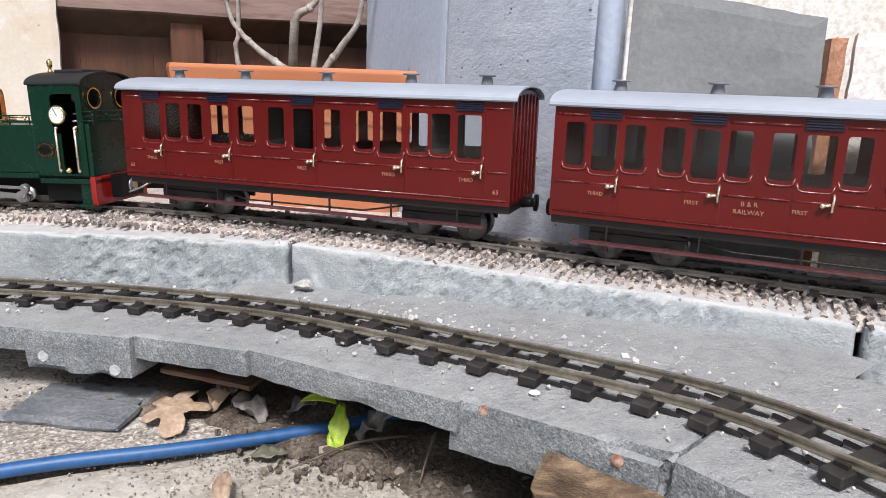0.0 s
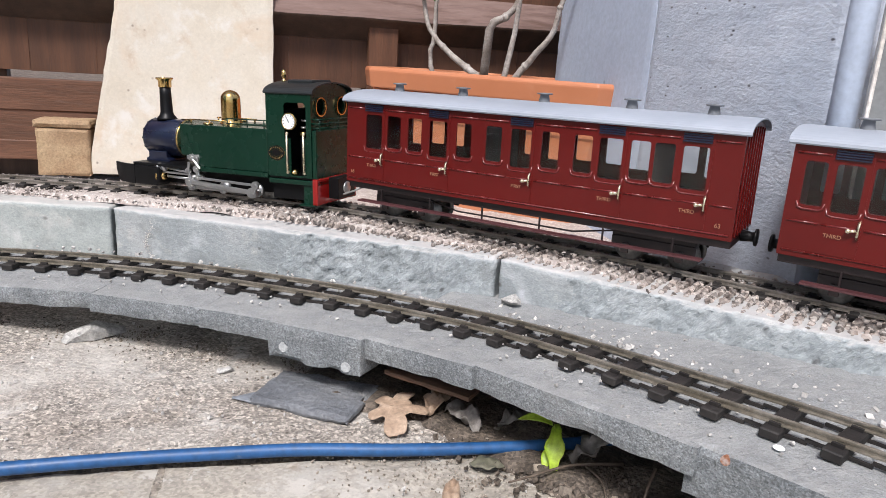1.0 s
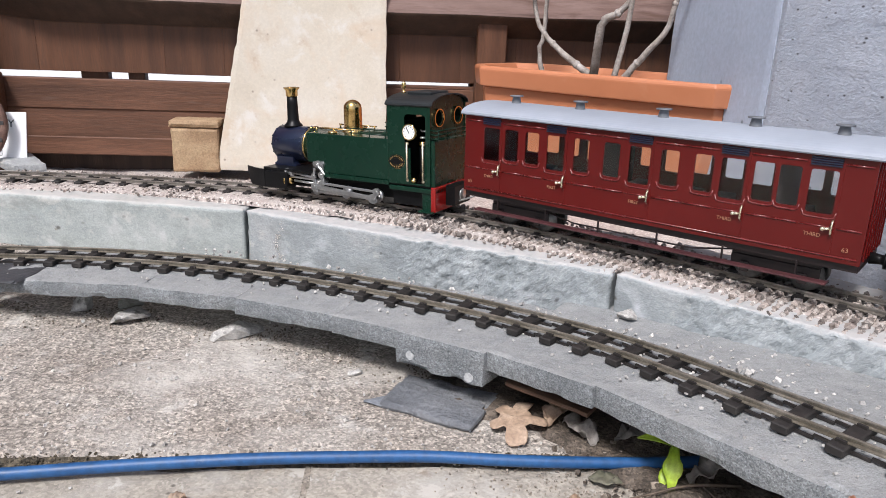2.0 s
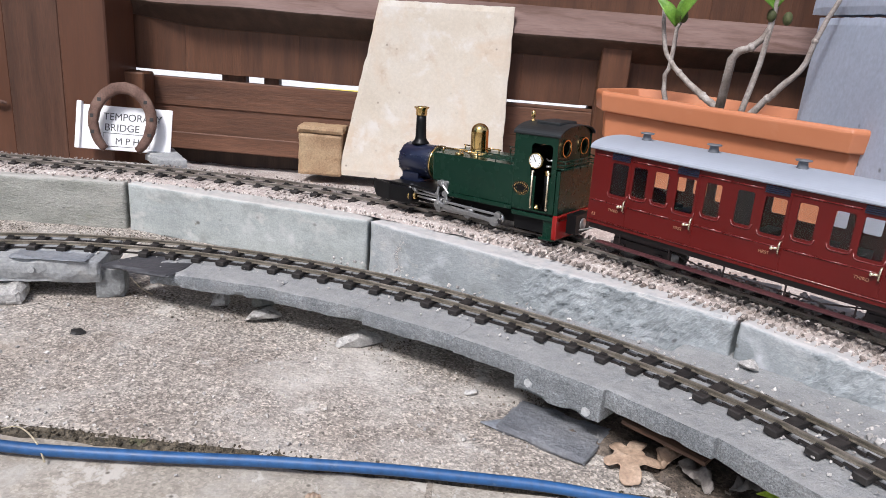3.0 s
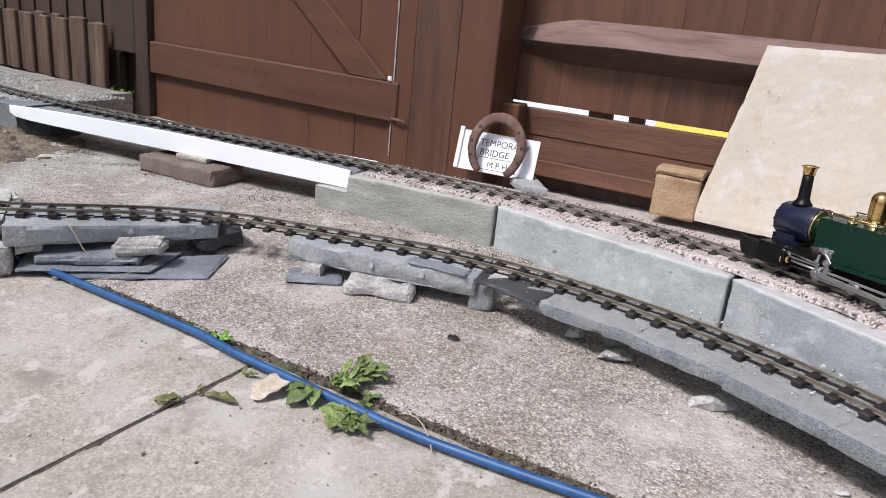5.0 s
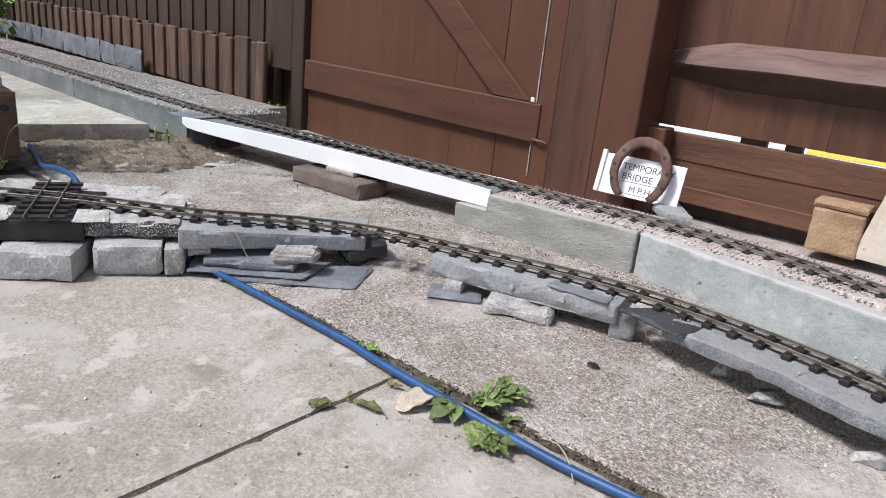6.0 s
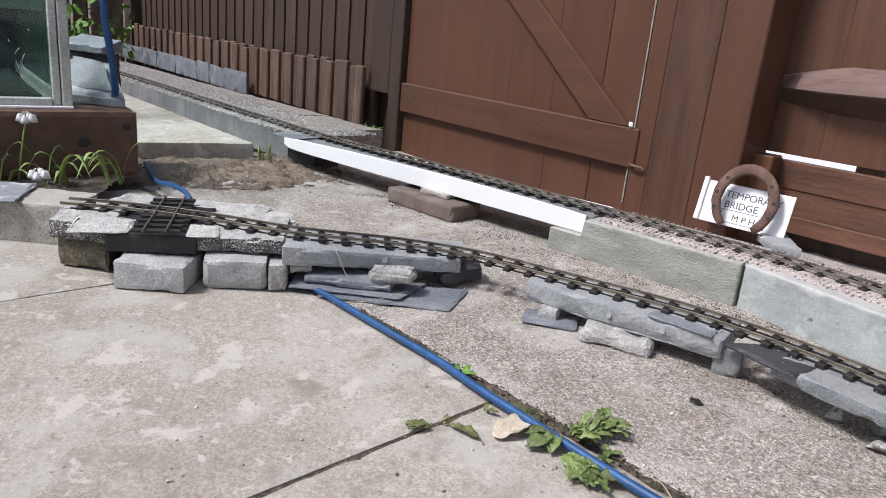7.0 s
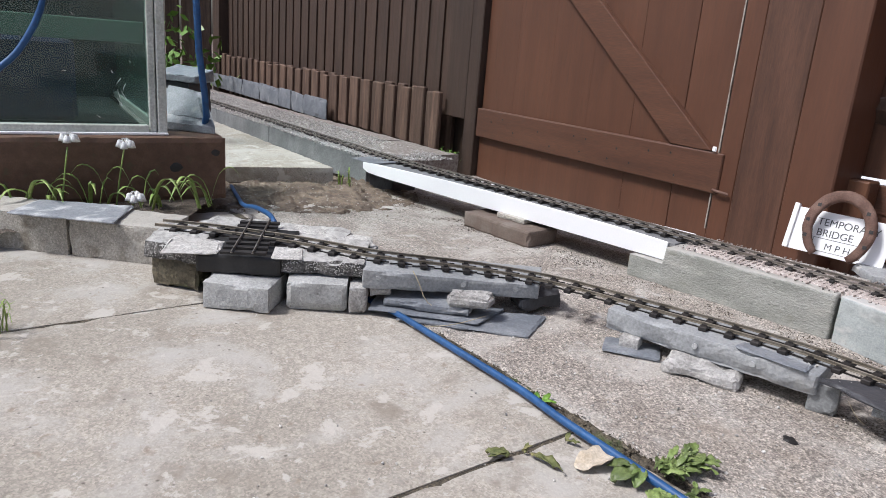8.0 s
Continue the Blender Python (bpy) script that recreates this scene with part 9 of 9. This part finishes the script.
P1 = 0.0885
coach("passenger_coach", 0.434, 5, P1, (0.0395, 0.1265, 0.2250, 0.3180, 0.3950), "crimson five compartment model coach with a grey roof",
      [("THIRD", 0.0375, 0.0505, 0.0048), ("FIRST", 0.1245, 0.0505, 0.0048), ("FIRST", 0.223, 0.0505, 0.0048), ("THIRD", 0.3160, 0.0505, 0.0048), ("THIRD", 0.3930, 0.0505, 0.0048),
       ("63", 0.010, 0.0405, 0.0056), ("63", 0.421, 0.0405, 0.0056)], 1.280)
coach("brake_coach", 0.470, 5, 0.0785, 0.0430, "crimson brake coach with a plain guard's end",
      [("THIRD", 0.0385, 0.0505, 0.0046), ("FIRST", 0.115, 0.0505, 0.0046), ("B & R", 0.157, 0.0530, 0.0052), ("RAILWAY", 0.157, 0.0465, 0.0052), ("FIRST", 0.192, 0.0505, 0.0046), ("THIRD", 0.268, 0.0505, 0.0046),
       ("THIRD", 0.345, 0.0505, 0.0046), ("GUARD", 0.428, 0.0505, 0.0046)], 0.806, van=True)
